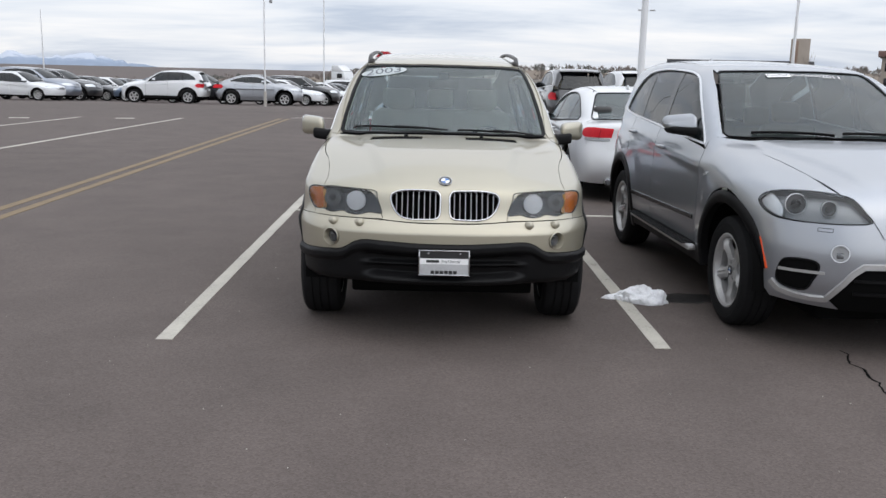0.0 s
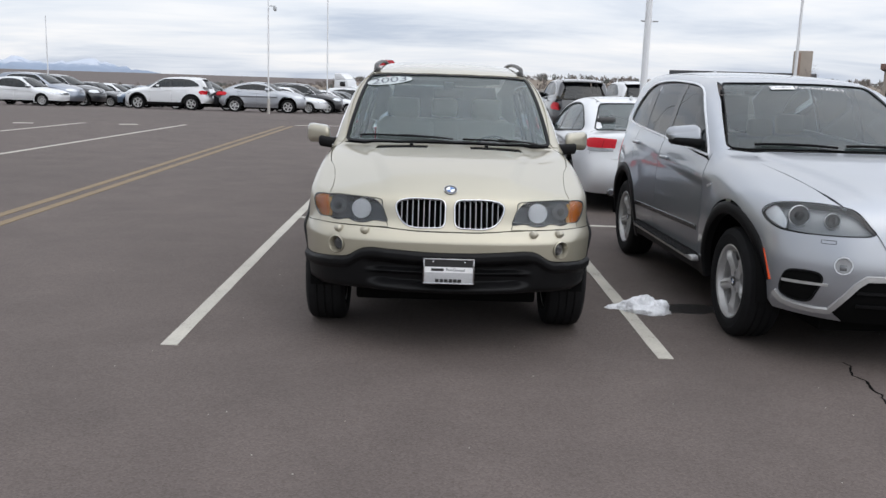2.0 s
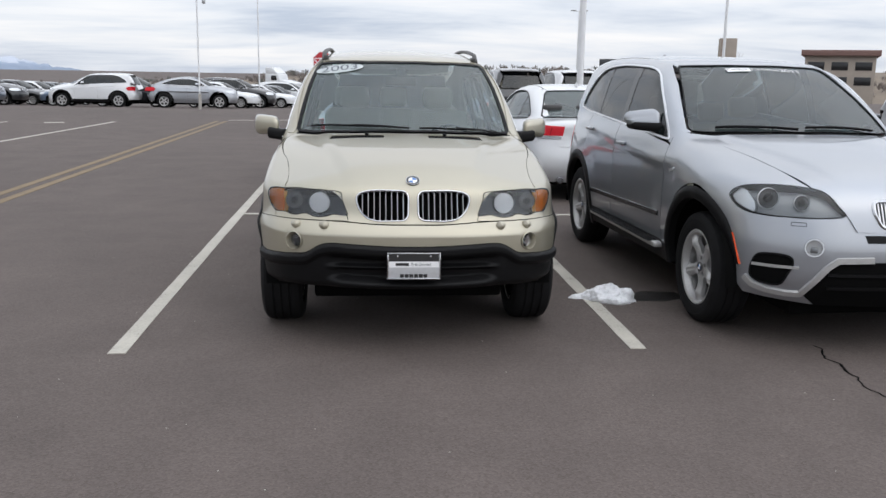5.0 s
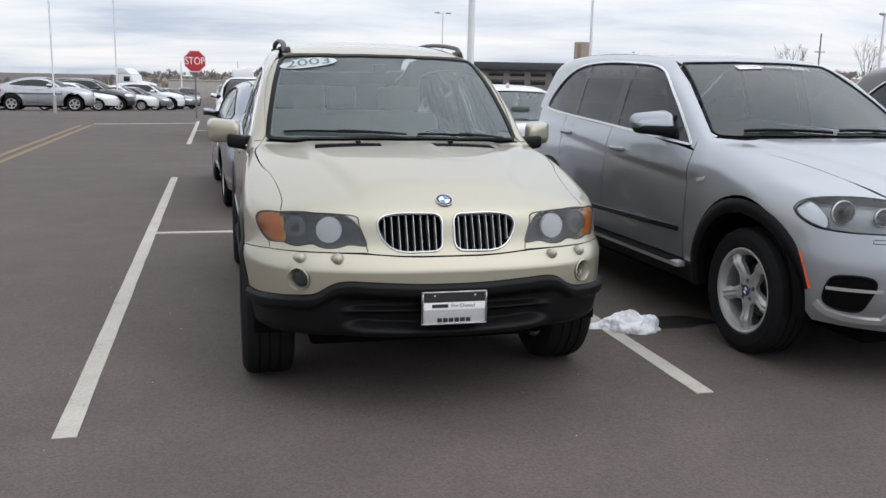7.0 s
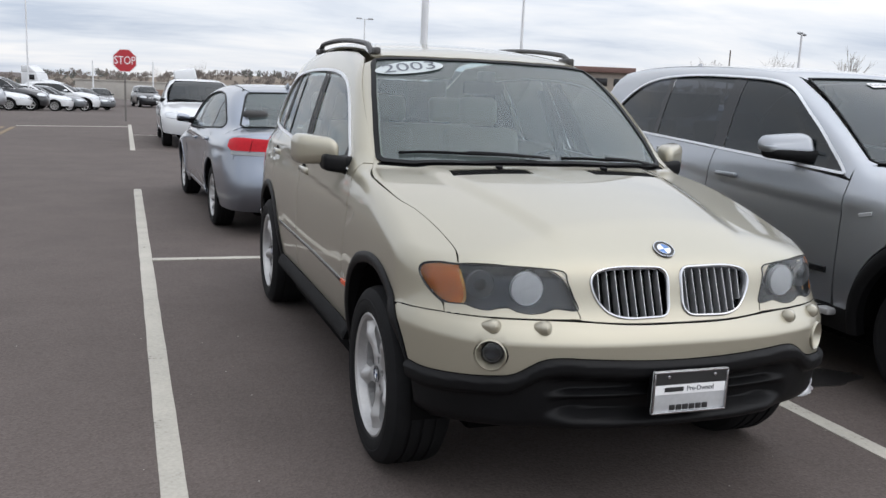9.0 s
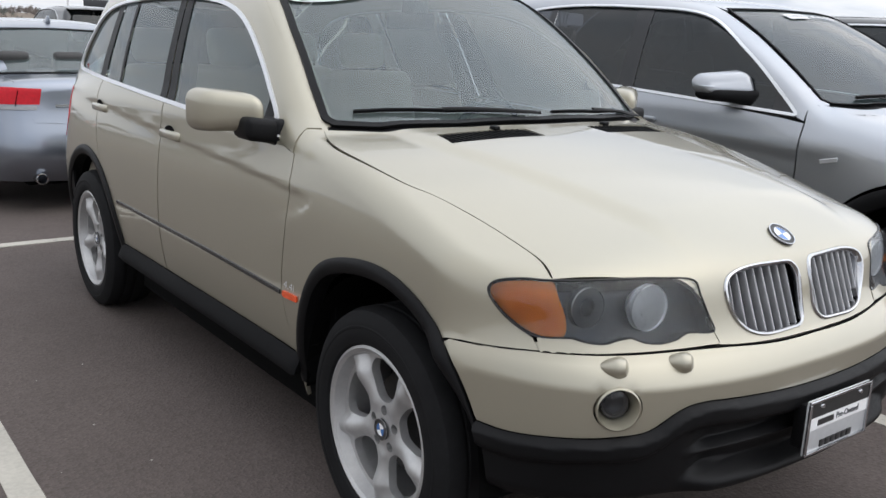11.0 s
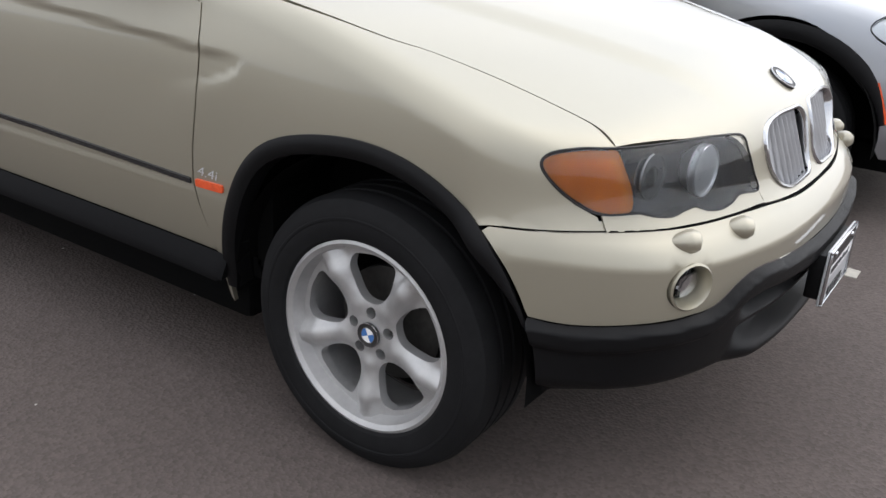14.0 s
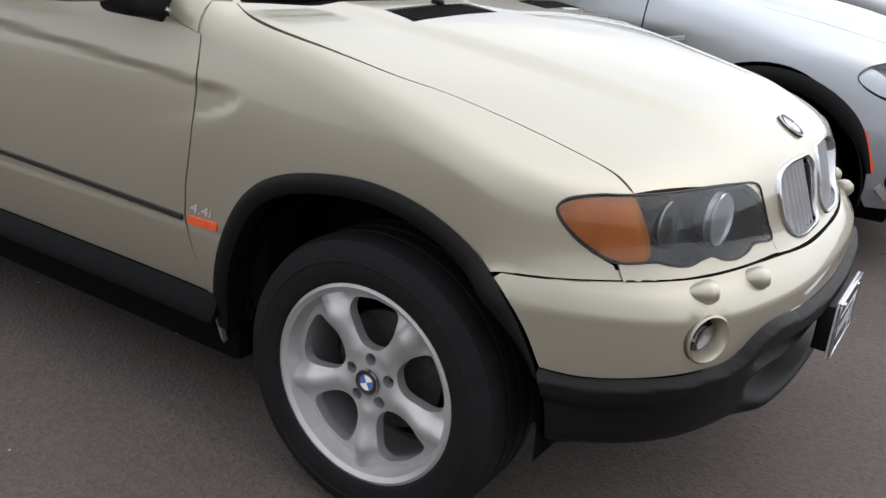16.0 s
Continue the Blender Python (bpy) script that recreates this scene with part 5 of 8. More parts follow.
                lathe(bm, [(0.035, -0.012), (0.0355, 0.003), (0.037, 0.003), (0.037, -0.012)], 28, "z", closed=True)
                part("projector_ring", bm, CHROME, hl).matrix_basis = base

    # badge on the bonnet
    p, _ = S.lay("hood", *F("hood", [(0, -0.665, 1.008)]).T)
    badge(car, Matrix.Translation(p[0]) @ Vector(S.normal(p)[0]).to_track_quat("Z", "Y").to_matrix().to_4x4() @ Matrix.Rotation(radians(8), 4, "Z"), 0.041)

    # windscreen, cowl, wipers, roof
    scr = [(0, 0.385, 1.215), (0.35, 0.41, 1.213), (0.6, 0.485, 1.212), (0.735, 0.565, 1.212), (0.752, 0.6, 1.222), (0.735, 0.72, 1.32), (0.69, 0.97, 1.48), (0.635, 1.21, 1.628), (0.615, 1.245, 1.65), (0.45, 1.19, 1.672), (0.25, 1.135, 1.682), (0, 1.115, 1.686)]
    s2 = F("hood", scr)
    sl = np.concatenate([s2, s2[-2:0:-1] * (-1, 1)])
    panel(S, "hood", sl, GLASS, car, "windscreen", (), 0.05, 0.0, -0.004, 0)
    rim_in, rim_out = s2[3:] * (0.97, 1), s2[3:] + np.array([(0.07, -0.01)] * 5 + [(0.08, 0.02), (0.07, 0.04)] + [(0.02, 0.06)] * 2)
    for sg in (1, -1):
        panel(S, "hood", np.concatenate([rim_in, rim_out[::-1]]) * (sg, 1), P, car, "screen_frame", (), 0.03, 0, -0.007, 0)
    strip(S, "hood", sl, [(-0.013, -0.008), (-0.013, 0.002), (0.013, 0.002), (0.013, -0.008)], PLASTIC, car, "windscreen_seal", 0.03, 0.001, True)
    cowl = F("hood", [(0, 0.325, 1.2), (0.35, 0.352, 1.2), (0.6, 0.43, 1.19), (0.76, 0.545, 1.19), (0.765, 0.6, 1.21), (0.6, 0.49, 1.22), (0.35, 0.42, 1.22), (0, 0.395, 1.22)])
    panel(S, "hood", np.concatenate([cowl[:5], cowl[5:], cowl[-2:5:-1] * (-1, 1), cowl[4:0:-1] * (-1, 1)]), PLASTIC, car, "cowl", (), 0.03, 0, -0.012, 0.01)
    for x0, x1, y0, y1 in ((-0.66, -0.02, 0.57, 0.425), (0.1, 0.66, 0.405, 0.525)):
        blade = F("hood", [(x0, y0 + 0.01, 1.235), ((x0 + x1) / 2, (y0 + y1) / 2 - 0.015, 1.225), (x1, y1, 1.225)])
        w = empty("wiper", None, car)
        strip(S, "hood", blade, [(-0.005, 0), (-0.003, 0.011), (0.003, 0.011), (0.005, 0)], PLASTIC, w, "blade", 0.03, 0.003)
        arm = F("hood", [((x0 + x1) / 2 - 0.02, (y0 + y1) / 2 - 0.01, 1.23), (x1 + 0.05, y1 - 0.015, 1.215)])
        strip(S, "hood", arm, ring(0.009, 0.005, 8), PLASTIC, w, "arm", 0.03, 0.014)
    roof3 = [(0, 1.135, 1.69), (0.25, 1.155, 1.69), (0.45, 1.21, 1.68), (0.605, 1.27, 1.66), (0.615, 1.33, 1.68), (0.582, 1.6, 1.7), (0.572, 2.4, 1.7), (0.567, 3.1, 1.67), (0.56, 3.28, 1.64), (0.3, 3.33, 1.66), (0, 3.34, 1.66)]
    r2 = F("top", roof3)
    panel(S, "top", np.concatenate([r2, r2[-2:0:-1] * (-1, 1)]), P, car, "roof", (), 0.05, 0.001)
    panel(S, "top", np.concatenate([r2, r2[-2:0:-1] * (-1, 1)]) * (0.97, 1), BEIGE, car, "headliner", (), 0.08, 0.05, -0.035, 0)
    for mr in both:
        p, n = surface_line(S, "top", [(0.6, 1.335), (0.585, 2.1), (0.575, 2.85)], 0.04)
        k = np.linspace(0, 1, len(p))
        lift = 0.042 * np.clip(np.sin(np.pi * k) * 4.2, 0, 1) ** 0.8
        rail = empty("roof_rail", None, car)
        tube("bar", p + np.array((0, 0, 1)) * lift[:, None], ring(0.02, 0.014, 10), RAIL, rail, mirror=mr, taper=0.75 + 0.25 * np.clip(np.sin(np.pi * k) * 3, 0, 1))
        for y in (1.37, 2.8):
            q, _ = S.lay("top", [0.58], [y])
            bm = bmesh.new()
            block(bm, -0.02, 0.02, -0.07, 0.07, -0.012, 0.024, 0.011)
            o = part("foot", bm, RAIL, rail)
            o.matrix_basis = Matrix.Translation((q[0] * (-1, 1, 1) if mr else q[0]))

    # tail: gate, rear window, lamps, bumper
    gate = [(0.62, 0.72), (0.66, 1.15), (0.6, 1.2), (-0.6, 1.2), (-0.66, 1.15), (-0.62, 0.72)]
    panel(S, "rear", gate, P, car, "tailgate", (), 0.06)
    panel(S, "rear", [(0.62, 1.22), (0.52, 1.6), (-0.52, 1.6), (-0.62, 1.22)], GLASS, car, "rear_window", (), 0.08, 0, -0.004, 0)
    rb = [(-70, 0.71), (70, 0.71), (70, 0.36), (-70, 0.36)]
    panel(S, "wrapback", rb, PLASTIC, car, "rear_bumper", (), 0.05, 0.002)
    for sg in (1, -1):
        panel(S, "wrapback", [(sg * 41, 0.86), (sg * 41, 1.14), (sg * 60, 1.14), (sg * 64, 0.98), (sg * 58, 0.86)], RED_LENS, car, "tail_lamp", (), 0.04, 0.001, 0.003)

    # mirrors
    for sg in (1, -1):
        mi = empty("door_mirror", None, car, "body-coloured door mirror on a black foot")
        bm = bmesh.new()
        block(bm, 0.905, 1.105, 0.71, 0.86, 1.15, 1.31, 0.045, 6)
        for v in bm.verts:
            k = (v.co.x - 0.9) / 0.195
            c = (v.co.y - 0.71) / 0.15
            v.co.y += 0.12 * k
            v.co.z += (0.012 * (1 - c) + 0.012 * (1 - k)) * (1 if v.co.z < 1.23 else -1)
            v.co.x -= 0.022 * (1 - c) * (1 if k > 0.5 else 0)
            v.co.x *= sg
        part("housing", bm, P, mi)
        bm = bmesh.new()
        block(bm, 0.93, 1.08, 0.857, 0.867, 1.172, 1.288, 0.004)
        for v in bm.verts:
            k = (v.co.x - 0.9) / 0.195
            v.co.y += 0.12 * k
            v.co.x *= sg
        part("mirror_glass", bm, CHROME, mi)
        bm = bmesh.new()
        block(bm, 0.838, 0.985, 0.705, 0.835, 1.125, 1.205, 0.022, 3)
        for v in bm.verts:
            k = max(0, (v.co.x - 0.87) / 0.08)
            v.co.z += 0.012 * k
            v.co.x *= sg
        part("foot", bm, PLASTIC, mi)
        bm = bmesh.new()
        block(bm, 0.82, 0.885, 0.7, 0.85, 1.115, 1.21, 0.02, 3)
        for v in bm.verts:
            v.co.x *= sg
        part("base", bm, PLASTIC, mi)

    # number plate holder with an advertising plate
    pl = empty("plate", None, car, "dealer plate with a white band in a metal frame")
    face = -0.903
    bm = bmesh.new()
    block(bm, -0.145, 0.145, face + 0.012, face + 0.05, 0.475, 0.6, 0.004)
    part("holder", bm, PLASTIC, pl)
    bm = bmesh.new()
    block(bm, -0.153, 0.153, face + 0.004, face + 0.012, 0.461, 0.616, 0.003)
    part("back_plate", bm, PLATE_GREY, pl)
    bm = bmesh.new()
    block(bm, -0.144, 0.144, face + 0.0015, face + 0.005, 0.566, 0.609)
    part("dark_band", bm, BLACK_INK, pl)
    bm = bmesh.new()
    block(bm, -0.144, 0.144, face + 0.0015, face + 0.005, 0.531, 0.566)
    part("white_band", bm, WHITE_INK, pl)
    for a, b, c, d in ((-0.153, 0.153, 0.609, 0.616), (-0.153, 0.153, 0.461, 0.468), (-0.153, -0.146, 0.468, 0.609), (0.146, 0.153, 0.468, 0.609)):
        bm = bmesh.new()
        block(bm, a, b, face - 0.003, face + 0.006, c, d, 0.002)
        part("frame", bm, CHROME, pl)
    for x in (-0.095, 0.095):
        bm = bmesh.new()
        lathe(bm, [(0, -0.006), (0.006, -0.004), (0.008, 0.002)], 14, "y", at=(x, face, 0.596))
        part("screw", bm, CHROME, pl)
    up = Matrix.Rotation(radians(90), 4, "X")
    bm = bmesh.new()
    block(bm, -0.106, -0.03, face - 0.0005, face + 0.002, 0.541, 0.557)
    part("brand_bar", bm, BLACK_INK, pl)
    lettering("word", "Pre-Owned", 0.026, PAINT_GREY, pl, Matrix.Translation((0.04, face + 0.0005, 0.549)) @ up, xscale=0.92)
    for k in range(6):
        bm = bmesh.new()
        block(bm, -0.08 + 0.027 * k, -0.058 + 0.027 * k, face + 0.001, face + 0.005, 0.472, 0.492, 0.001)
        part("name_bar", bm, BLACK_INK, pl)

    # year sticker at the top of the windscreen
    c = F("hood", [(-0.468, 1.085, 1.63)])[0]
    on_glass(S, "hood", [np.array(ellipse(c[0], c[1], 0.178, 0.06))], STICKER, car, "year_sticker", 0.004, label="pale oval year sticker")
    word_on(S, "hood", (c[0], c[1]), "2003", 0.115, STICKER_INK, car, "year", 0.0065, 1.25)

    # cabin
    for x in (-0.37, 0.37):
        seat(car, x, 1.95, 0.52, BEIGE, "front_seat", 0.64, 0.6)
    seat(car, 0, 2.85, 1.3, BEIGE, "rear_seat", 0.6, 0.62)
    bm = bmesh.new()
    block(bm, -0.72, 0.72, 0.5, 1.02, 0.85, 1.1, 0.07, 4)
    for v in bm.verts:
        if v.co.z > 1.0:
            v.co.z += 0.04 * (1.0 - abs(v.co.x) / 0.9) - 0.1 * max(0, (v.co.y - 0.75))
    part("dashboard", bm, DASH_TAN, car)
    bm = bmesh.new()
    block(bm, 0.2, 0.54, 0.84, 1.02, 1.06, 1.16, 0.04, 4)
    part("instrument_hood", bm, DASH, car)
    bm = bmesh.new()
    prof = [(0.185 + 0.014 * math.cos(a), 0.014 * math.sin(a)) for a in np.linspace(0, 2 * math.pi, 8, endpoint=False)]
    lathe(bm, prof, 36, "z", closed=True)
    m = Matrix.Translation((0.37, 1.13, 1.06)) @ Matrix.Rotation(radians(-65), 4, "X")
    sw = empty("steering_wheel", None, car)
    o = part("rim", bm, DASH, sw)
    o.matrix_basis = m
    bm = bmesh.new()
    block(bm, -0.18, 0.18, -0.018, 0.018, -0.01, 0.01, 0.006)
    block(bm, -0.075, 0.075, -0.07, 0.06, -0.02, 0.025, 0.02)
    o = part("spokes", bm, DASH, sw)
    o.matrix_basis = m
    bm = bmesh.new()
    block(bm, -0.12, 0.12, 1.19, 1.215, 1.525, 1.595, 0.012, 3)
    block(bm, -0.04, 0.04, 1.12, 1.22, 1.59, 1.65, 0.012, 2)
    part("inside_mirror", bm, DASH, car)
    bm = bmesh.new()
    block(bm, -0.82, 0.82, 0.45, 3.55, 0.36, 0.42)
    block(bm, -0.82, 0.82, 0.4, 0.46, 0.4, 1.12)
    part("cabin_floor", bm, CAVITY, car)
    for sg in (1, -1):
        bm = bmesh.new()
        block(bm, sg * 0.79 - 0.03, sg * 0.79 + 0.03, 0.6, 3.4, 0.42, 1.1, 0.02)
        part("door_lining", bm, BEIGE, car)
        for y, z0, lean in ((1.75, 1.1, 0.28), (2.77, 1.1, 0.05)):
            bm = bmesh.new()
            m = Matrix(((1, 0, -0.26 * sg, sg * 0.8), (0, 1, lean, y), (0, 0, 1, z0), (0, 0, 0, 1)))
            block(bm, -0.02, 0.02, -0.05, 0.05, 0, 0.46, 0.01, 2, m)
            part("post_lining", bm, DASH, car)
    # underside, near-black so that its shade is in the colour
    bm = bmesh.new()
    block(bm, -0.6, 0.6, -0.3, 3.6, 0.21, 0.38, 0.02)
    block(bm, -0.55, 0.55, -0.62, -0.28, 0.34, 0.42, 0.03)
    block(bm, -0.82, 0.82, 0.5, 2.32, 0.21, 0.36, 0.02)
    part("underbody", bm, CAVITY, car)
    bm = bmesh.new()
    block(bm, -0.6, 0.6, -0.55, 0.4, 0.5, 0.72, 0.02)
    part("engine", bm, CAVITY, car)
    for y in (0.0, 2.82):
        for sg in (1, -1):
            wheel(car, Matrix.Translation((sg * 0.805, y, 0.368)) @ Matrix.Rotation(0 if sg > 0 else math.pi, 4, "Z"), "fan", 0.368, 0.26, 0.253)
        bm = bmesh.new()
        lathe(bm, [(0.05, -0.7), (0.05, 0.7)], 10, "x", at=(0, y, 0.35))
        part("axle", bm, CAVITY, car)
    return car


suv = gold_suv()
suv.matrix_world = Matrix.Translation((0, 1.129, 0))

# ---- the other cars: one builder, several forms ----
SUV_SPEC = dict(
    edge=[(0.77, 0.6, 1.23), (0.7, 0.25, 1.18), (0.627, -0.06, 1.125), (0.57, -0.36, 1.07), (0.52, -0.56, 1.0), (0.49, -0.66, 0.975)],
    lamp=[(0.885, -0.36, 0.912), (0.865, -0.375, 0.955), (0.79, -0.43, 0.985), (0.66, -0.53, 0.997), (0.53, -0.63, 0.99), (0.44, -0.69, 0.967), (0.39, -0.76, 0.895), (0.362, -0.796, 0.843), (0.48, -0.77, 0.828), (0.6, -0.728, 0.824), (0.736, -0.64, 0.824), (0.83, -0.51, 0.836), (0.872, -0.42, 0.868)],
    beams=((0.728, 0.918, 0.064), (0.575, 0.905, 0.047)),
    screen=[(0, 0.4, 1.24), (0.35, 0.44, 1.24), (0.6, 0.52, 1.24), (0.745, 0.615, 1.245), (0.765, 0.66, 1.262), (0.72, 0.86, 1.4), (0.655, 1.12, 1.56), (0.6, 1.36, 1.68), (0.57, 1.4, 1.698), (0.35, 1.34, 1.713), (0, 1.3, 1.72)],
    hoodrear=[(0, 0.36, 1.22), (0.35, 0.39, 1.22), (0.6, 0.47, 1.21)], seam=0.74, grille=(0.02, 0.2, 0.775, 0.93), sill=0.44,
    dlo=[(0.71, 1.178, 0.02), (0.98, 1.41, 0.1), (1.265, 1.605, 0.1), (1.4, 1.67, 0.1), (1.58, 1.703, 0.15), (2.2, 1.728, 0.4), (2.56, 1.72, 0.2), (2.88, 1.688, 0.2), (3.12, 1.6, 0.15), (3.36, 1.42, 0.1), (3.4, 1.325, 0.04), (3.2, 1.307, 0.1), (1.9, 1.243, 0.6)],
    belt=[(0.6, 1.15), (0.98, 1.18), (1.26, 1.208), (1.9, 1.238), (2.67, 1.277), (3.3, 1.302), (3.6, 1.31)], doors=(0.66, 1.86, 2.8), posts=(1.8, 1.92, 2.6, 2.66), doorfront=1.15, mirrorcorner=0.86,
    arch=(0.545, 0.47), roofside=0.6, roofrear=3.5, lip=True, radius=0.375, rim=0.25, style="star", track=0.8,
    gate=(0.62, 0.78, 1.2), rearglass=[(0.6, 1.24), (0.5, 1.6)], tails=[(40, 0.9), (40, 1.1), (58, 1.12), (66, 1.02), (60, 0.9)], rbump=(0.76, 0.4),
    seats=(2.0, 2.9, 0.6), dash=(0.55, 1.1, 1.13), top=1.66, handles=((1.66, 1.078), (2.66, 1.14)))
SEDAN_SPEC = dict(
    edge=[(0.74, 0.45, 0.95), (0.72, 0.2, 0.93), (0.68, -0.1, 0.89), (0.63, -0.4, 0.83), (0.58, -0.6, 0.78)],
    lamp=[(0.83, -0.42, 0.74), (0.78, -0.48, 0.775), (0.66, -0.62, 0.785), (0.5, -0.75, 0.765), (0.42, -0.84, 0.7), (0.5, -0.83, 0.655), (0.66, -0.74, 0.645), (0.8, -0.55, 0.67)],
    beams=((0.7, 0.72, 0.045), (0.56, 0.71, 0.04)),
    screen=[(0, 0.33, 0.985), (0.35, 0.36, 0.985), (0.6, 0.44, 0.985), (0.7, 0.52, 0.99), (0.7, 0.57, 1.01), (0.65, 0.85, 1.18), (0.57, 1.12, 1.36), (0.53, 1.24, 1.42), (0.3, 1.17, 1.45), (0, 1.13, 1.46)],
    hoodrear=[(0, 0.3, 0.96), (0.35, 0.33, 0.96), (0.6, 0.4, 0.95)], seam=0.6, grille=(-0.3, 0.3, 0.6, 0.7), sill=0.34,
    dlo=[(0.62, 0.955, 0.03), (0.95, 1.18, 0.2), (1.25, 1.345, 0.3), (1.6, 1.4, 0.4), (2.1, 1.395, 0.4), (2.5, 1.3, 0.3), (2.84, 1.1, 0.1), (2.8, 1.04, 0.05), (1.8, 0.985, 0.6)],
    belt=[(0.5, 0.94), (1.8, 0.975), (2.8, 1.03), (3.4, 1.04)], doors=(0.5, 1.52, 2.5), posts=(1.36, 1.48, 2.3, 2.34), doorfront=0.91, mirrorcorner=0.72,
    arch=(0.4, 0.37), roofside=0.5, roofrear=2.5, lip=False, radius=0.325, rim=0.222, style="ten", track=0.775,
    gate=(0.55, 0.62, 1.02), rearglass=None, tails=[(27, 0.855), (26, 0.975), (40, 0.985), (47, 0.978), (50, 0.955), (50.5, 0.89), (47, 0.855)], rbump=(0.77, 0.24),
    mirror=(0.86, 1.03, 0.62, 0.76, 0.99, 1.11), seats=(1.9, 2.7, 0.45), dash=(0.45, 1.0, 0.9), top=1.4, handles=((1.45, 0.85), (2.42, 0.9)))


def build_car(name, S, q, P, step=0.05, fine=True, glass=None, rearglass=None, label="", lips=None):
    car = empty(name)
    tagged(car, label, "car", "parked cars")
    glass, rearglass = glass or GLASS, rearglass or glass or GLASS
    F = lambda proj, pts: S.flat(proj, pts)
    wb, hz = S.c["wheelbase"], S.c["hub"]
    ro, ri = q["arch"]
    mirrored = lambda o: np.concatenate([o, o[-2:0:-1] * (-1, 1)])
    snap = lambda proj, pts: F(proj, S.lay("front", [p[0] for p in pts], [p[-1] for p in pts])[0])
    lamp = smooth(q["lamp"], 4)
    k0 = int(np.argmin([np.linalg.norm(p - np.array(q["edge"][-1])) for p in lamp]))
    inner = [p for p in lamp[k0:] if p[0] < q["edge"][-1][0]]
    cut = int(np.argmin([p[0] for p in inner])) if inner else 0
    inner = inner[:cut + 1]
    gx0, gx1, gz0, gz1 = q["grille"]
    sm = q["seam"]
    # bonnet
    h = np.concatenate([F("hood", q["hoodrear"] + q["edge"]), snap("hood", inner) if inner else np.zeros((0, 2)), snap("hood", [(max(gx1 + 0.05, 0.3), sm + 0.012), (0.2, sm + 0.008), (0, sm + 0.006)])])
    if gx0 > 0:
        g = rounded([(gx0, gz1, 0.03), (gx1 - 0.02, gz1, 0.04), (gx1, gz1 - 0.05, 0.03), (gx1 - 0.05, gz0, 0.04), (gx0 + 0.01, gz0, 0.03)], 0.02)
        gl = [g, g * (-1, 1)]
    else:
        gl = [rounded([(gx0, gz1, 0.03), (gx1, gz1, 0.03), (gx1 - 0.05, gz0, 0.03), (gx0 + 0.05, gz0, 0.03)], 0.02)]
    holes = [F("hood", S.lay("front", o[:, 0], o[:, 1])[0]) for o in gl]
    panel(S, "hood", mirrored(h), P, car, "bonnet", holes, step, 0.003)
    for o in gl:
        gr = empty("grille", None, car)
        strip(S, "front", o, [(-0.011, -0.01), (-0.01, 0.006), (0, 0.01), (0.008, 0.004), (0.007, -0.02)], CHROME, gr, "frame", 0.02, 0, True)
        panel(S, "front", o, CAVITY, gr, "back", (), 0.05, 0, -0.05, -0.05)
        x0, x1 = o[:, 0].min(), o[:, 0].max()
        for k in range(7 if fine else 4):
            x = x0 + (x1 - x0) * (k + 1) / (8 if fine else 5)
            zz = np.linspace(gz0, gz1, 30)
            ok = zz[within(np.stack([np.full(30, x), zz], 1), o)]
            if len(ok) > 3:
                p, _ = S.lay("front", [x, x], [ok[0], ok[-1]])
                tube("bar", p + np.array((0, 0.02, 0)), [(-0.005, -0.02), (-0.005, 0.01), (0.005, 0.01), (0.005, -0.02)], SLAT, gr, normals=[(0, -1, 0)] * 2)
    # sides
    d0, d1, d2 = q["doors"]
    belt = curve(q["belt"])
    B = lambda a, b, n=6: [(y, float(belt(y)) - 0.004) for y in np.linspace(a, b, n)]
    sill = q["sill"]
    outer = [p for p in lamp if p[0] > q["edge"][-1][0]]
    outer = sorted(outer, key=lambda p: math.atan2(p[2] - 0.5 * (lamp[:, 2].min() + lamp[:, 2].max()), p[0] - 0.65))
    upper = [p for p in outer if p[2] > np.median(lamp[:, 2])]
    lower = [p for p in outer if p[2] <= np.median(lamp[:, 2])]
    rim_out = sorted(upper, key=lambda p: p[0]) + sorted([p for p in lower if p[0] > 0.78], key=lambda p: -p[0])
    a0 = math.degrees(math.asin(min(0.95, (sm - hz) / ro)))
    wing = list(q["edge"]) + [tuple(p) for p in rim_out] + [(0.84, -0.52, sm + 0.01), (0.9, -ro * 0.85, sm + 0.004)] + [(0.94, y, z) for y, z in arc(0, hz, ro, 180 - a0, -1, 22)] + [(0.92, d0 - 0.02, hz - 0.02), (0.94, d0, 0.6), (0.94, d0, belt(d0) - 0.08), (0.89, d0, belt(d0) - 0.01), (q["edge"][0][0] + 0.05, d0 + 0.02, q["edge"][0][2])]
    ra = 118
    fdoor = [(d0 + 0.004, belt(d0) - 0.01), (d0 + 0.004, sill), (d1, sill)] + B(d1, d0 + 0.1)
    ye = wb - math.sqrt(max(ro * ro - (sill - hz) ** 2, 0.01))
    rear = arc(wb, hz, ro, 180 - math.degrees(math.asin((sill - hz) / ro)), ra, 10)
    rdoor = [(d1 + 0.004, sill)] + rear + [(d2 - 0.06, belt(d2) - 0.27), (d2, belt(d2) - 0.08)] + B(d2, d1 + 0.004)
    e2 = wb + (0.62 if S is not SEDAN else 0.72)
    rt, rl = q["rbump"]
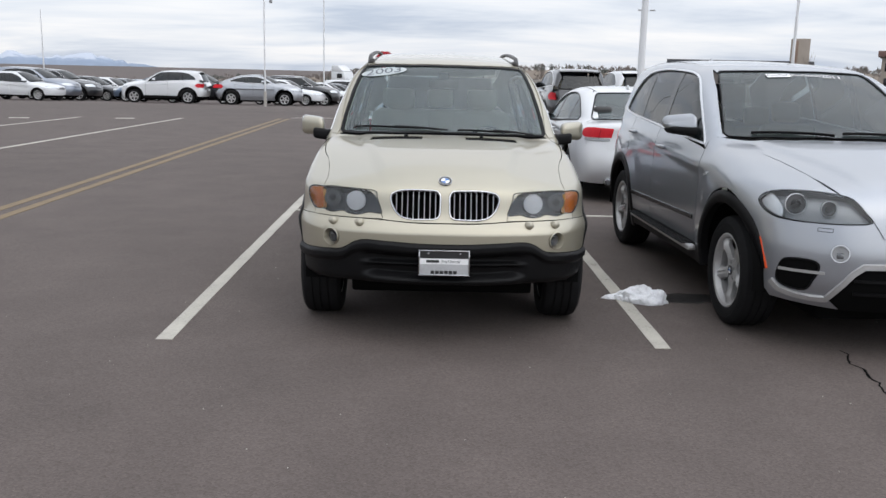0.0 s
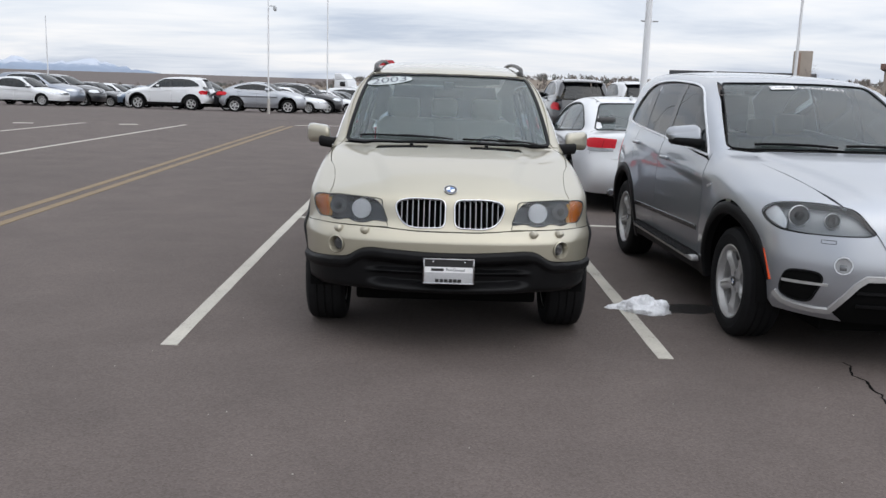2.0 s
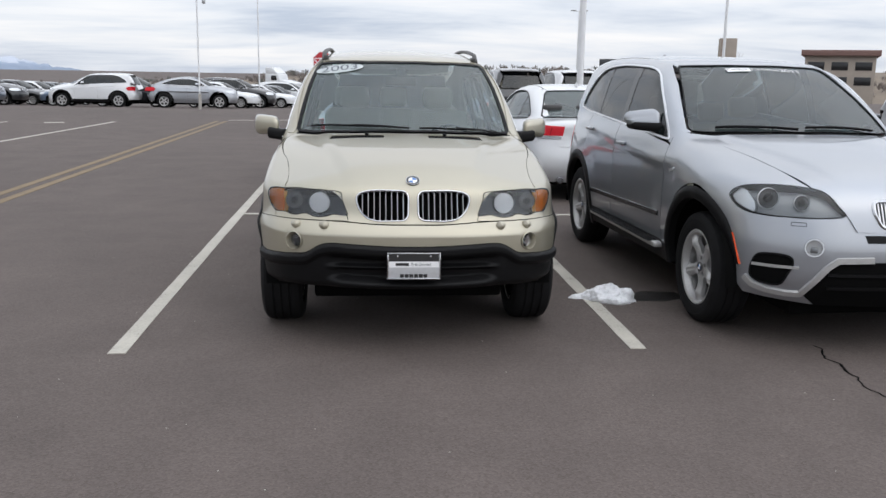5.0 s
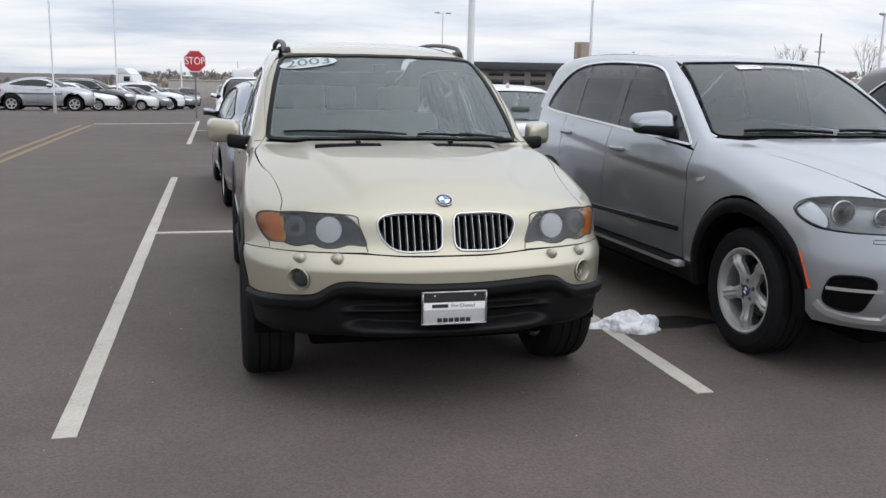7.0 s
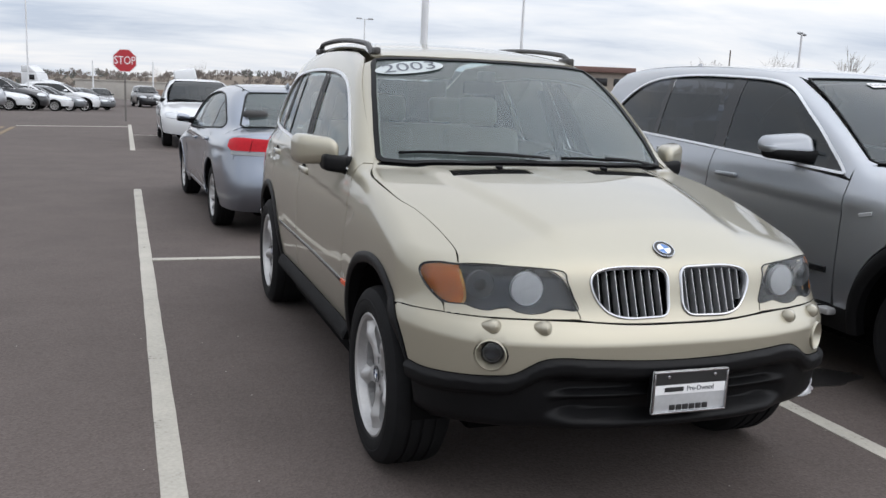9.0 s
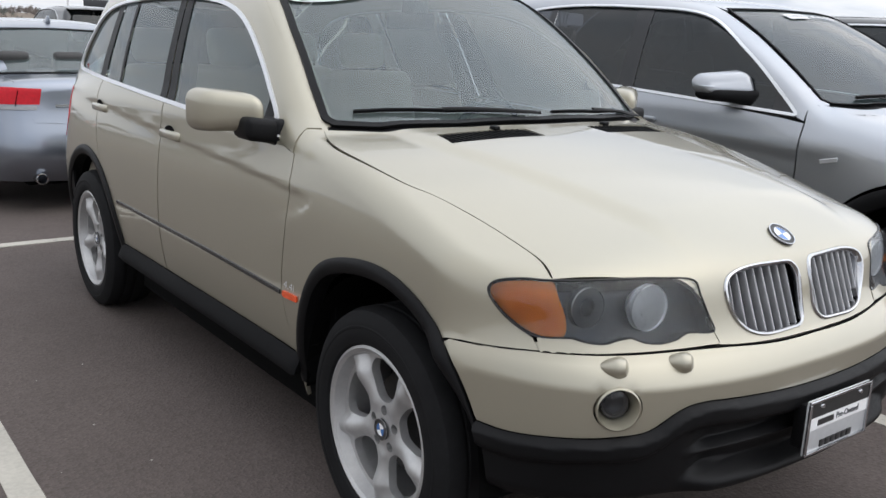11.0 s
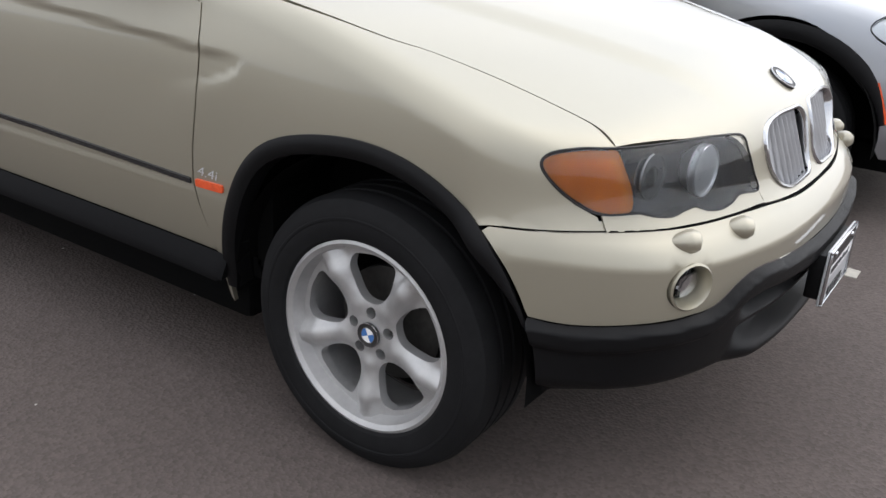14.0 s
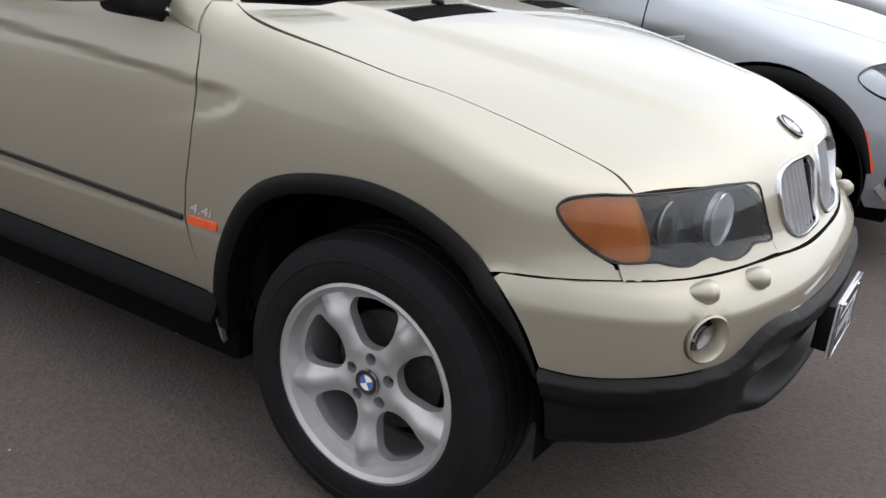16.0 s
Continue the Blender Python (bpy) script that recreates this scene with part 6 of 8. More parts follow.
    quarter = [(d2 + 0.004, belt(d2)), (d2 + 0.004, belt(d2) - 0.08), (d2 - 0.056, belt(d2) - 0.27)] + arc(wb, hz, ro, ra, math.degrees(math.asin(min(0.9, (rt - hz) / ro))), 12) + [(e2 + 0.06, rt), (e2 + 0.02, belt(e2)), (e2 - 0.3, belt(e2 - 0.3) - 0.003)]
    dl = rounded(q["dlo"], 0.04)
    d3, _ = S.lay("side", dl[:, 0], dl[:, 1])
    sc = [p for p in q["screen"] if p[0] > 0.35]
    rs, rr = q["roofside"], q["roofrear"]
    zt = float(S.t["roof"](2.0)) - 0.04
    tail_top = [(rs - 0.01, rr - 0.1, float(S.t["roof"](rr - 0.1)) - 0.03), (rs + 0.04, rr + 0.12, float(S.t["roof"](rr)) - 0.1)]
    (by, bz) = S.c["backlight"][1]
    tail_top += [(rs + 0.12, by - 0.12, bz + 0.14), (0.72 if S is not SEDAN else 0.68, by - 0.05, float(belt(e2)) + 0.01)]
    frame3 = [(0.85, d0 + 0.01, q["edge"][0][2]), (q["edge"][0][0], q["edge"][0][1] + 0.01, q["edge"][0][2])] + [(p[0] + 0.015, p[1], p[2]) for p in sc[1:-2]] + [(rs + 0.01, sc[-2][1] + 0.15, zt), (rs, 2.0, zt)] + tail_top + [(0.86, y, float(belt(y)) + 0.001) for y in np.linspace(e2 - 0.35, d0 + 0.1, 8)] + [(0.89, d0 + 0.01, float(belt(d0)) - 0.005)]
    dlp = np.array([p[:2] for p in q["dlo"]])
    top_i = [i for i in range(len(dlp)) if dlp[i][1] > belt(dlp[i][0]) + 0.012]
    tops = dlp[top_i]
    topf = lambda y: np.interp(y, tops[:, 0], tops[:, 1])
    lowf = lambda y: float(belt(y)) + 0.012

    def pane(a, b):
        ys = np.linspace(max(a, dl[:, 0].min() + 0.012), min(b, dl[:, 0].max() - 0.012), 14)
        return [(y, lowf(y)) for y in ys] + [(y, max(float(topf(y)) - 0.004, lowf(y) + 0.01)) for y in ys[::-1]]
    p1, p2, p3, p4 = q["posts"]
    lipped = q["lip"] if lips is None else lips
    for mr in (False, True):
        kw = dict(mirror=mr)
        panel(S, "shoulder", F("shoulder", wing), P, car, "wing", (), step, **kw)
        fd = panel(S, "side", fdoor, P, car, "front_door", (), step * 0.6, **kw)
        rd = panel(S, "side", rdoor, P, car, "rear_door", (), step * 0.6, **kw)
        panel(S, "side", quarter, P, car, "rear_quarter", (), step, **kw)
        panel(S, "shoulder", F("shoulder", frame3), P, car, "side_frame", [F("shoulder", d3)], step, 0.001, **kw)
        strip(S, "side", dl, [(-0.008, -0.004), (-0.008, 0.006), (0.008, 0.006), (0.008, -0.004)], SATIN if S is not SEDAN else PLASTIC, car, "window_trim", 0.06, 0, True, **kw)
        panel(S, "side", pane(q["mirrorcorner"], p1), glass if S is SEDAN else rearglass, car, "front_side_window", (), 0.1, 0, -0.01, 0, **kw)
        panel(S, "side", pane(p2, p3), rearglass, car, "rear_side_window", (), 0.1, 0, -0.01, 0, **kw)
        panel(S, "side", pane(p4, 9), rearglass, car, "quarter_window", (), 0.1, 0, -0.01, 0, **kw)
        for a, b in ((0, q["mirrorcorner"]), (p1, p2), (p3, p4)):
            panel(S, "side", pane(a, b), PLASTIC_GLOSS, car, "window_post", (), 0.1, 0, -0.007, 0, **kw)
        if lipped:
            lip = [(-0.035, -0.01), (-0.035, 0.004), (-0.015, 0.012), (0.03, 0.012), (0.045, 0.0), (0.045, -0.05)]
            for y in (0, wb):
                p, nn = surface_line(S, "side", arc(y, hz, ro - 0.035, 192 if y else 166, -8, 40), 0.04)
                thin = None if y else 1 - 0.6 * sstep(0.02, 0.3, 0.32 - np.arange(len(p)) * 0.04)
                tube("wheel_lip", p, lip, PLASTIC, car, normals=nn, mirror=mr, taper=thin)
        panel(S, "side", [(ro - 0.02, sill - 0.004), (ro - 0.02, 0.3), (wb - ro + 0.02, 0.3), (wb - ro + 0.02, sill - 0.004)], PLASTIC if lipped else P, car, "sill", (), 0.06, 0, 0.006, 0.03, **kw)
        for c in (0, wb):
            well(car, c, hz, ri + 0.015, 0.5, mr, S.t["width"](c) - 0.01)
        for hy, hzz in q["handles"]:
            p, _ = S.lay("side", [hy], [hzz])
            x = p[0][0]
            bm = bmesh.new()
            block(bm, x - 0.005, x + 0.03, hy - 0.1, hy + 0.1, hzz - 0.015, hzz + 0.017, 0.013, 2)
            for v in bm.verts:
                v.co.x *= -1 if mr else 1
            part("handle", bm, P, fd if hy < d1 else rd)
    # front bumper
    aa = np.linspace(0, 64, 22)
    arcw = [tuple(o) for o in F("wrap", [(0.935, y, z) for y, z in arc(0, hz, ro, 180 - a0, 180, 8)])]
    lw = F("wrap", lamp)
    t0, t1 = lw[:, 0].min(), lw[:, 0].max()

    def rim_z(t):
        """Upper edge of the bumper: along the foot of the lamps, under the bonnet between them."""
        if t < t0 or t > t1:
            return sm + (0.004 if t > t1 else 0.0)
        near = lw[np.abs(lw[:, 0] - t) < 2.5]
        return max(sm, float(near[:, 1].min()) - 0.004) if len(near) else sm
    tops = np.linspace(0, arcw[0][0] - 0.5, 40)
    zs = np.array([rim_z(t) for t in tops])
    zs = np.convolve(np.pad(zs, 1, mode="edge"), [0.25, 0.5, 0.25], "valid")
    zs[-1] = arcw[0][1]
    right = list(zip(tops, zs)) + arcw + [(arcw[-1][0] - 2, 0.33), (30, 0.3), (0, 0.29)]
    panel(S, "wrap", mirrored(np.array(right)), P, car, "front_bumper", (), step * 0.8, 0.002)
    # lamps
    lf = F("wrap", lamp)
    if fine and S is not SEDAN:
        gw_holes = [F("wrap", S.lay("front", o[:, 0], o[:, 1])[0]) for o in gl]
        panel(S, "wrap", [(-42, 0.72), (42, 0.72), (42, 0.99), (-42, 0.99)], P, car, "nose_frame", [lf, lf * (-1, 1)] + gw_holes, 0.03, 0, -0.009, 0)
    for sg in (1, -1):
        m = np.array((sg, 1))
        hl = empty("headlamp", None, car)
        if fine:
            panel(S, "wrap", lf * m, LENS, hl, "lens", (), 0.04, 0.002, 0.001, 0)
            panel(S, "wrap", lf * m, LAMP_SILVER, hl, "housing", (), 0.04, 0.001, -0.05, -0.052)
            if S is not SEDAN:
                end = smooth(F("wrap", [(0.88, -0.365, 0.912), (0.86, -0.38, 0.948), (0.815, -0.41, 0.972), (0.8, -0.51, 0.9), (0.815, -0.54, 0.842), (0.83, -0.51, 0.842), (0.868, -0.42, 0.872)]), 3)
                panel(S, "wrap", end * m, REFLECTOR, hl, "corner_reflector", (), 0.03, 0, -0.022, 0.02)
            strip(S, "wrap", lf * m, ring(0.003, 0.003, 6), PLASTIC_GLOSS, hl, "seal", 0.8, 0.0, True)
            for x, z, r in q["beams"]:
                p, _ = S.lay("front", [sg * x], [z])
                base = Matrix.Translation(p[0] + np.array((0, 0.025, 0))) @ Vector((sg * 0.15, -1, 0.02)).to_track_quat("Z", "Y").to_matrix().to_4x4()
                bm = bmesh.new()
                lathe(bm, [(r, 0.004), (r * 0.95, 0.009), (r * 0.85, 0), (r * 0.6, -0.02), (0, -0.03), (0, -0.035), (r, -0.01)], 28, "z")
                part("bowl", bm, LAMP_GREY, hl).matrix_basis = base
                bm = bmesh.new()
                lathe(bm, [(0, 0.012), (r * 0.35, 0.01), (r * 0.6, -0.002), (r * 0.62, -0.02), (0, -0.02)], 24, "z")
                part("projector_lens", bm, PLASTIC_GLOSS, hl).matrix_basis = base
                bm = bmesh.new()
                lathe(bm, [(r * 0.93, 0.004), (r * 0.95, 0.011), (r * 1.0, 0.011), (r * 1.02, 0.002)], 32, "z", closed=True)
                part("light_ring", bm, SATIN, hl).matrix_basis = base
        else:
            panel(S, "wrap", lf * m, CLEAR_LENS, hl, "lens", (), 0.08, 0.002, 0.001, 0.01)
        panel(S, "wrapback", np.array(q["tails"], float) * m, RED_LENS, car, "tail_lamp", (), 0.05, 0.001, 0.004)
    # screen, roof, tail
    s2 = F("hood", q["screen"])
    sl = mirrored(s2)
    panel(S, "hood", sl, glass, car, "windscreen", (), 0.09, 0, -0.004, 0)
    strip(S, "hood", sl, [(-0.004, -0.008), (-0.004, 0.003), (0.004, 0.003), (0.004, -0.008)], PLASTIC, car, "windscreen_seal", 0.06, 0.001, True)
    cowl = F("hood", q["hoodrear"] + [(q["screen"][3][0] + 0.03, q["screen"][3][1] - 0.02, q["screen"][3][2] - 0.01)] + q["screen"][3::-1])
    n = len(q["hoodrear"]) + 1
    panel(S, "hood", np.concatenate([cowl, cowl[-2:n - 1:-1] * (-1, 1), cowl[n - 1:0:-1] * (-1, 1)]), PLASTIC, car, "cowl", (), 0.06, 0, -0.012, 0)
    for x0, x1 in ((-0.6, -0.05), (0.02, 0.58)):
        yy = float(np.interp(abs(x0), [0, 0.6], [q["screen"][0][1], q["screen"][2][1]])) + 0.05
        y1 = float(np.interp(abs(x1), [0, 0.6], [q["screen"][0][1], q["screen"][2][1]])) + 0.02
        strip(S, "hood", F("hood", [(x0, yy, q["screen"][0][2] + 0.025), (x1, y1, q["screen"][0][2] + 0.01)]), [(-0.007, 0), (-0.005, 0.016), (0.005, 0.016), (0.007, 0)], PLASTIC, car, "wiper", 0.06, 0.004)
    ys = sc[-1][1]
    roof3 = [(p[0], p[1] + 0.02, p[2]) for p in reversed(q["screen"]) if p[2] > q["screen"][-1][2] - 0.06][:4]
    r2 = np.array([(x, y) for x, y, z in roof3] + [(rs + 0.008, sc[-2][1] + 0.15), (rs - 0.002, 2.0), (rs - 0.012, rr - 0.1), (rs - 0.06, rr + 0.02), (0, rr + 0.05)])
    panel(S, "top", mirrored(r2), P, car, "roof", (), step * 1.5, 0.001)
    panel(S, "top", mirrored(r2) * (0.96, 1), DASH_TAN, car, "headliner", (), 0.15, 0.05, -0.035, 0)
    gw, g0, g1 = q["gate"]
    if S is SEDAN:
        lid = F("deck", [(0, 3.3, 1.03), (0.6, 3.2, 1.03), (0.62, 3.5, 1.0), (0.6, 3.66, 0.96), (0.52, 3.7, 0.72), (0, 3.78, 0.68)])
        panel(S, "deck", mirrored(lid), P, car, "boot_lid", (), step, 0.003)
        bw = F("deck", [(0, 2.56, 1.43), (0.46, 2.54, 1.4), (0.5, 2.6, 1.36), (0.63, 3.06, 1.08), (0.6, 3.12, 1.05), (0, 3.2, 1.045)])
        panel(S, "deck", mirrored(bw), rearglass, car, "rear_window", (), 0.08, 0, -0.004, 0)
        big = F("deck", [(0, 2.47, 1.47), (0.48, 2.42, 1.43), (0.58, 2.5, 1.38), (0.68, 2.8, 1.22), (0.76, 3.12, 1.05), (0.72, 3.3, 1.04), (0, 3.32, 1.04)])
        panel(S, "deck", mirrored(big), P, car, "rear_pillar", [mirrored(bw) * (0.985, 1)], step, 0, -0.008, 0)
        strip(S, "deck", mirrored(bw), [(-0.01, -0.006), (-0.01, 0.003), (0.01, 0.003), (0.01, -0.006)], PLASTIC, car, "rear_window_seal", 0.06, 0, True)
        strip(S, "rear", [(-0.36, 0.845), (0.36, 0.845)], [(-0.012, -0.003), (-0.01, 0.01), (0.01, 0.01), (0.012, -0.003)], CHROME, car, "boot_trim", 0.06)
        for sg in (1, -1):
            strip(S, "wrapback", [(sg * 36, 0.84), (sg * 35, 0.958)], ring(0.003, 0.004, 6), CAVITY, car, "lamp_seam", 0.8, 0.004)
            strip(S, "wrapback", [(sg * 28, 0.83), (sg * 47, 0.832)], [(-0.018, -0.004), (-0.016, 0.003), (0.016, 0.003), (0.018, -0.004)], LAMP_SILVER, car, "reversing_lamp", 1.0, 0.002)
            bm = bmesh.new()
            lathe(bm, [(0.045, -0.12), (0.045, 0.03), (0.038, 0.032), (0.036, -0.1)], 20, "y", at=(sg * 0.5, 3.7, 0.285), closed=True)
            part("exhaust", bm, CHROME, car)
            strip(S, "side", arc(0.0, hz, ro + 0.004, 172, 0, 24), ring(0.008, 0.006, 6), P, car, "arch_lip", 0.05, 0, mirror=sg < 0)
    else:
        panel(S, "rear", [(gw, g0), (gw + 0.03, g1), (-gw - 0.03, g1), (-gw, g0)], P, car, "tailgate", (), step * 1.5)
        w = q["rearglass"]
        panel(S, "rear", [w[0], w[1], (-w[1][0], w[1][1]), (-w[0][0], w[0][1])], rearglass, car, "rear_window", (), 0.1, 0, -0.004, 0)
    if S is SEDAN:
        sk = F("deck", [(0, 2.75, 1.3), (0.7, 2.75, 1.1), (0.78, 3.1, 1.03), (0.76, 3.45, 1.0), (0.7, 3.6, 0.95), (0.66, 3.68, 0.66), (0, 3.75, 0.62)])
        panel(S, "deck", mirrored(sk), P, car, "boot_frame", (), step, 0, -0.007, 0, form=S.body)
        panel(S, "wrapback", [(-62, 0.63), (62, 0.63), (62, 1.0), (-62, 1.0)], P, car, "rear_frame", (), step, 0, -0.006, 0, form=S.body)
    else:
        panel(S, "wrapback", [(-66, 0.7), (66, 0.7), (66, 1.22), (-66, 1.22)], P, car, "rear_frame", (), step, 0, -0.007, 0, form=S.body)
    arcb = [tuple(o) for o in F("wrapback", [(0.93, y, z) for y, z in arc(wb, hz, ro, math.degrees(math.asin(min(0.9, (rt - hz) / ro))), -2, 8)])]
    rb = [(0, rt - 0.1 if S is SEDAN else rt), (30, rt - 0.1 if S is SEDAN else rt), (33, rt), (arcb[0][0] - 1, rt)] + arcb + [(arcb[-1][0] - 3, rl + 0.02), (0, rl)]
    panel(S, "wrapback", mirrored(np.array(rb)), P, car, "rear_bumper", (), step, 0.002)
    # roof aerial
    if fine:
        ay = 3.25 if S is not SEDAN else 2.36
        p, _ = S.lay("top", [0.0], [ay])
        bm = bmesh.new()
        block(bm, -0.02, 0.02, -0.07, 0.06, -0.01, 0.055, 0.012, 3)
        for v in bm.verts:
            if v.co.z > 0.02:
                v.co.y = 0.055 + (v.co.y - 0.055) * 0.35
                v.co.x *= 0.45
        part("roof_aerial", bm, P, car).matrix_basis = Matrix.Translation(p[0])
    # mirrors
    if "mirror" not in q:
        for sg in (1, -1):
            mi = empty("door_mirror", None, car, "door mirror with a black underside")
            for nm, mat, x0, x1, z0, z1, bev in (("lower_shell", PLASTIC, 0.815, 1.05, 1.205, 1.285, 0.03), ("upper_shell", P, 0.85, 1.07, 1.255, 1.392, 0.04)):
                bm = bmesh.new()
                block(bm, x0, x1, 0, 0.13, z0, z1, bev, 4)
                for v in bm.verts:
                    k = (v.co.x - 0.85) / 0.21
                    c = v.co.y / 0.13
                    if mat is P:
                        v.co.y += 0.4 * (v.co.z - 1.255) * (1 - c)
                    if v.co.z > 1.3:
                        v.co.z -= 0.035 * k * k + 0.02 * (1 - c)
                    elif mat is PLASTIC and v.co.z < 1.24:
                        v.co.z += 0.02 * max(k, 0)
                    v.co.x -= 0.02 * (1 - c) * max(k, 0)
                    v.co.y += 0.955 + 0.17 * k if k > 0 else 0.955 + 0.3 * k
                    v.co.x *= sg
                part(nm, bm, mat, mi)
            bm = bmesh.new()
            block(bm, 0.775, 0.86, 0.84, 1.02, 1.185, 1.25, 0.02, 2)
            for v in bm.verts:
                v.co.x *= sg
            part("foot", bm, PLASTIC, mi)
    else:
        x0, x1, y0, y1, z0, z1 = q["mirror"]
        for sg in (1, -1):
            mi = empty("door_mirror", None, car)
            zc = z0 + (z1 - z0) * 0.25
            for lo, hi, mat, nm in ((z0, zc + 0.03, PLASTIC, "lower_shell"), (zc, z1, P, "upper_shell")):
                bm = bmesh.new()
                block(bm, x0 - (0.05 if mat is PLASTIC else 0), x1, y0, y1, lo, hi, 0.045 if hi > zc + 0.05 else 0.034, 4)
                for v in bm.verts:
                    k = (v.co.x - x0) / (x1 - x0)
                    c = (v.co.y - y0) / (y1 - y0)
                    v.co.y += 0.04 * k * k
                    v.co.z += (-0.03 * (1 - k) - 0.02 * (1 - c)) * (1 if v.co.z > zc else -0.6)
                    v.co.x *= sg
                part(nm, bm, mat, mi)
            bm = bmesh.new()
            block(bm, x0 - 0.1, x0 - 0.02, y0 - 0.03, y1 - 0.03, z0 - 0.02, z0 + 0.05, 0.02, 2)
            for v in bm.verts:
                v.co.x *= sg
            part("foot", bm, PLASTIC, mi)
    # cabin
    a, b, z = q["seats"]
    for x in (-0.37, 0.37):
        seat(car, x, a, 0.5, DASH if S is SEDAN else BEIGE, "front_seat", 0.6, z)
    seat(car, 0, b, 1.25, DASH if S is SEDAN else BEIGE, "rear_seat", 0.52, z)
    ya, yb, zz = q["dash"]
    bm = bmesh.new()
    block(bm, -0.7, 0.7, ya, yb, zz - 0.25, zz, 0.06, 3)
    part("dashboard", bm, DASH, car)
    bm = bmesh.new()
    block(bm, -0.78, 0.78, 0.45, wb + 0.6, 0.34, 0.4)
    block(bm, -0.78, 0.78, 0.4, 0.46, 0.38, zz)
    block(bm, -0.55, 0.55, -0.6, wb + 0.75, 0.2, 0.34, 0.02)
    block(bm, -0.74, 0.74, 0.5, wb - 0.5, 0.21, 0.34, 0.02)
    block(bm, -0.5, 0.5, -0.55, 0.42, 0.4, 0.62, 0.02)
    part("underbody", bm, CAVITY, car)
    for sg in (1, -1):
        bm = bmesh.new()
        block(bm, sg * 0.77 - 0.02, sg * 0.77 + 0.02, 0.62, wb + 0.3, 0.4, float(belt(1.5)) - 0.06, 0.02)
        part("door_lining", bm, DASH, car)
    R = q["radius"]
    for y in (0, wb):
        for sg in (1, -1):
            wheel(car, Matrix.Translation((sg * q["track"], y, R)) @ Matrix.Rotation(0 if sg > 0 else math.pi, 4, "Z"), q["style"], R, 0.25 if S is not SEDAN else 0.215, q["rim"], 270, fine)
        bm = bmesh.new()
        lathe(bm, [(0.05, -0.7), (0.05, 0.7)], 8, "x", at=(0, y, R))
        part("axle", bm, CAVITY, car)
    return car


def silver_details(car):
    """What sets the near silver car apart: running boards, lower grilles, fog lamps, side markers, writing on the glass."""
    S = SILVER_SUV
    F = lambda proj, pts: S.flat(proj, pts)
    for mr in (False, True):
        sg = -1 if mr else 1
        bd = empty("running_board", None, car, "ribbed silver running board")
        bm = bmesh.new()
        block(bm, 0.86, 1.03, 0.62, 2.32, 0.385, 0.425, 0.015, 2)
        for v in bm.verts:
            k = abs((v.co.y - 1.47) / 0.85)
            v.co.x -= 0.05 * k**6 * (1 if v.co.x > 0.95 else 0)
            v.co.x *= sg
        part("board", bm, ALLOY, bd)
        for k in range(40):
            y = 0.7 + 0.04 * k
            bm = bmesh.new()
            block(bm, 0.925, 1.012, y, y + 0.018, 0.422, 0.431, 0.003, 1)
            for v in bm.verts:
                v.co.x *= sg
            part("rib", bm, PLASTIC, bd)
        strip(S, "side", [(0.72, 0.628), (1.4, 0.612), (2.4, 0.592)], [(-0.02, -0.004), (-0.016, 0.01), (0.016, 0.01), (0.02, -0.004)], PLASTIC_GLOSS, car, "rub_strip", 0.05, 0, mirror=mr)
        strip(S, "side", [(0.44, 0.99), (0.53, 0.97)], [(-0.012, -0.002), (-0.008, 0.008), (0.01, 0.006)], SATIN, car, "wing_badge", 0.03, 0, mirror=mr)
        m = np.array((sg, 1))
        panel(S, "wrap", np.array(F("wrap", [(0.888, -0.45, 0.69), (0.904, -0.42, 0.688), (0.89, -0.45, 0.6), (0.874, -0.495, 0.5), (0.86, -0.525, 0.505)])) * m, AMBER_RED, car, "side_marker", (), 0.03, 0, 0.004, 0.006)
        inlet = F("wrap", [(0.8, -0.6, 0.575), (0.745, -0.66, 0.6), (0.655, -0.73, 0.595), (0.63, -0.745, 0.555), (0.655, -0.73, 0.48), (0.69, -0.7, 0.415), (0.78, -0.62, 0.42), (0.818, -0.575, 0.465)])
        il = smooth(inlet, 4) * m
        panel(S, "wrap", il, CAVITY, car, "side_inlet", (), 0.04, 0, 0.003, 0.004)
        strip(S, "wrap", il, ring(0.006, 0.008, 6), PLASTIC, car, "inlet_rim", 0.8, 0.002, True)
        strip(S, "wrap", np.array(F("wrap", [(0.815, -0.59, 0.525), (0.6, -0.76, 0.53)])) * m, [(-0.008, 0), (-0.008, 0.012), (0.008, 0.012), (0.008, 0)], ALLOY, car, "inlet_bar", 0.8)
        strip(S, "wrap", np.array(F("wrap", [(0.845, -0.55, 0.44), (0.81, -0.59, 0.395), (0.74, -0.65, 0.375), (0.65, -0.71, 0.366), (0.575, -0.75, 0.37), (0.5, -0.79, 0.47), (0.45, -0.81, 0.54), (0.4, -0.83, 0.585), (0.2, -0.86, 0.592)])) * m, [(-0.02, -0.002), (-0.016, 0.016), (0.016, 0.016), (0.02, -0.002)], ALLOY, car, "skid_trim", 0.6, 0.002)
        p, _ = S.lay("front", [sg * 0.534], [0.655])
        n = Vector(S.normal(p)[0])
        base = Matrix.Translation(p[0]) @ n.to_track_quat("Z", "Y").to_matrix().to_4x4()
        fl = empty("fog_lamp", None, car)
        bm = bmesh.new()
        lathe(bm, [(0.056, 0.0), (0.054, 0.008), (0.046, 0.008), (0.042, -0.002), (0.042, -0.01), (0.056, -0.01)], 32, "z", closed=True)
        part("bezel", bm, CHROME, fl).matrix_basis = base
        bm = bmesh.new()
        lathe(bm, [(0, 0.001), (0.03, 0.002), (0.043, 0.003), (0.043, -0.006), (0, -0.006)], 28, "z")
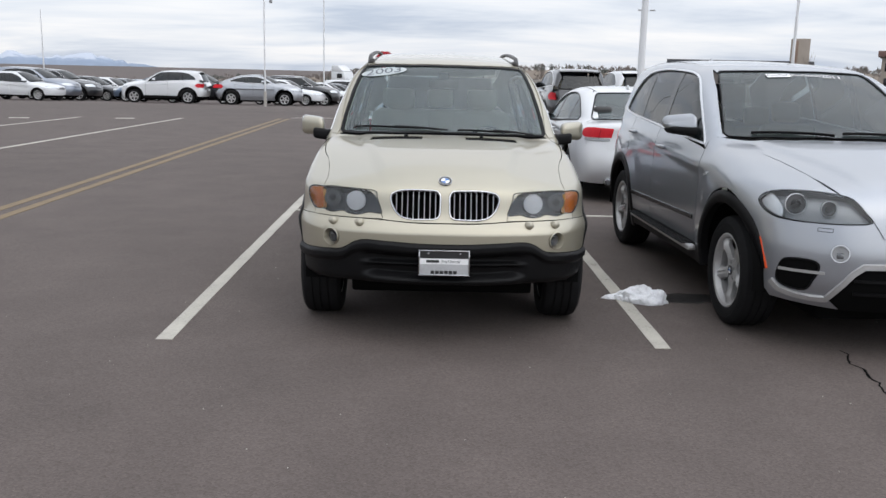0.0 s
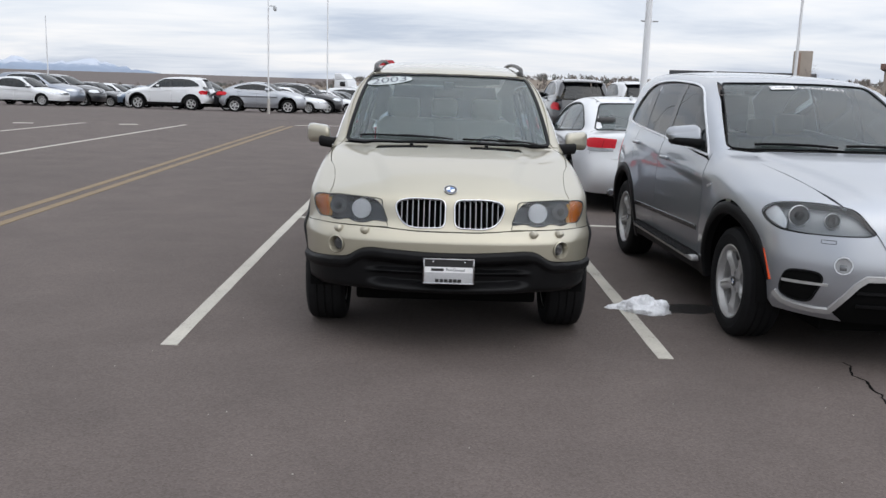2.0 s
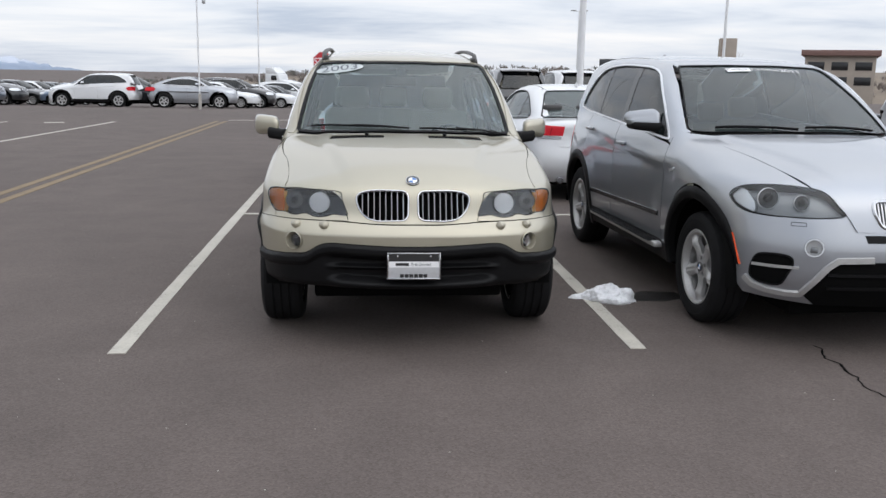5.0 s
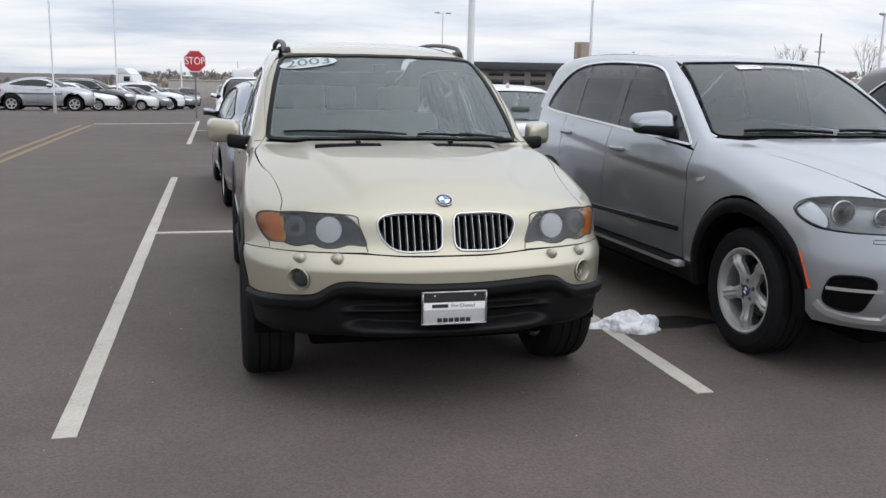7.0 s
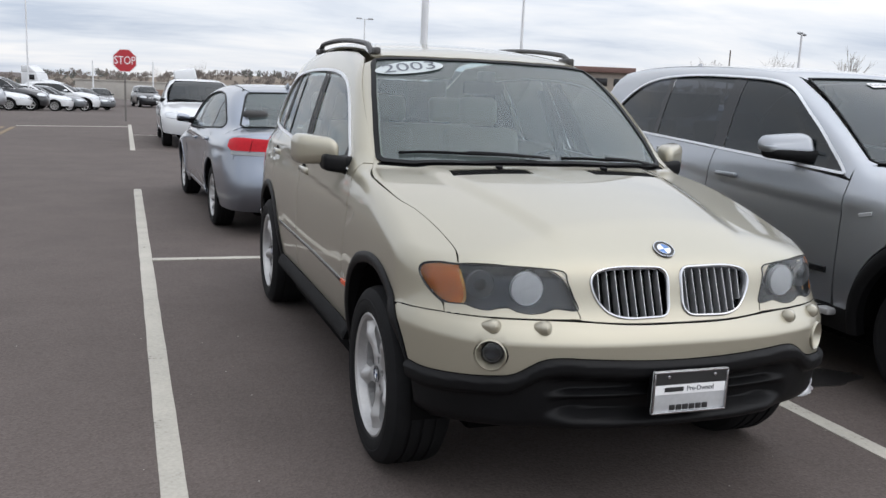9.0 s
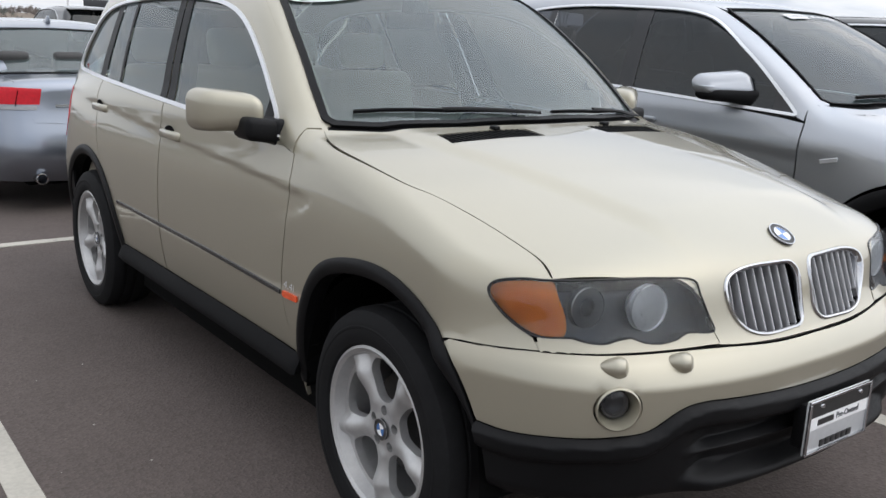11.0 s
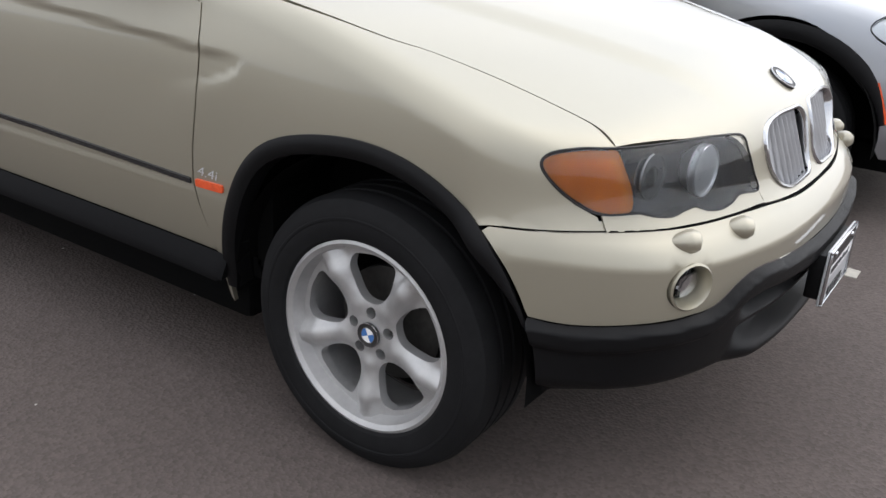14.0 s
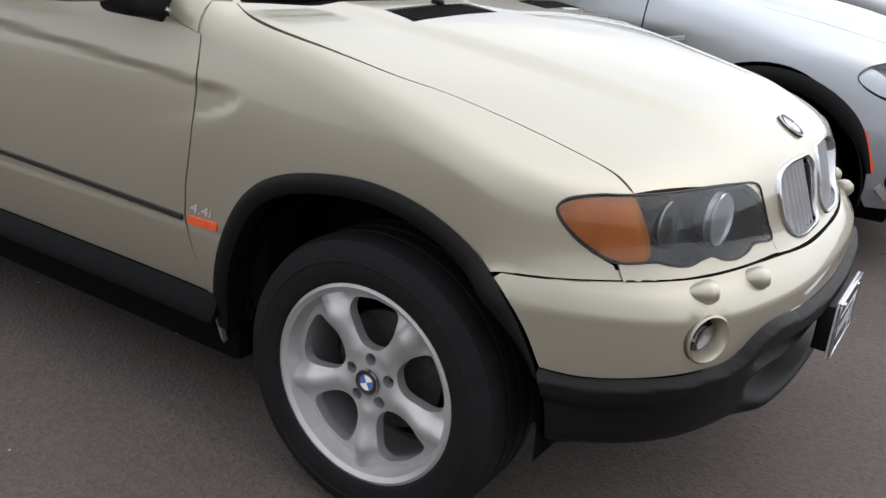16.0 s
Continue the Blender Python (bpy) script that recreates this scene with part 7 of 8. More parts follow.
        part("bowl", bm, LAMP_SILVER, fl).matrix_basis = base
        bm = bmesh.new()
        block(bm, -0.02, 0.02, -0.03, 0.004, 0.003, 0.01, 0.004)
        part("shade", bm, LAMP_GREY, fl).matrix_basis = base
        ws = F("wrap", [(0.64, -0.7, 0.775), (0.56, -0.73, 0.775), (0.56, -0.73, 0.795), (0.64, -0.7, 0.795)])
        strip(S, "wrap", ws * m, ring(0.002, 0.002, 5), CAVITY, car, "washer_flap", 0.5, 0, True)
    low = F("wrap", [(0, -0.86, 0.58), (0.38, -0.84, 0.575), (0.44, -0.82, 0.53), (0.5, -0.79, 0.455), (0.56, -0.76, 0.36), (0.5, -0.78, 0.3), (0, -0.85, 0.295)])
    panel(S, "wrap", np.concatenate([low, low[-2:0:-1] * (-1, 1)]), CAVITY, car, "lower_grille", (), 0.05, 0, 0.003, 0.004)
    for z in (0.42, 0.5):
        strip(S, "wrap", [(-26, z), (26, z)], [(-0.008, 0), (-0.008, 0.014), (0.008, 0.014), (0.008, 0)], PLASTIC, car, "grille_bar", 1.0, 0.002)
    panel(S, "wrap", [(-14, 0.69), (14, 0.69), (15, 0.735), (-15, 0.735)], PLASTIC, car, "bumper_strip", (), 0.05, 0, 0.003, 0.004)
    p, _ = S.lay("hood", *F("hood", [(0, -0.74, 0.985)]).T)
    badge(car, Matrix.Translation(p[0]) @ Vector(S.normal(p)[0]).to_track_quat("Z", "Y").to_matrix().to_4x4(), 0.041)
    c = F("hood", [(0.13, 1.22, 1.68)])[0]
    word_on(S, "hood", (c[0] + 0.135, c[1]), "2011", 0.078, WHITE_INK, car, "year", 0.004, 1.15)
    x = c[0] - 0.37
    panel(S, "hood", [(x - 0.02, c[1] - 0.032), (x + 0.17, c[1] - 0.032), (x + 0.17, c[1] + 0.032), (x - 0.02, c[1] + 0.032)], WHITE_INK, car, "sticker_patch", (), 0.03, 0, 0.003, 0.001)
    word_on(S, "hood", (x + 0.065, c[1]), "Certified", 0.048, STICKER_INK, car, "sticker_word", 0.0055, 0.95)
    word_on(S, "hood", (x + 0.295, c[1]), "Pre-Owned", 0.055, WHITE_INK, car, "sticker_word", 0.004, 0.88)


silver = build_car("suv", SILVER_SUV, SUV_SPEC, PAINT_SILVER, 0.04, True, GLASS_GREEN, GLASS_DARK, "silver metallic suv with tinted rear windows and running boards")
silver_details(silver)
silver.matrix_world = pose(2.855, 0.985, 0, 0, 0, 1.9)
sedan = build_car("sedan", SEDAN, SEDAN_SPEC, PAINT_BLUESILVER, 0.05, True, GLASS, GLASS, "blue-silver sedan parked nose away with red tail lamps")
sedan.matrix_world = pose(-0.25, 10.22, 0, 0, 0, 182.6)

# ---- the other cars of the lot ----
def repaint(car, old, fresh, label):
    for o in car.children_recursive:
        if o.type == "MESH" and o.data.materials and o.data.materials[0] == old:
            o.material_slots[0].link = "OBJECT"
            o.material_slots[0].material = fresh
    return tagged(car, label)


FASTBACK = Shape(**{**SILVER_SUV.c, "roof": [(0.9, 1.62), (1.3, 1.665), (1.8, 1.685), (2.5, 1.61), (3.6, 1.33)], "backlight": ((2.9, 1.54), (3.78, 1.17)), "roofround": 0.14, "glass": [(1.0, 0.94), (1.15, 0.89), (1.3, 0.848), (1.45, 0.803), (1.6, 0.75), (1.75, 0.688)], "screen": ((0.38, 1.225), (1.22, 1.67))})
FAST_SPEC = {**SUV_SPEC, "belt": [(0.6, 1.185), (1.8, 1.205), (3.18, 1.265), (3.6, 1.3)], "posts": (1.52, 1.66, 2.5, 2.56), "doors": (0.58, 1.7, 2.75), "dlo": [(0.71, 1.2, 0.03), (0.95, 1.37, 0.2), (1.22, 1.5, 0.3), (1.6, 1.575, 0.4), (2.1, 1.57, 0.4), (2.55, 1.49, 0.3), (2.95, 1.37, 0.1), (3.05, 1.3, 0.05), (2.95, 1.265, 0.05), (1.8, 1.215, 0.6)],
             "roofrear": 2.9, "screen": [(0, 0.4, 1.24), (0.35, 0.44, 1.24), (0.6, 0.52, 1.24), (0.745, 0.615, 1.245), (0.765, 0.66, 1.262), (0.72, 0.86, 1.38), (0.655, 1.12, 1.53), (0.6, 1.33, 1.63), (0.57, 1.36, 1.645), (0.35, 1.28, 1.66), (0, 1.24, 1.67)]}

white_sedan = repaint(copy_thing(sedan, pose(2.68, 10.36, 0, 0, 0, 181)), PAINT_BLUESILVER, PAINT_WHITE, "white sedan parked nose away with red tail lamps")
far_suv = build_car("suv", SILVER_SUV, SUV_SPEC, PAINT_BLACK, 0.085, False, GLASS_DARK, GLASS_DARK, "black suv with chrome-edged dark windows")
far_suv.matrix_world = pose(6.12, 1.0, 0, 0, 0, 0.5)
far_fast = build_car("suv", FASTBACK, FAST_SPEC, PAINT_SILVER, 0.085, False, GLASS_DARK, GLASS_DARK, "silver fastback suv parked side-on across the lot", lips=False)
far_fast.matrix_world = pose(-8.1, 46, level(46), 0, 0, 90)
far_sedan = build_car("sedan", SEDAN, SEDAN_SPEC, PAINT_WHITE, 0.09, False, GLASS_DARK, GLASS_DARK, "white sedan with dark windows in a row of parked cars")
far_sedan.matrix_world = pose(-7.3, 49.2, level(49), 0, 0, 84)


def more_suv(x, y, turn, fresh, label, old=PAINT_BLACK, source=None):
    return repaint(copy_thing(source or far_suv, pose(x, y, level(y), 0, 0, turn)), old, fresh, label)


def more_sedan(x, y, turn, fresh, label):
    return more_suv(x, y, turn, fresh, label, PAINT_WHITE, far_sedan)


# next rows behind the near ones
open_sedan = more_sedan(-0.2, 18.7, 0, PAINT_WHITE, "white sedan facing the lot with its boot open")
bm = bmesh.new()
block(bm, -0.28, 0.28, -0.06, 0.06, 0, 0.32, 0.05, 3)
gate = part("raised_boot_lid", bm, PAINT_WHITE, open_sedan, "tilted white boot lid above the roof")
gate.matrix_basis = pose(-0.15, 3.2, 1.42, -12, -10, 0)
more_suv(4.35, 25.6, 180, PAINT_BLACK, "black suv with its tail to the lane")
more_suv(6.9, 28.8, 180, PAINT_WHITE, "white suv beside a black suv in the back rows")
more_suv(9.1, 4.0, 0, PAINT_GREY, "grey suv in the front row of the lot")
more_sedan(9.2, 10.4, 180, PAINT_GREY, "grey sedan parked nose away in the second row")
more_sedan(5.85, 10.35, 180, PAINT_BLUE, "slate-blue sedan parked nose away in the second row")
# across the lane: side-on cars, noses to either side
more_suv(-16.35, 46, -90, PAINT_WHITE, "white suv parked side-on across the lot")
more_suv(-6.6, 52.2, 87, PAINT_BLACK, "black suv in a row of parked cars")
more_sedan(-5.6, 55.4, 86, PAINT_WHITE, "white sedan in a row of parked cars")
more_sedan(-5.0, 58.4, 86, PAINT_GREY, "grey sedan in a row of parked cars")
more_suv(-4.2, 61.6, 85, PAINT_WHITE, "white suv in a row of parked cars")
more_sedan(-3.4, 66, 60, PAINT_GREY, "dark grey sedan at the far end of the lot")
more_sedan(-3.5, 77, 10, PAINT_BLACK, "black sedan at the far end of the lot")
more_suv(0.2, 80, 10, PAINT_BLACK, "black suv at the far end of the lot")
more_suv(3.6, 82, 10, PAINT_WHITE, "white suv at the far end of the lot")
more_sedan(7.0, 82, 10, PAINT_GREY, "grey sedan at the far end of the lot")
more_sedan(-17.9, 49.3, -92, PAINT_BLUE, "slate-blue sedan in a row of parked cars")
more_suv(-12.2, 49.4, 88, PAINT_BLACK, "black suv between parked cars")
for i, (kind, fresh, word) in enumerate((("s", PAINT_WHITE, "white"), ("u", PAINT_BLUESILVER, "blue-silver"), ("u", PAINT_BLACK, "black"), ("s", PAINT_BLACK, "black"), ("s", PAINT_WHITE, "white"), ("s", PAINT_GREY, "grey"), ("s", PAINT_BLUE, "slate-blue"), ("s", PAINT_BLACK, "black"))):
    x, y = -20.9 + 0.15 * i, 43.6 + 2.95 * i
    (more_sedan if kind == "s" else more_suv)(x + (0.4 if kind == "s" else 0), y, 84, fresh, word + (" sedan" if kind == "s" else " suv") + " in a long row of parked cars")

# ---- poles, sign ----
POLE = surface("white_pole_paint", (0.66, 0.67, 0.68), 0.5, 0, 0.06, 2)
CONCRETE = surface("concrete", (0.36, 0.34, 0.31), 0.85, 0, 0.12, 1.2, 0.3, 60)
METAL = surface("galvanised_steel", (0.4, 0.41, 0.42), 0.45, 0.6, 0.1, 8)


def light_pole(x, y, h=10.5, r=0.11, heads=2, turn=0, device=False):
    z = level(y)
    lp = tagged(empty("light_pole"), "tall white steel light pole on a concrete base", "light pole", "lot light poles")
    bm = bmesh.new()
    lathe(bm, [(r, 0.7), (r * 0.9, h * 0.5), (r * 0.62, h)], 14, "z")
    part("pole", bm, POLE, lp)
    bm = bmesh.new()
    lathe(bm, [(r * 2, 0), (r * 2, 0.68), (r * 1.9, 0.72), (0, 0.72)], 18, "z")
    part("base", bm, CONCRETE, lp)
    if heads:
        bm = bmesh.new()
        block(bm, -0.95, 0.95, -0.03, 0.03, h - 0.06, h, 0.01)
        part("arm", bm, POLE, lp)
    for sg in (1, -1)[:heads]:
        bm = bmesh.new()
        block(bm, sg * 0.75 - 0.32, sg * 0.75 + 0.32, -0.17, 0.17, h - 0.02, h + 0.12, 0.04)
        part("lamp_head", bm, METAL, lp)
    if device:
        bm = bmesh.new()
        block(bm, 0.05, 0.34, -0.02, 0.02, 4.92, 4.96, 0.005)
        block(bm, 0.24, 0.38, -0.07, 0.07, 4.72, 4.92, 0.03)
        part("camera_box", bm, METAL, lp)
    lp.matrix_world = pose(x, y, z, 0, 0, turn)
    return lp


light_pole(6.4, 23.1, 11)
light_pole(-7.8, 37.6, 11, 0.036, device=True)
light_pole(-6.9, 53.5, 11, 0.045)
light_pole(-24.5, 53, 5.5, 0.045, 0)
light_pole(24, 55.5, 11)
light_pole(26.6, 109.3, 11)
light_pole(44.5, 51.9, 7.2, turn=40)
light_pole(-4.6, 90, 3.9, 0.09, 0)
light_pole(1.0, 96, 4.2, 0.09, 0)

POST = surface("weathered_post", (0.16, 0.15, 0.14), 0.7, 0.2, 0.15, 6)
SIGN_RED, SIGN_WHITE = surface("sign_red", (0.42, 0.02, 0.03), 0.4, 0, 0.06, 8), surface("sign_white_film", (0.8, 0.8, 0.8), 0.4, 0, 0.04, 8)
sign = tagged(empty("stop_sign"), "red octagonal stop sign on a steel post", "sign")
up = Matrix.Rotation(radians(90), 4, "X")


def octagon(r):
    return [(r * math.cos(radians(22.5 + 45 * k)), r * math.sin(radians(22.5 + 45 * k))) for k in range(8)]


plate2d("face", [octagon(0.405)], lambda u, v, w: (u, -0.02 - w, v), 0.004, SIGN_WHITE, sign, 0.2)
plate2d("field", [octagon(0.375)], lambda u, v, w: (u, -0.025 - w, v), 0.004, SIGN_RED, sign, 0.2)
lettering("word", "STOP", 0.36, SIGN_WHITE, sign, Matrix.Translation((0, -0.027, 0.0)) @ up, 0.001, xscale=0.78)
bm = bmesh.new()
block(bm, -0.03, 0.03, -0.015, 0.02, -1.985, 0.36)
part("post", bm, POST, sign)
sign.matrix_world = pose(-1.82, 29.6, 1.975, 0, 0, 2)

# ---- snow, wet patch, crack, grit ----
def snow_material():
    m, nt, b, out = nodes_of("old_snow")
    n = noise_node(nt, 18, 4)
    r = ramp(nt, n.outputs["Fac"], [(0.3, (0.62, 0.63, 0.65)), (0.6, (0.84, 0.85, 0.87))])
    link(nt, r.outputs[0], b.inputs["Base Color"])
    b.inputs["Roughness"].default_value = 0.75
    b.inputs["Subsurface Weight"].default_value = 0.15
    b.inputs["Subsurface Radius"].default_value = (0.02, 0.02, 0.02)
    n2 = noise_node(nt, 120, 3)
    bp = nt.nodes.new("ShaderNodeBump")
    bp.inputs["Strength"].default_value, bp.inputs["Distance"].default_value = 0.6, 0.01
    link(nt, n2.outputs["Fac"], bp.inputs["Height"])
    link(nt, bp.outputs[0], b.inputs["Normal"])
    return m


bm = bmesh.new()
for cx, cy, a, b, h in ((1.52, 1.53, 0.15, 0.12, 0.115), (1.61, 1.51, 0.1, 0.1, 0.1), (1.41, 1.57, 0.1, 0.08, 0.07), (1.33, 1.6, 0.1, 0.05, 0.035), (1.56, 1.45, 0.1, 0.07, 0.06)):
    r = bmesh.ops.create_icosphere(bm, subdivisions=5, radius=1)
    for v in r["verts"]:
        p = Vector((cx + v.co.x * a, cy + v.co.y * b, max(v.co.z, -0.05) * h))
        k = noise.noise(p * 14) * 0.28 + noise.noise(p * 38) * 0.13 + noise.noise(p * 90) * 0.04
        v.co = Vector((cx, cy, 0)) + (p - Vector((cx, cy, 0))) * (1 + k)
        v.co.z = max(v.co.z, -0.005)
tagged(part("snow", bm, snow_material(), None), "small melting heap of old white snow", "snow")


def blot(name, cx, cy, a, b, material, label, z=0.0025, turn=0.0, seed=1, n=60):
    bm = bmesh.new()
    vs = []
    for k in range(n):
        t = 2 * math.pi * k / n
        s = 1 + 0.35 * noise.noise((math.cos(t) * 1.6 + seed, math.sin(t) * 1.6, seed)) + 0.16 * noise.noise((math.cos(t) * 5 + seed, math.sin(t) * 5, 0))
        x, y = a * s * math.cos(t), b * s * math.sin(t)
        vs.append(bm.verts.new((cx + x * math.cos(turn) - y * math.sin(turn), cy + x * math.sin(turn) + y * math.cos(turn), z)))
    bm.faces.new(vs)
    ex = bmesh.ops.extrude_face_region(bm, geom=bm.faces[:])
    for v in ex["geom"]:
        if isinstance(v, bmesh.types.BMVert):
            v.co.z -= 0.006
    return tagged(part(name, bm, material, None, smooth=False), label, "stain", kind="structure")


WET = surface("wet_asphalt", (0.03, 0.028, 0.027), 0.3, 0, 0.25, 9, 0.5, 150)
blot("wet_patch", 1.88, 1.62, 0.3, 0.13, WET, "dark meltwater patch on the asphalt", turn=0.1)
bm = bmesh.new()
rows = []
for k in range(40):
    t = k / 39
    x, y = 2.5 - 0.1 * t + 0.05 * noise.noise((t * 6, 0.3, 0)) + 0.02 * noise.noise((t * 22, 2, 0)), 0.36 - 1.05 * t
    w = 0.008 * (0.35 + abs(noise.noise((t * 12, 5, 1)))) + 0.002
    rows.append((bm.verts.new((x - w, y, 0.0022)), bm.verts.new((x + w, y, 0.0022))))
for a, b in zip(rows, rows[1:]):
    bm.faces.new((a[0], a[1], b[1], b[0]))
tagged(part("crack", bm, CAVITY, None, smooth=False), "thin dark crack in the asphalt", "crack", kind="structure")
rnd = random.Random(5)
bm = bmesh.new()
for k in range(120):
    x, y, s = rnd.uniform(-4, 3.5), rnd.uniform(-3.5, 3.5), rnd.uniform(0.0015, 0.004)
    m = Matrix.Translation((x, y, s * 0.4)) @ Matrix.Diagonal((s * rnd.uniform(0.7, 1.5), s, s * 0.7, 1)) 
    bmesh.ops.create_icosphere(bm, subdivisions=1, radius=1, matrix=m)
tagged(part("grit", bm, CONCRETE, None), "loose pale grit scattered on the asphalt", "grit", kind="stuff")

# ---- distance ----
GRASS = surface("dry_grass", (0.17, 0.135, 0.1), 0.95, 0, 0.35, 0.05, fine=0.6)
# brush and evergreen colours are lightened to hold the haze of the skyline
BRUSH = surface("bare_brush", (0.175, 0.152, 0.138), 0.95, 0, 0.4, 0.08, fine=1.0)
EVERGREEN = surface("evergreen", (0.1, 0.105, 0.095), 0.95, 0, 0.4, 0.1, fine=1.0)
BRICK = surface("brown_brick", (0.24, 0.17, 0.13), 0.85, 0, 0.15, 0.4, fine=6)
TAN = surface("tan_render", (0.3, 0.26, 0.22), 0.85, 0, 0.1, 0.4, fine=6)
GREYBRICK = surface("grey_brown_brick", (0.15, 0.135, 0.125), 0.85, 0, 0.15, 0.4, fine=6)
ROOF_RED = surface("red_brown_roofing", (0.17, 0.1, 0.085), 0.8, 0, 0.12, 1)
DARKROOF = surface("dark_roofing", (0.055, 0.057, 0.062), 0.7, 0.1, 0.15, 1)


def hazed_rock_snow():
    m, nt, b, out = nodes_of("hazed_snowy_rock")
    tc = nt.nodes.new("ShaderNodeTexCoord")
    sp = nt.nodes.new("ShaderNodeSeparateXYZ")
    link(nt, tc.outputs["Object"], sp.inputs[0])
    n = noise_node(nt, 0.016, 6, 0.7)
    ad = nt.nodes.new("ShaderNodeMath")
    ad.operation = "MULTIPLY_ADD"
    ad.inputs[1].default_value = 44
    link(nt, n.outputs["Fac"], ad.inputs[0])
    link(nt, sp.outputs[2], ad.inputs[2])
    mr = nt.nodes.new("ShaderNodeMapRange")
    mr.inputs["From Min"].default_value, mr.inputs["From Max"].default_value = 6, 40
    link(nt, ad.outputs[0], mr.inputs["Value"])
    # the blue haze of distance is mixed into rock and snow colours
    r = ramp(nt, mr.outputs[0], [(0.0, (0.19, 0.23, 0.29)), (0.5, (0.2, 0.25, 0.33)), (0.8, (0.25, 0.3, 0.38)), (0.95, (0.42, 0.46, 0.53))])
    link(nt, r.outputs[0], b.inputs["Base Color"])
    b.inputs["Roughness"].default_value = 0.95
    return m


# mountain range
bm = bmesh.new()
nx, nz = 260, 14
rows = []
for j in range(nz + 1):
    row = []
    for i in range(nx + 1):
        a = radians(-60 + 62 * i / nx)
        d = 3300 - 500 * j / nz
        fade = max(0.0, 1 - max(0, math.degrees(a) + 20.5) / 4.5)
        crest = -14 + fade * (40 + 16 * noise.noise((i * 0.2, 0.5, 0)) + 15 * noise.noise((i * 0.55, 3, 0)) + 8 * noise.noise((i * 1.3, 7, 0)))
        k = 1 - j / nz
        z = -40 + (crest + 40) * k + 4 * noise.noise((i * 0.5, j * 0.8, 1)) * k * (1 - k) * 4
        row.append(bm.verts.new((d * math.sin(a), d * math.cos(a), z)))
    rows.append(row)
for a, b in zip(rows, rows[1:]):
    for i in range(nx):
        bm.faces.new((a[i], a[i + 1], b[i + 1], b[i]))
tagged(part("mountain_range", bm, hazed_rock_snow(), None, sharp=180), "hazy blue mountains with snow on their crests", "mountains", kind="structure")

# dry ground that closes the lot all round, under the skyline
SKYLINE = curve([(-180, 0.5), (-90, 0.3), (-40, -0.75), (-25, -0.72), (-20, -0.66), (-15, -0.42), (-8, -0.2), (-3, 0.22), (1, 0.3), (5, 0.6), (10, 0.62), (20, 0.8), (40, 0.9), (90, 0.8), (180, 0.5)])


def rise(a, d):
    """Height of the far ground at a bearing and distance: it climbs to a ridge 420 m off."""
    top = 1.6 + 420 * math.tan(radians(float(SKYLINE(a)))) - 3.2
    return float(np.interp(d, [150, 230, 330, 420, 700], [level(150) - 0.3, min(level(230), top - 3.5), top - 1.6, top, top - 6]))


bm = bmesh.new()
n = 360
rows = []
for d in (150, 190, 230, 280, 330, 375, 420, 500, 700):
    row = []
    for i in range(n):
        a = 360 * i / n - 180
        k = 0.5 * noise.noise((math.cos(radians(a)) * 9 + d * 0.01, math.sin(radians(a)) * 9, 1))
        row.append(bm.verts.new((d * math.sin(radians(a)), d * math.cos(radians(a)), rise(a, d) + (k if d > 200 else 0))))
    rows.append(row)
for a, b in zip(rows, rows[1:]):
    for i in range(n):
        j = (i + 1) % n
        bm.faces.new((a[i], a[j], b[j], b[i]))
tagged(part("hillside", bm, GRASS, None), "low brown hillside of dry grass round the lot", "hill", kind="structure")


def brush(verts, faces, x, y, z, h, w, rnd, twigs=46):
    """A far tree: a cloud of small slivers of twig or needle in an uneven crown over its foot."""
    lob = [(rnd.uniform(-0.3, 0.3) * w, rnd.uniform(-0.3, 0.3) * w, rnd.uniform(0.35, 0.75) * h, rnd.uniform(0.25, 0.42)) for _ in range(4)]
    for k in range(twigs):
        cx, cy, cz, r = lob[k % 4]
        a, b, q = rnd.uniform(0, 6.283), rnd.uniform(-1.2, 1.4), rnd.random() ** 0.5
        px, py = x + cx + math.cos(a) * math.cos(b) * r * w * q, y + cy + math.sin(a) * math.cos(b) * r * w * q
        pz = z + max(0.0, cz + math.sin(b) * r * h * 0.85 * q)
        l, s, t = rnd.uniform(0.1, 0.24) * h, rnd.uniform(0.03, 0.075) * h, rnd.uniform(-0.7, 0.7)
        u, v = math.cos(a + 1.57), math.sin(a + 1.57)
        n = len(verts)
        verts += [(px - u * s, py - v * s, pz - l * 0.3), (px + u * s, py + v * s, pz - l * 0.3), (px + u * (s * 0.4 + t * l), py + v * (s * 0.4 + t * l), pz + l), (px + u * (t * l - s * 0.4), py + v * (t * l - s * 0.4), pz + l)]
        faces.append((n, n + 1, n + 2, n + 3))


rnd = random.Random(11)
for nm, material, count, hh, lab in (("bare_wood", BRUSH, 2600, (1.2, 2.7), "belt of leafless brown trees on the skyline"), ("evergreens", EVERGREEN, 520, (1.3, 2.9), "dark evergreen trees scattered along the skyline")):
    vs, fs = [], []
    for k in range(count):
        a = rnd.uniform(-62, 88)
        d = rnd.uniform(255, 430)
        h = rnd.uniform(*hh) * (1 + 0.7 * max(0, noise.noise((a * 0.3, 4, 0)))) * (1.0 if a < -10 else 1.2)
        if nm == "evergreens" and noise.noise((a * 0.15, 9, 2)) < -0.05:
            continue
        brush(vs, fs, d * math.sin(radians(a)), d * math.cos(radians(a)), rise(a, d) - 0.3, h, h * rnd.uniform(0.9, 1.7), rnd)
    ob = attach(nm, mesh_of(nm, vs, fs, None, material, False), None)
    tagged(ob, lab, "trees", kind="stuff")


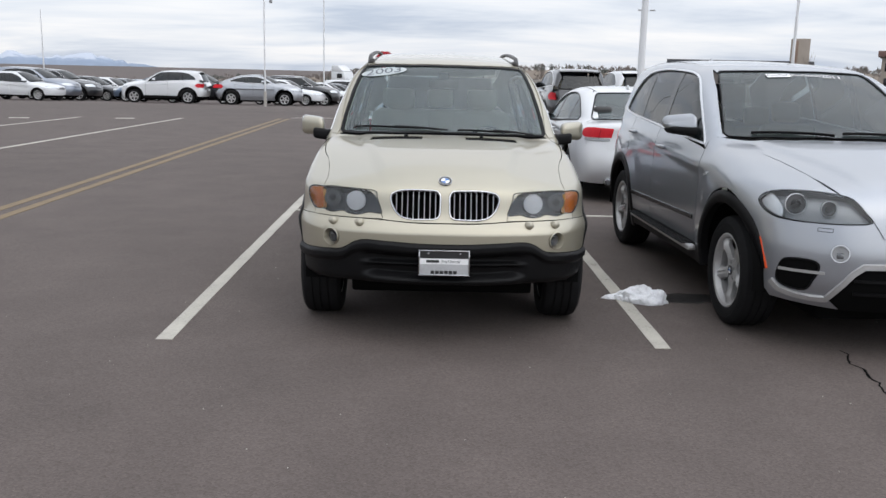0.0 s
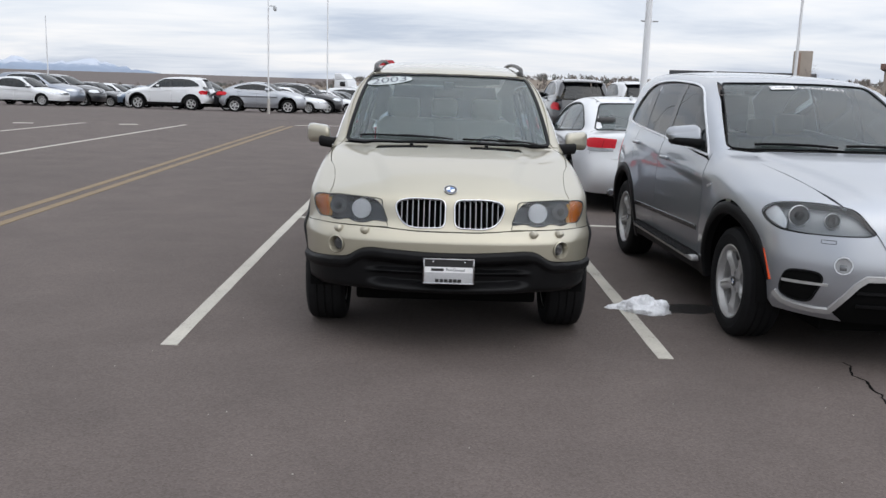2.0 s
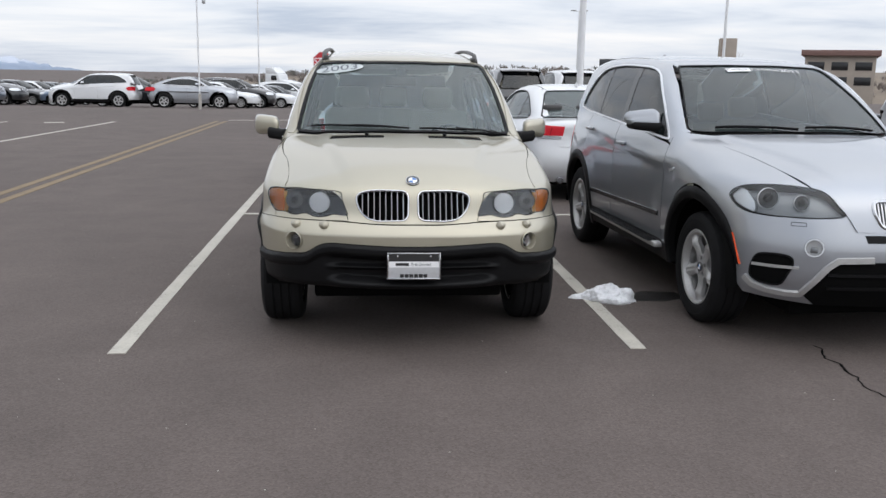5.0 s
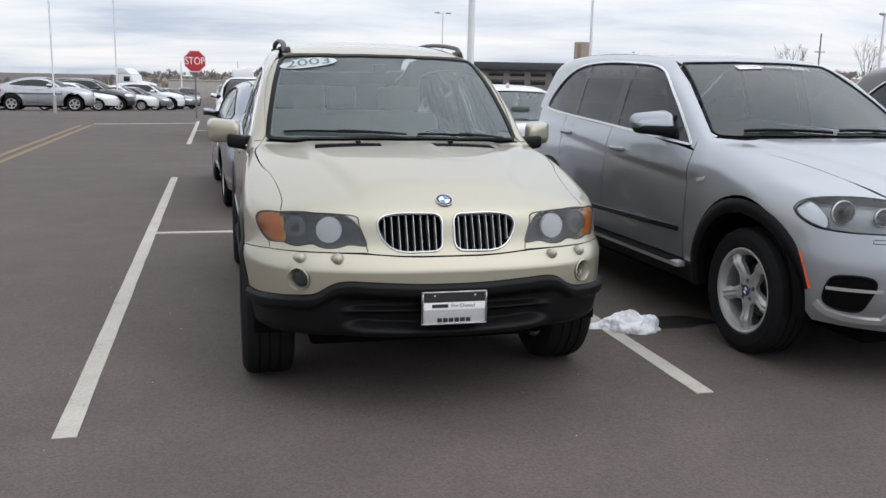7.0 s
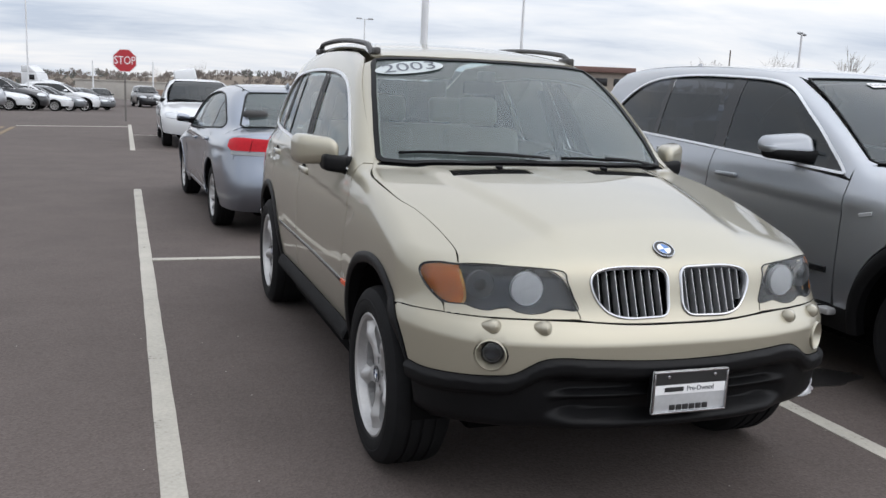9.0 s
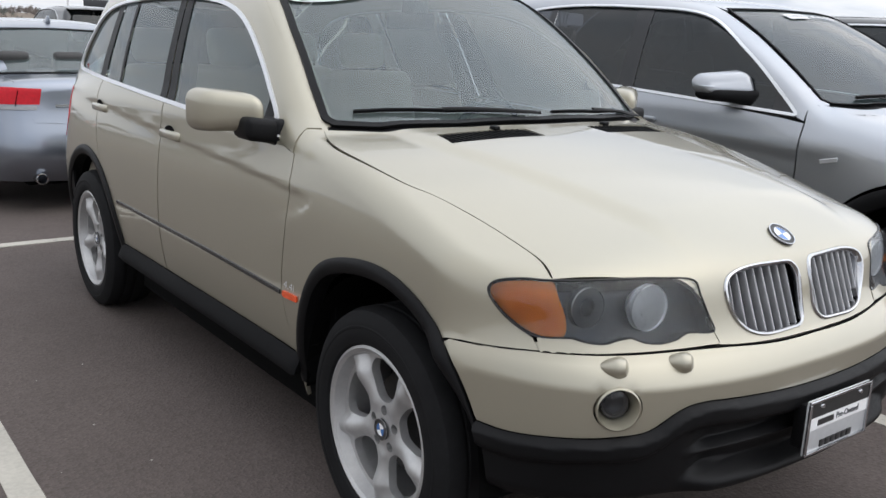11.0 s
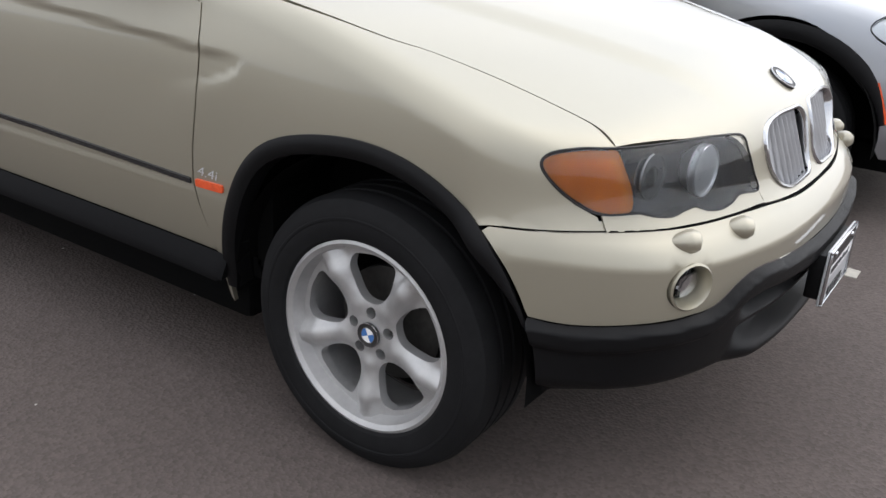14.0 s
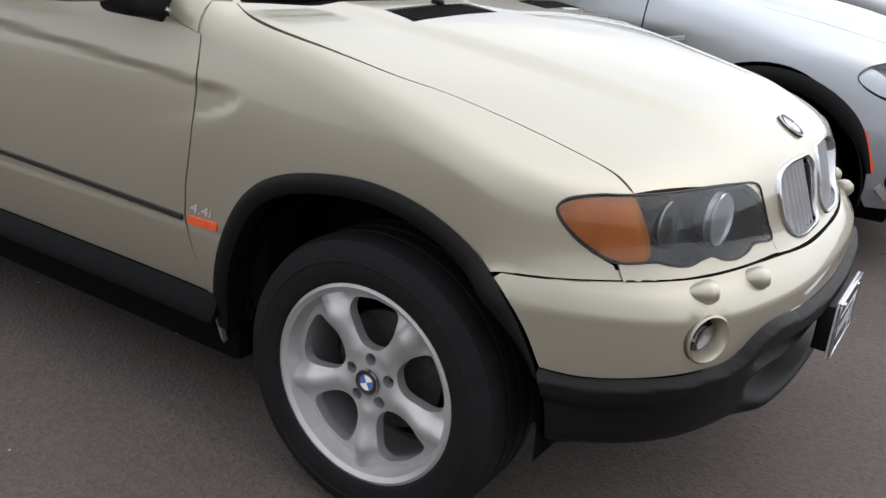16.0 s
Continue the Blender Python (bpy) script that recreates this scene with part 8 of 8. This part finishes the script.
def bare_tree(x, y, h, seed):
    """A leafless street tree: a tapered trunk whose limbs fork three times."""
    t = tagged(empty("bare_tree"), "leafless young tree with upright thin branches", "tree", "bare trees")
    rnd = random.Random(seed)
    bm, lb = bmesh.new(), bmesh.new()

    def limb(bm, a, b, r0, r1):
        d = (b - a).normalized()
        s = d.orthogonal().normalized()
        u = d.cross(s)
        A = [bm.verts.new(a + (s * math.cos(q) + u * math.sin(q)) * r0) for q in np.linspace(0, 2 * math.pi, 5, endpoint=False)]
        B = [bm.verts.new(b + (s * math.cos(q) + u * math.sin(q)) * r1) for q in np.linspace(0, 2 * math.pi, 5, endpoint=False)]
        for i in range(5):
            bm.faces.new((A[i], A[(i + 1) % 5], B[(i + 1) % 5], B[i]))

    def grow(a, d, l, r, depth):
        b = a + d * l
        limb(lb, a, b, r, r * 0.6)
        if depth:
            for _ in range(3):
                k = (d + Vector((rnd.uniform(-0.5, 0.5), rnd.uniform(-0.5, 0.5), rnd.uniform(-0.05, 0.3)))).normalized()
                grow(a + d * l * rnd.uniform(0.55, 1), k, l * rnd.uniform(0.5, 0.75), r * 0.55, depth - 1)
    top = Vector((0, 0, h * 0.35))
    limb(bm, Vector((0, 0, -0.2)), top, 0.16, 0.12)
    for _ in range(5):
        k = Vector((rnd.uniform(-0.45, 0.45), rnd.uniform(-0.45, 0.45), 1)).normalized()
        grow(top - Vector((0, 0, rnd.uniform(0, 0.4))), k, h * 0.3, 0.045, 3)
    part("trunk", bm, BRUSH, t)
    part("crown", lb, BRUSH, t)
    t.matrix_world = Matrix.Translation((x, y, level(y)))
    return t


def bearing(az, d):
    return d * math.sin(radians(az)), d * math.cos(radians(az)) - 3.5


for az, d, h, s in ((34.4, 110, 8.2, 3), (38.4, 120, 9, 4), (42.0, 90, 8, 6), (22.9, 150, 8, 8), (3.9, 255, 13, 9), (4.5, 258, 11.5, 10), (-4.5, 250, 9, 11), (1.7, 255, 10.6, 12)):
    bare_tree(*bearing(az, d), h, s)

# utility post
bm = bmesh.new()
lathe(bm, [(0.16, -4), (0.11, 11)], 8, "z")
block(bm, -0.8, 0.8, -0.05, 0.05, 7.9, 8.05)
po = tagged(part("utility_pole", bm, BRUSH, None), "dark wooden utility pole with a cross arm", "utility pole")
x, y = bearing(35.9, 165)
po.matrix_world = pose(x, y, -0.8, 0, 0, -30)


def building(name, az0, az1, d, h, wall, label, tower=None, bands=2, roofing=None, eave=0.5):
    """A long low block with a flat overhanging roof and window bands, its front towards the lot."""
    a, b = Vector((*bearing(az0, d), 0)), Vector((*bearing(az1, d), 0))
    l = (b - a).length
    t = math.degrees(math.atan2((b - a).y, (b - a).x))
    o = tagged(empty(name), label, "building")
    bm = bmesh.new()
    block(bm, 0, l, 0, 18, -8, h - 0.5, 0.02)
    part("wall", bm, wall, o)
    bm = bmesh.new()
    block(bm, -0.8, l + 0.8, -1.0, 19, h - eave, h + 0.2, 0.05)
    part("roof", bm, roofing or DARKROOF, o)
    k = max(3, int(l / 4))
    for j in range(bands):
        z = 0.6 + j * (h - 1.5) / bands
        for i in range(k):
            bm = bmesh.new()
            block(bm, (i + 0.15) * l / k, (i + 0.85) * l / k, -0.06, 0.02, z, z + (h - 1.5) / bands * 0.55, 0.01)
            part("window", bm, PLASTIC_GLOSS, o)
    if tower:
        s0, s1, ht = tower
        bm = bmesh.new()
        block(bm, s0 * l, s1 * l, -1.2, 4, -8, ht, 0.05)
        part("tower", bm, TAN, o)
        bm = bmesh.new()
        block(bm, s0 * l + 0.4, s0 * l + (s1 - s0) * l * 0.35, -1.3, -1.1, h, ht - 0.4, 0.02)
        part("tower_panel", bm, BRICK, o)
    o.matrix_world = Matrix.Translation(a) @ Matrix.Rotation(radians(t), 4, "Z")
    return o


building("office_building", 14.9, 22.8, 190, 4.9, GREYBRICK, "long grey-brown building with a dark flat roof and tower", (0.865, 0.99, 9.4), eave=1.3)
building("low_building", 26.6, 30.4, 210, 7.7, TAN, "low tan building with a reddish-brown roof edge", roofing=ROOF_RED, eave=1.0)
building("low_building", 44.5, 47.0, 230, 8.4, TAN, "small tan building far behind the lot")

# concrete wall beyond the lot
bm = bmesh.new()
block(bm, -9, 30, 150, 150.6, -3.2, 0.3, 0.05)
block(bm, -9.2, 30.2, 149.9, 150.7, 0.3, 0.5, 0.03)
tagged(part("retaining_wall", bm, CONCRETE, None), "long pale concrete retaining wall beyond the lot", "wall", kind="structure")
bm = bmesh.new()
block(bm, 0.5, 12, 148, 149, -3, -0.7, 0.05)
tagged(part("long_planter", bm, BRICK, None), "low brown barrier before the wall", "barrier", kind="structure")

# white road tractor
truck = tagged(empty("road_tractor"), "white road tractor with a sloping bonnet and roof fairing", "truck")
bm = bmesh.new()
block(bm, -1.2, 1.2, 0, 2.0, 1.0, 2.2, 0.18, 3)
for v in bm.verts:
    if v.co.y < 1 and v.co.z > 1.6:
        v.co.z -= 0.35
part("bonnet", bm, PAINT_WHITE, truck)
bm = bmesh.new()
block(bm, -1.2, 1.2, 1.9, 4.6, 0.9, 3.0, 0.15, 3)
for v in bm.verts:
    if v.co.y < 2.6 and v.co.z > 2.2:
        v.co.y += 0.5
part("cab", bm, PAINT_WHITE, truck)
bm = bmesh.new()
block(bm, -1.15, 1.15, 2.6, 4.6, 2.95, 3.9, 0.15, 3)
for v in bm.verts:
    if v.co.y < 3.4 and v.co.z > 3.3:
        v.co.y += 0.8
part("fairing", bm, PAINT_WHITE, truck)
for sg in (1, -1):
    bm = bmesh.new()
    block(bm, sg * 1.2 - 0.02, sg * 1.2 + 0.02, 2.7, 3.6, 2.1, 2.75, 0.01)
    part("side_window", bm, PLASTIC_GLOSS, truck)
bm = bmesh.new()
block(bm, -0.5, 0.5, 0.3, 7.5, 0.6, 0.95, 0.03)
part("chassis", bm, PLASTIC, truck)
for y in (1.0, 5.6, 6.9):
    for sg in (1, -1):
        bm = bmesh.new()
        lathe(bm, [(0.2, -0.14), (0.5, -0.14), (0.52, 0), (0.5, 0.14), (0.2, 0.14)], 20, "x", at=(sg * 1.05, y, 0.52))
        part("wheel", bm, RUBBER, truck)
truck.matrix_world = pose(-9.6, 124, level(124), 0, 0, 62)

# ---- panes let the daylight in ----
for ob in scene.objects:
    if ob.type == "MESH" and ob.data.materials and ob.data.materials[0] in (GLASS, GLASS_GREEN):
        ob.visible_shadow = False
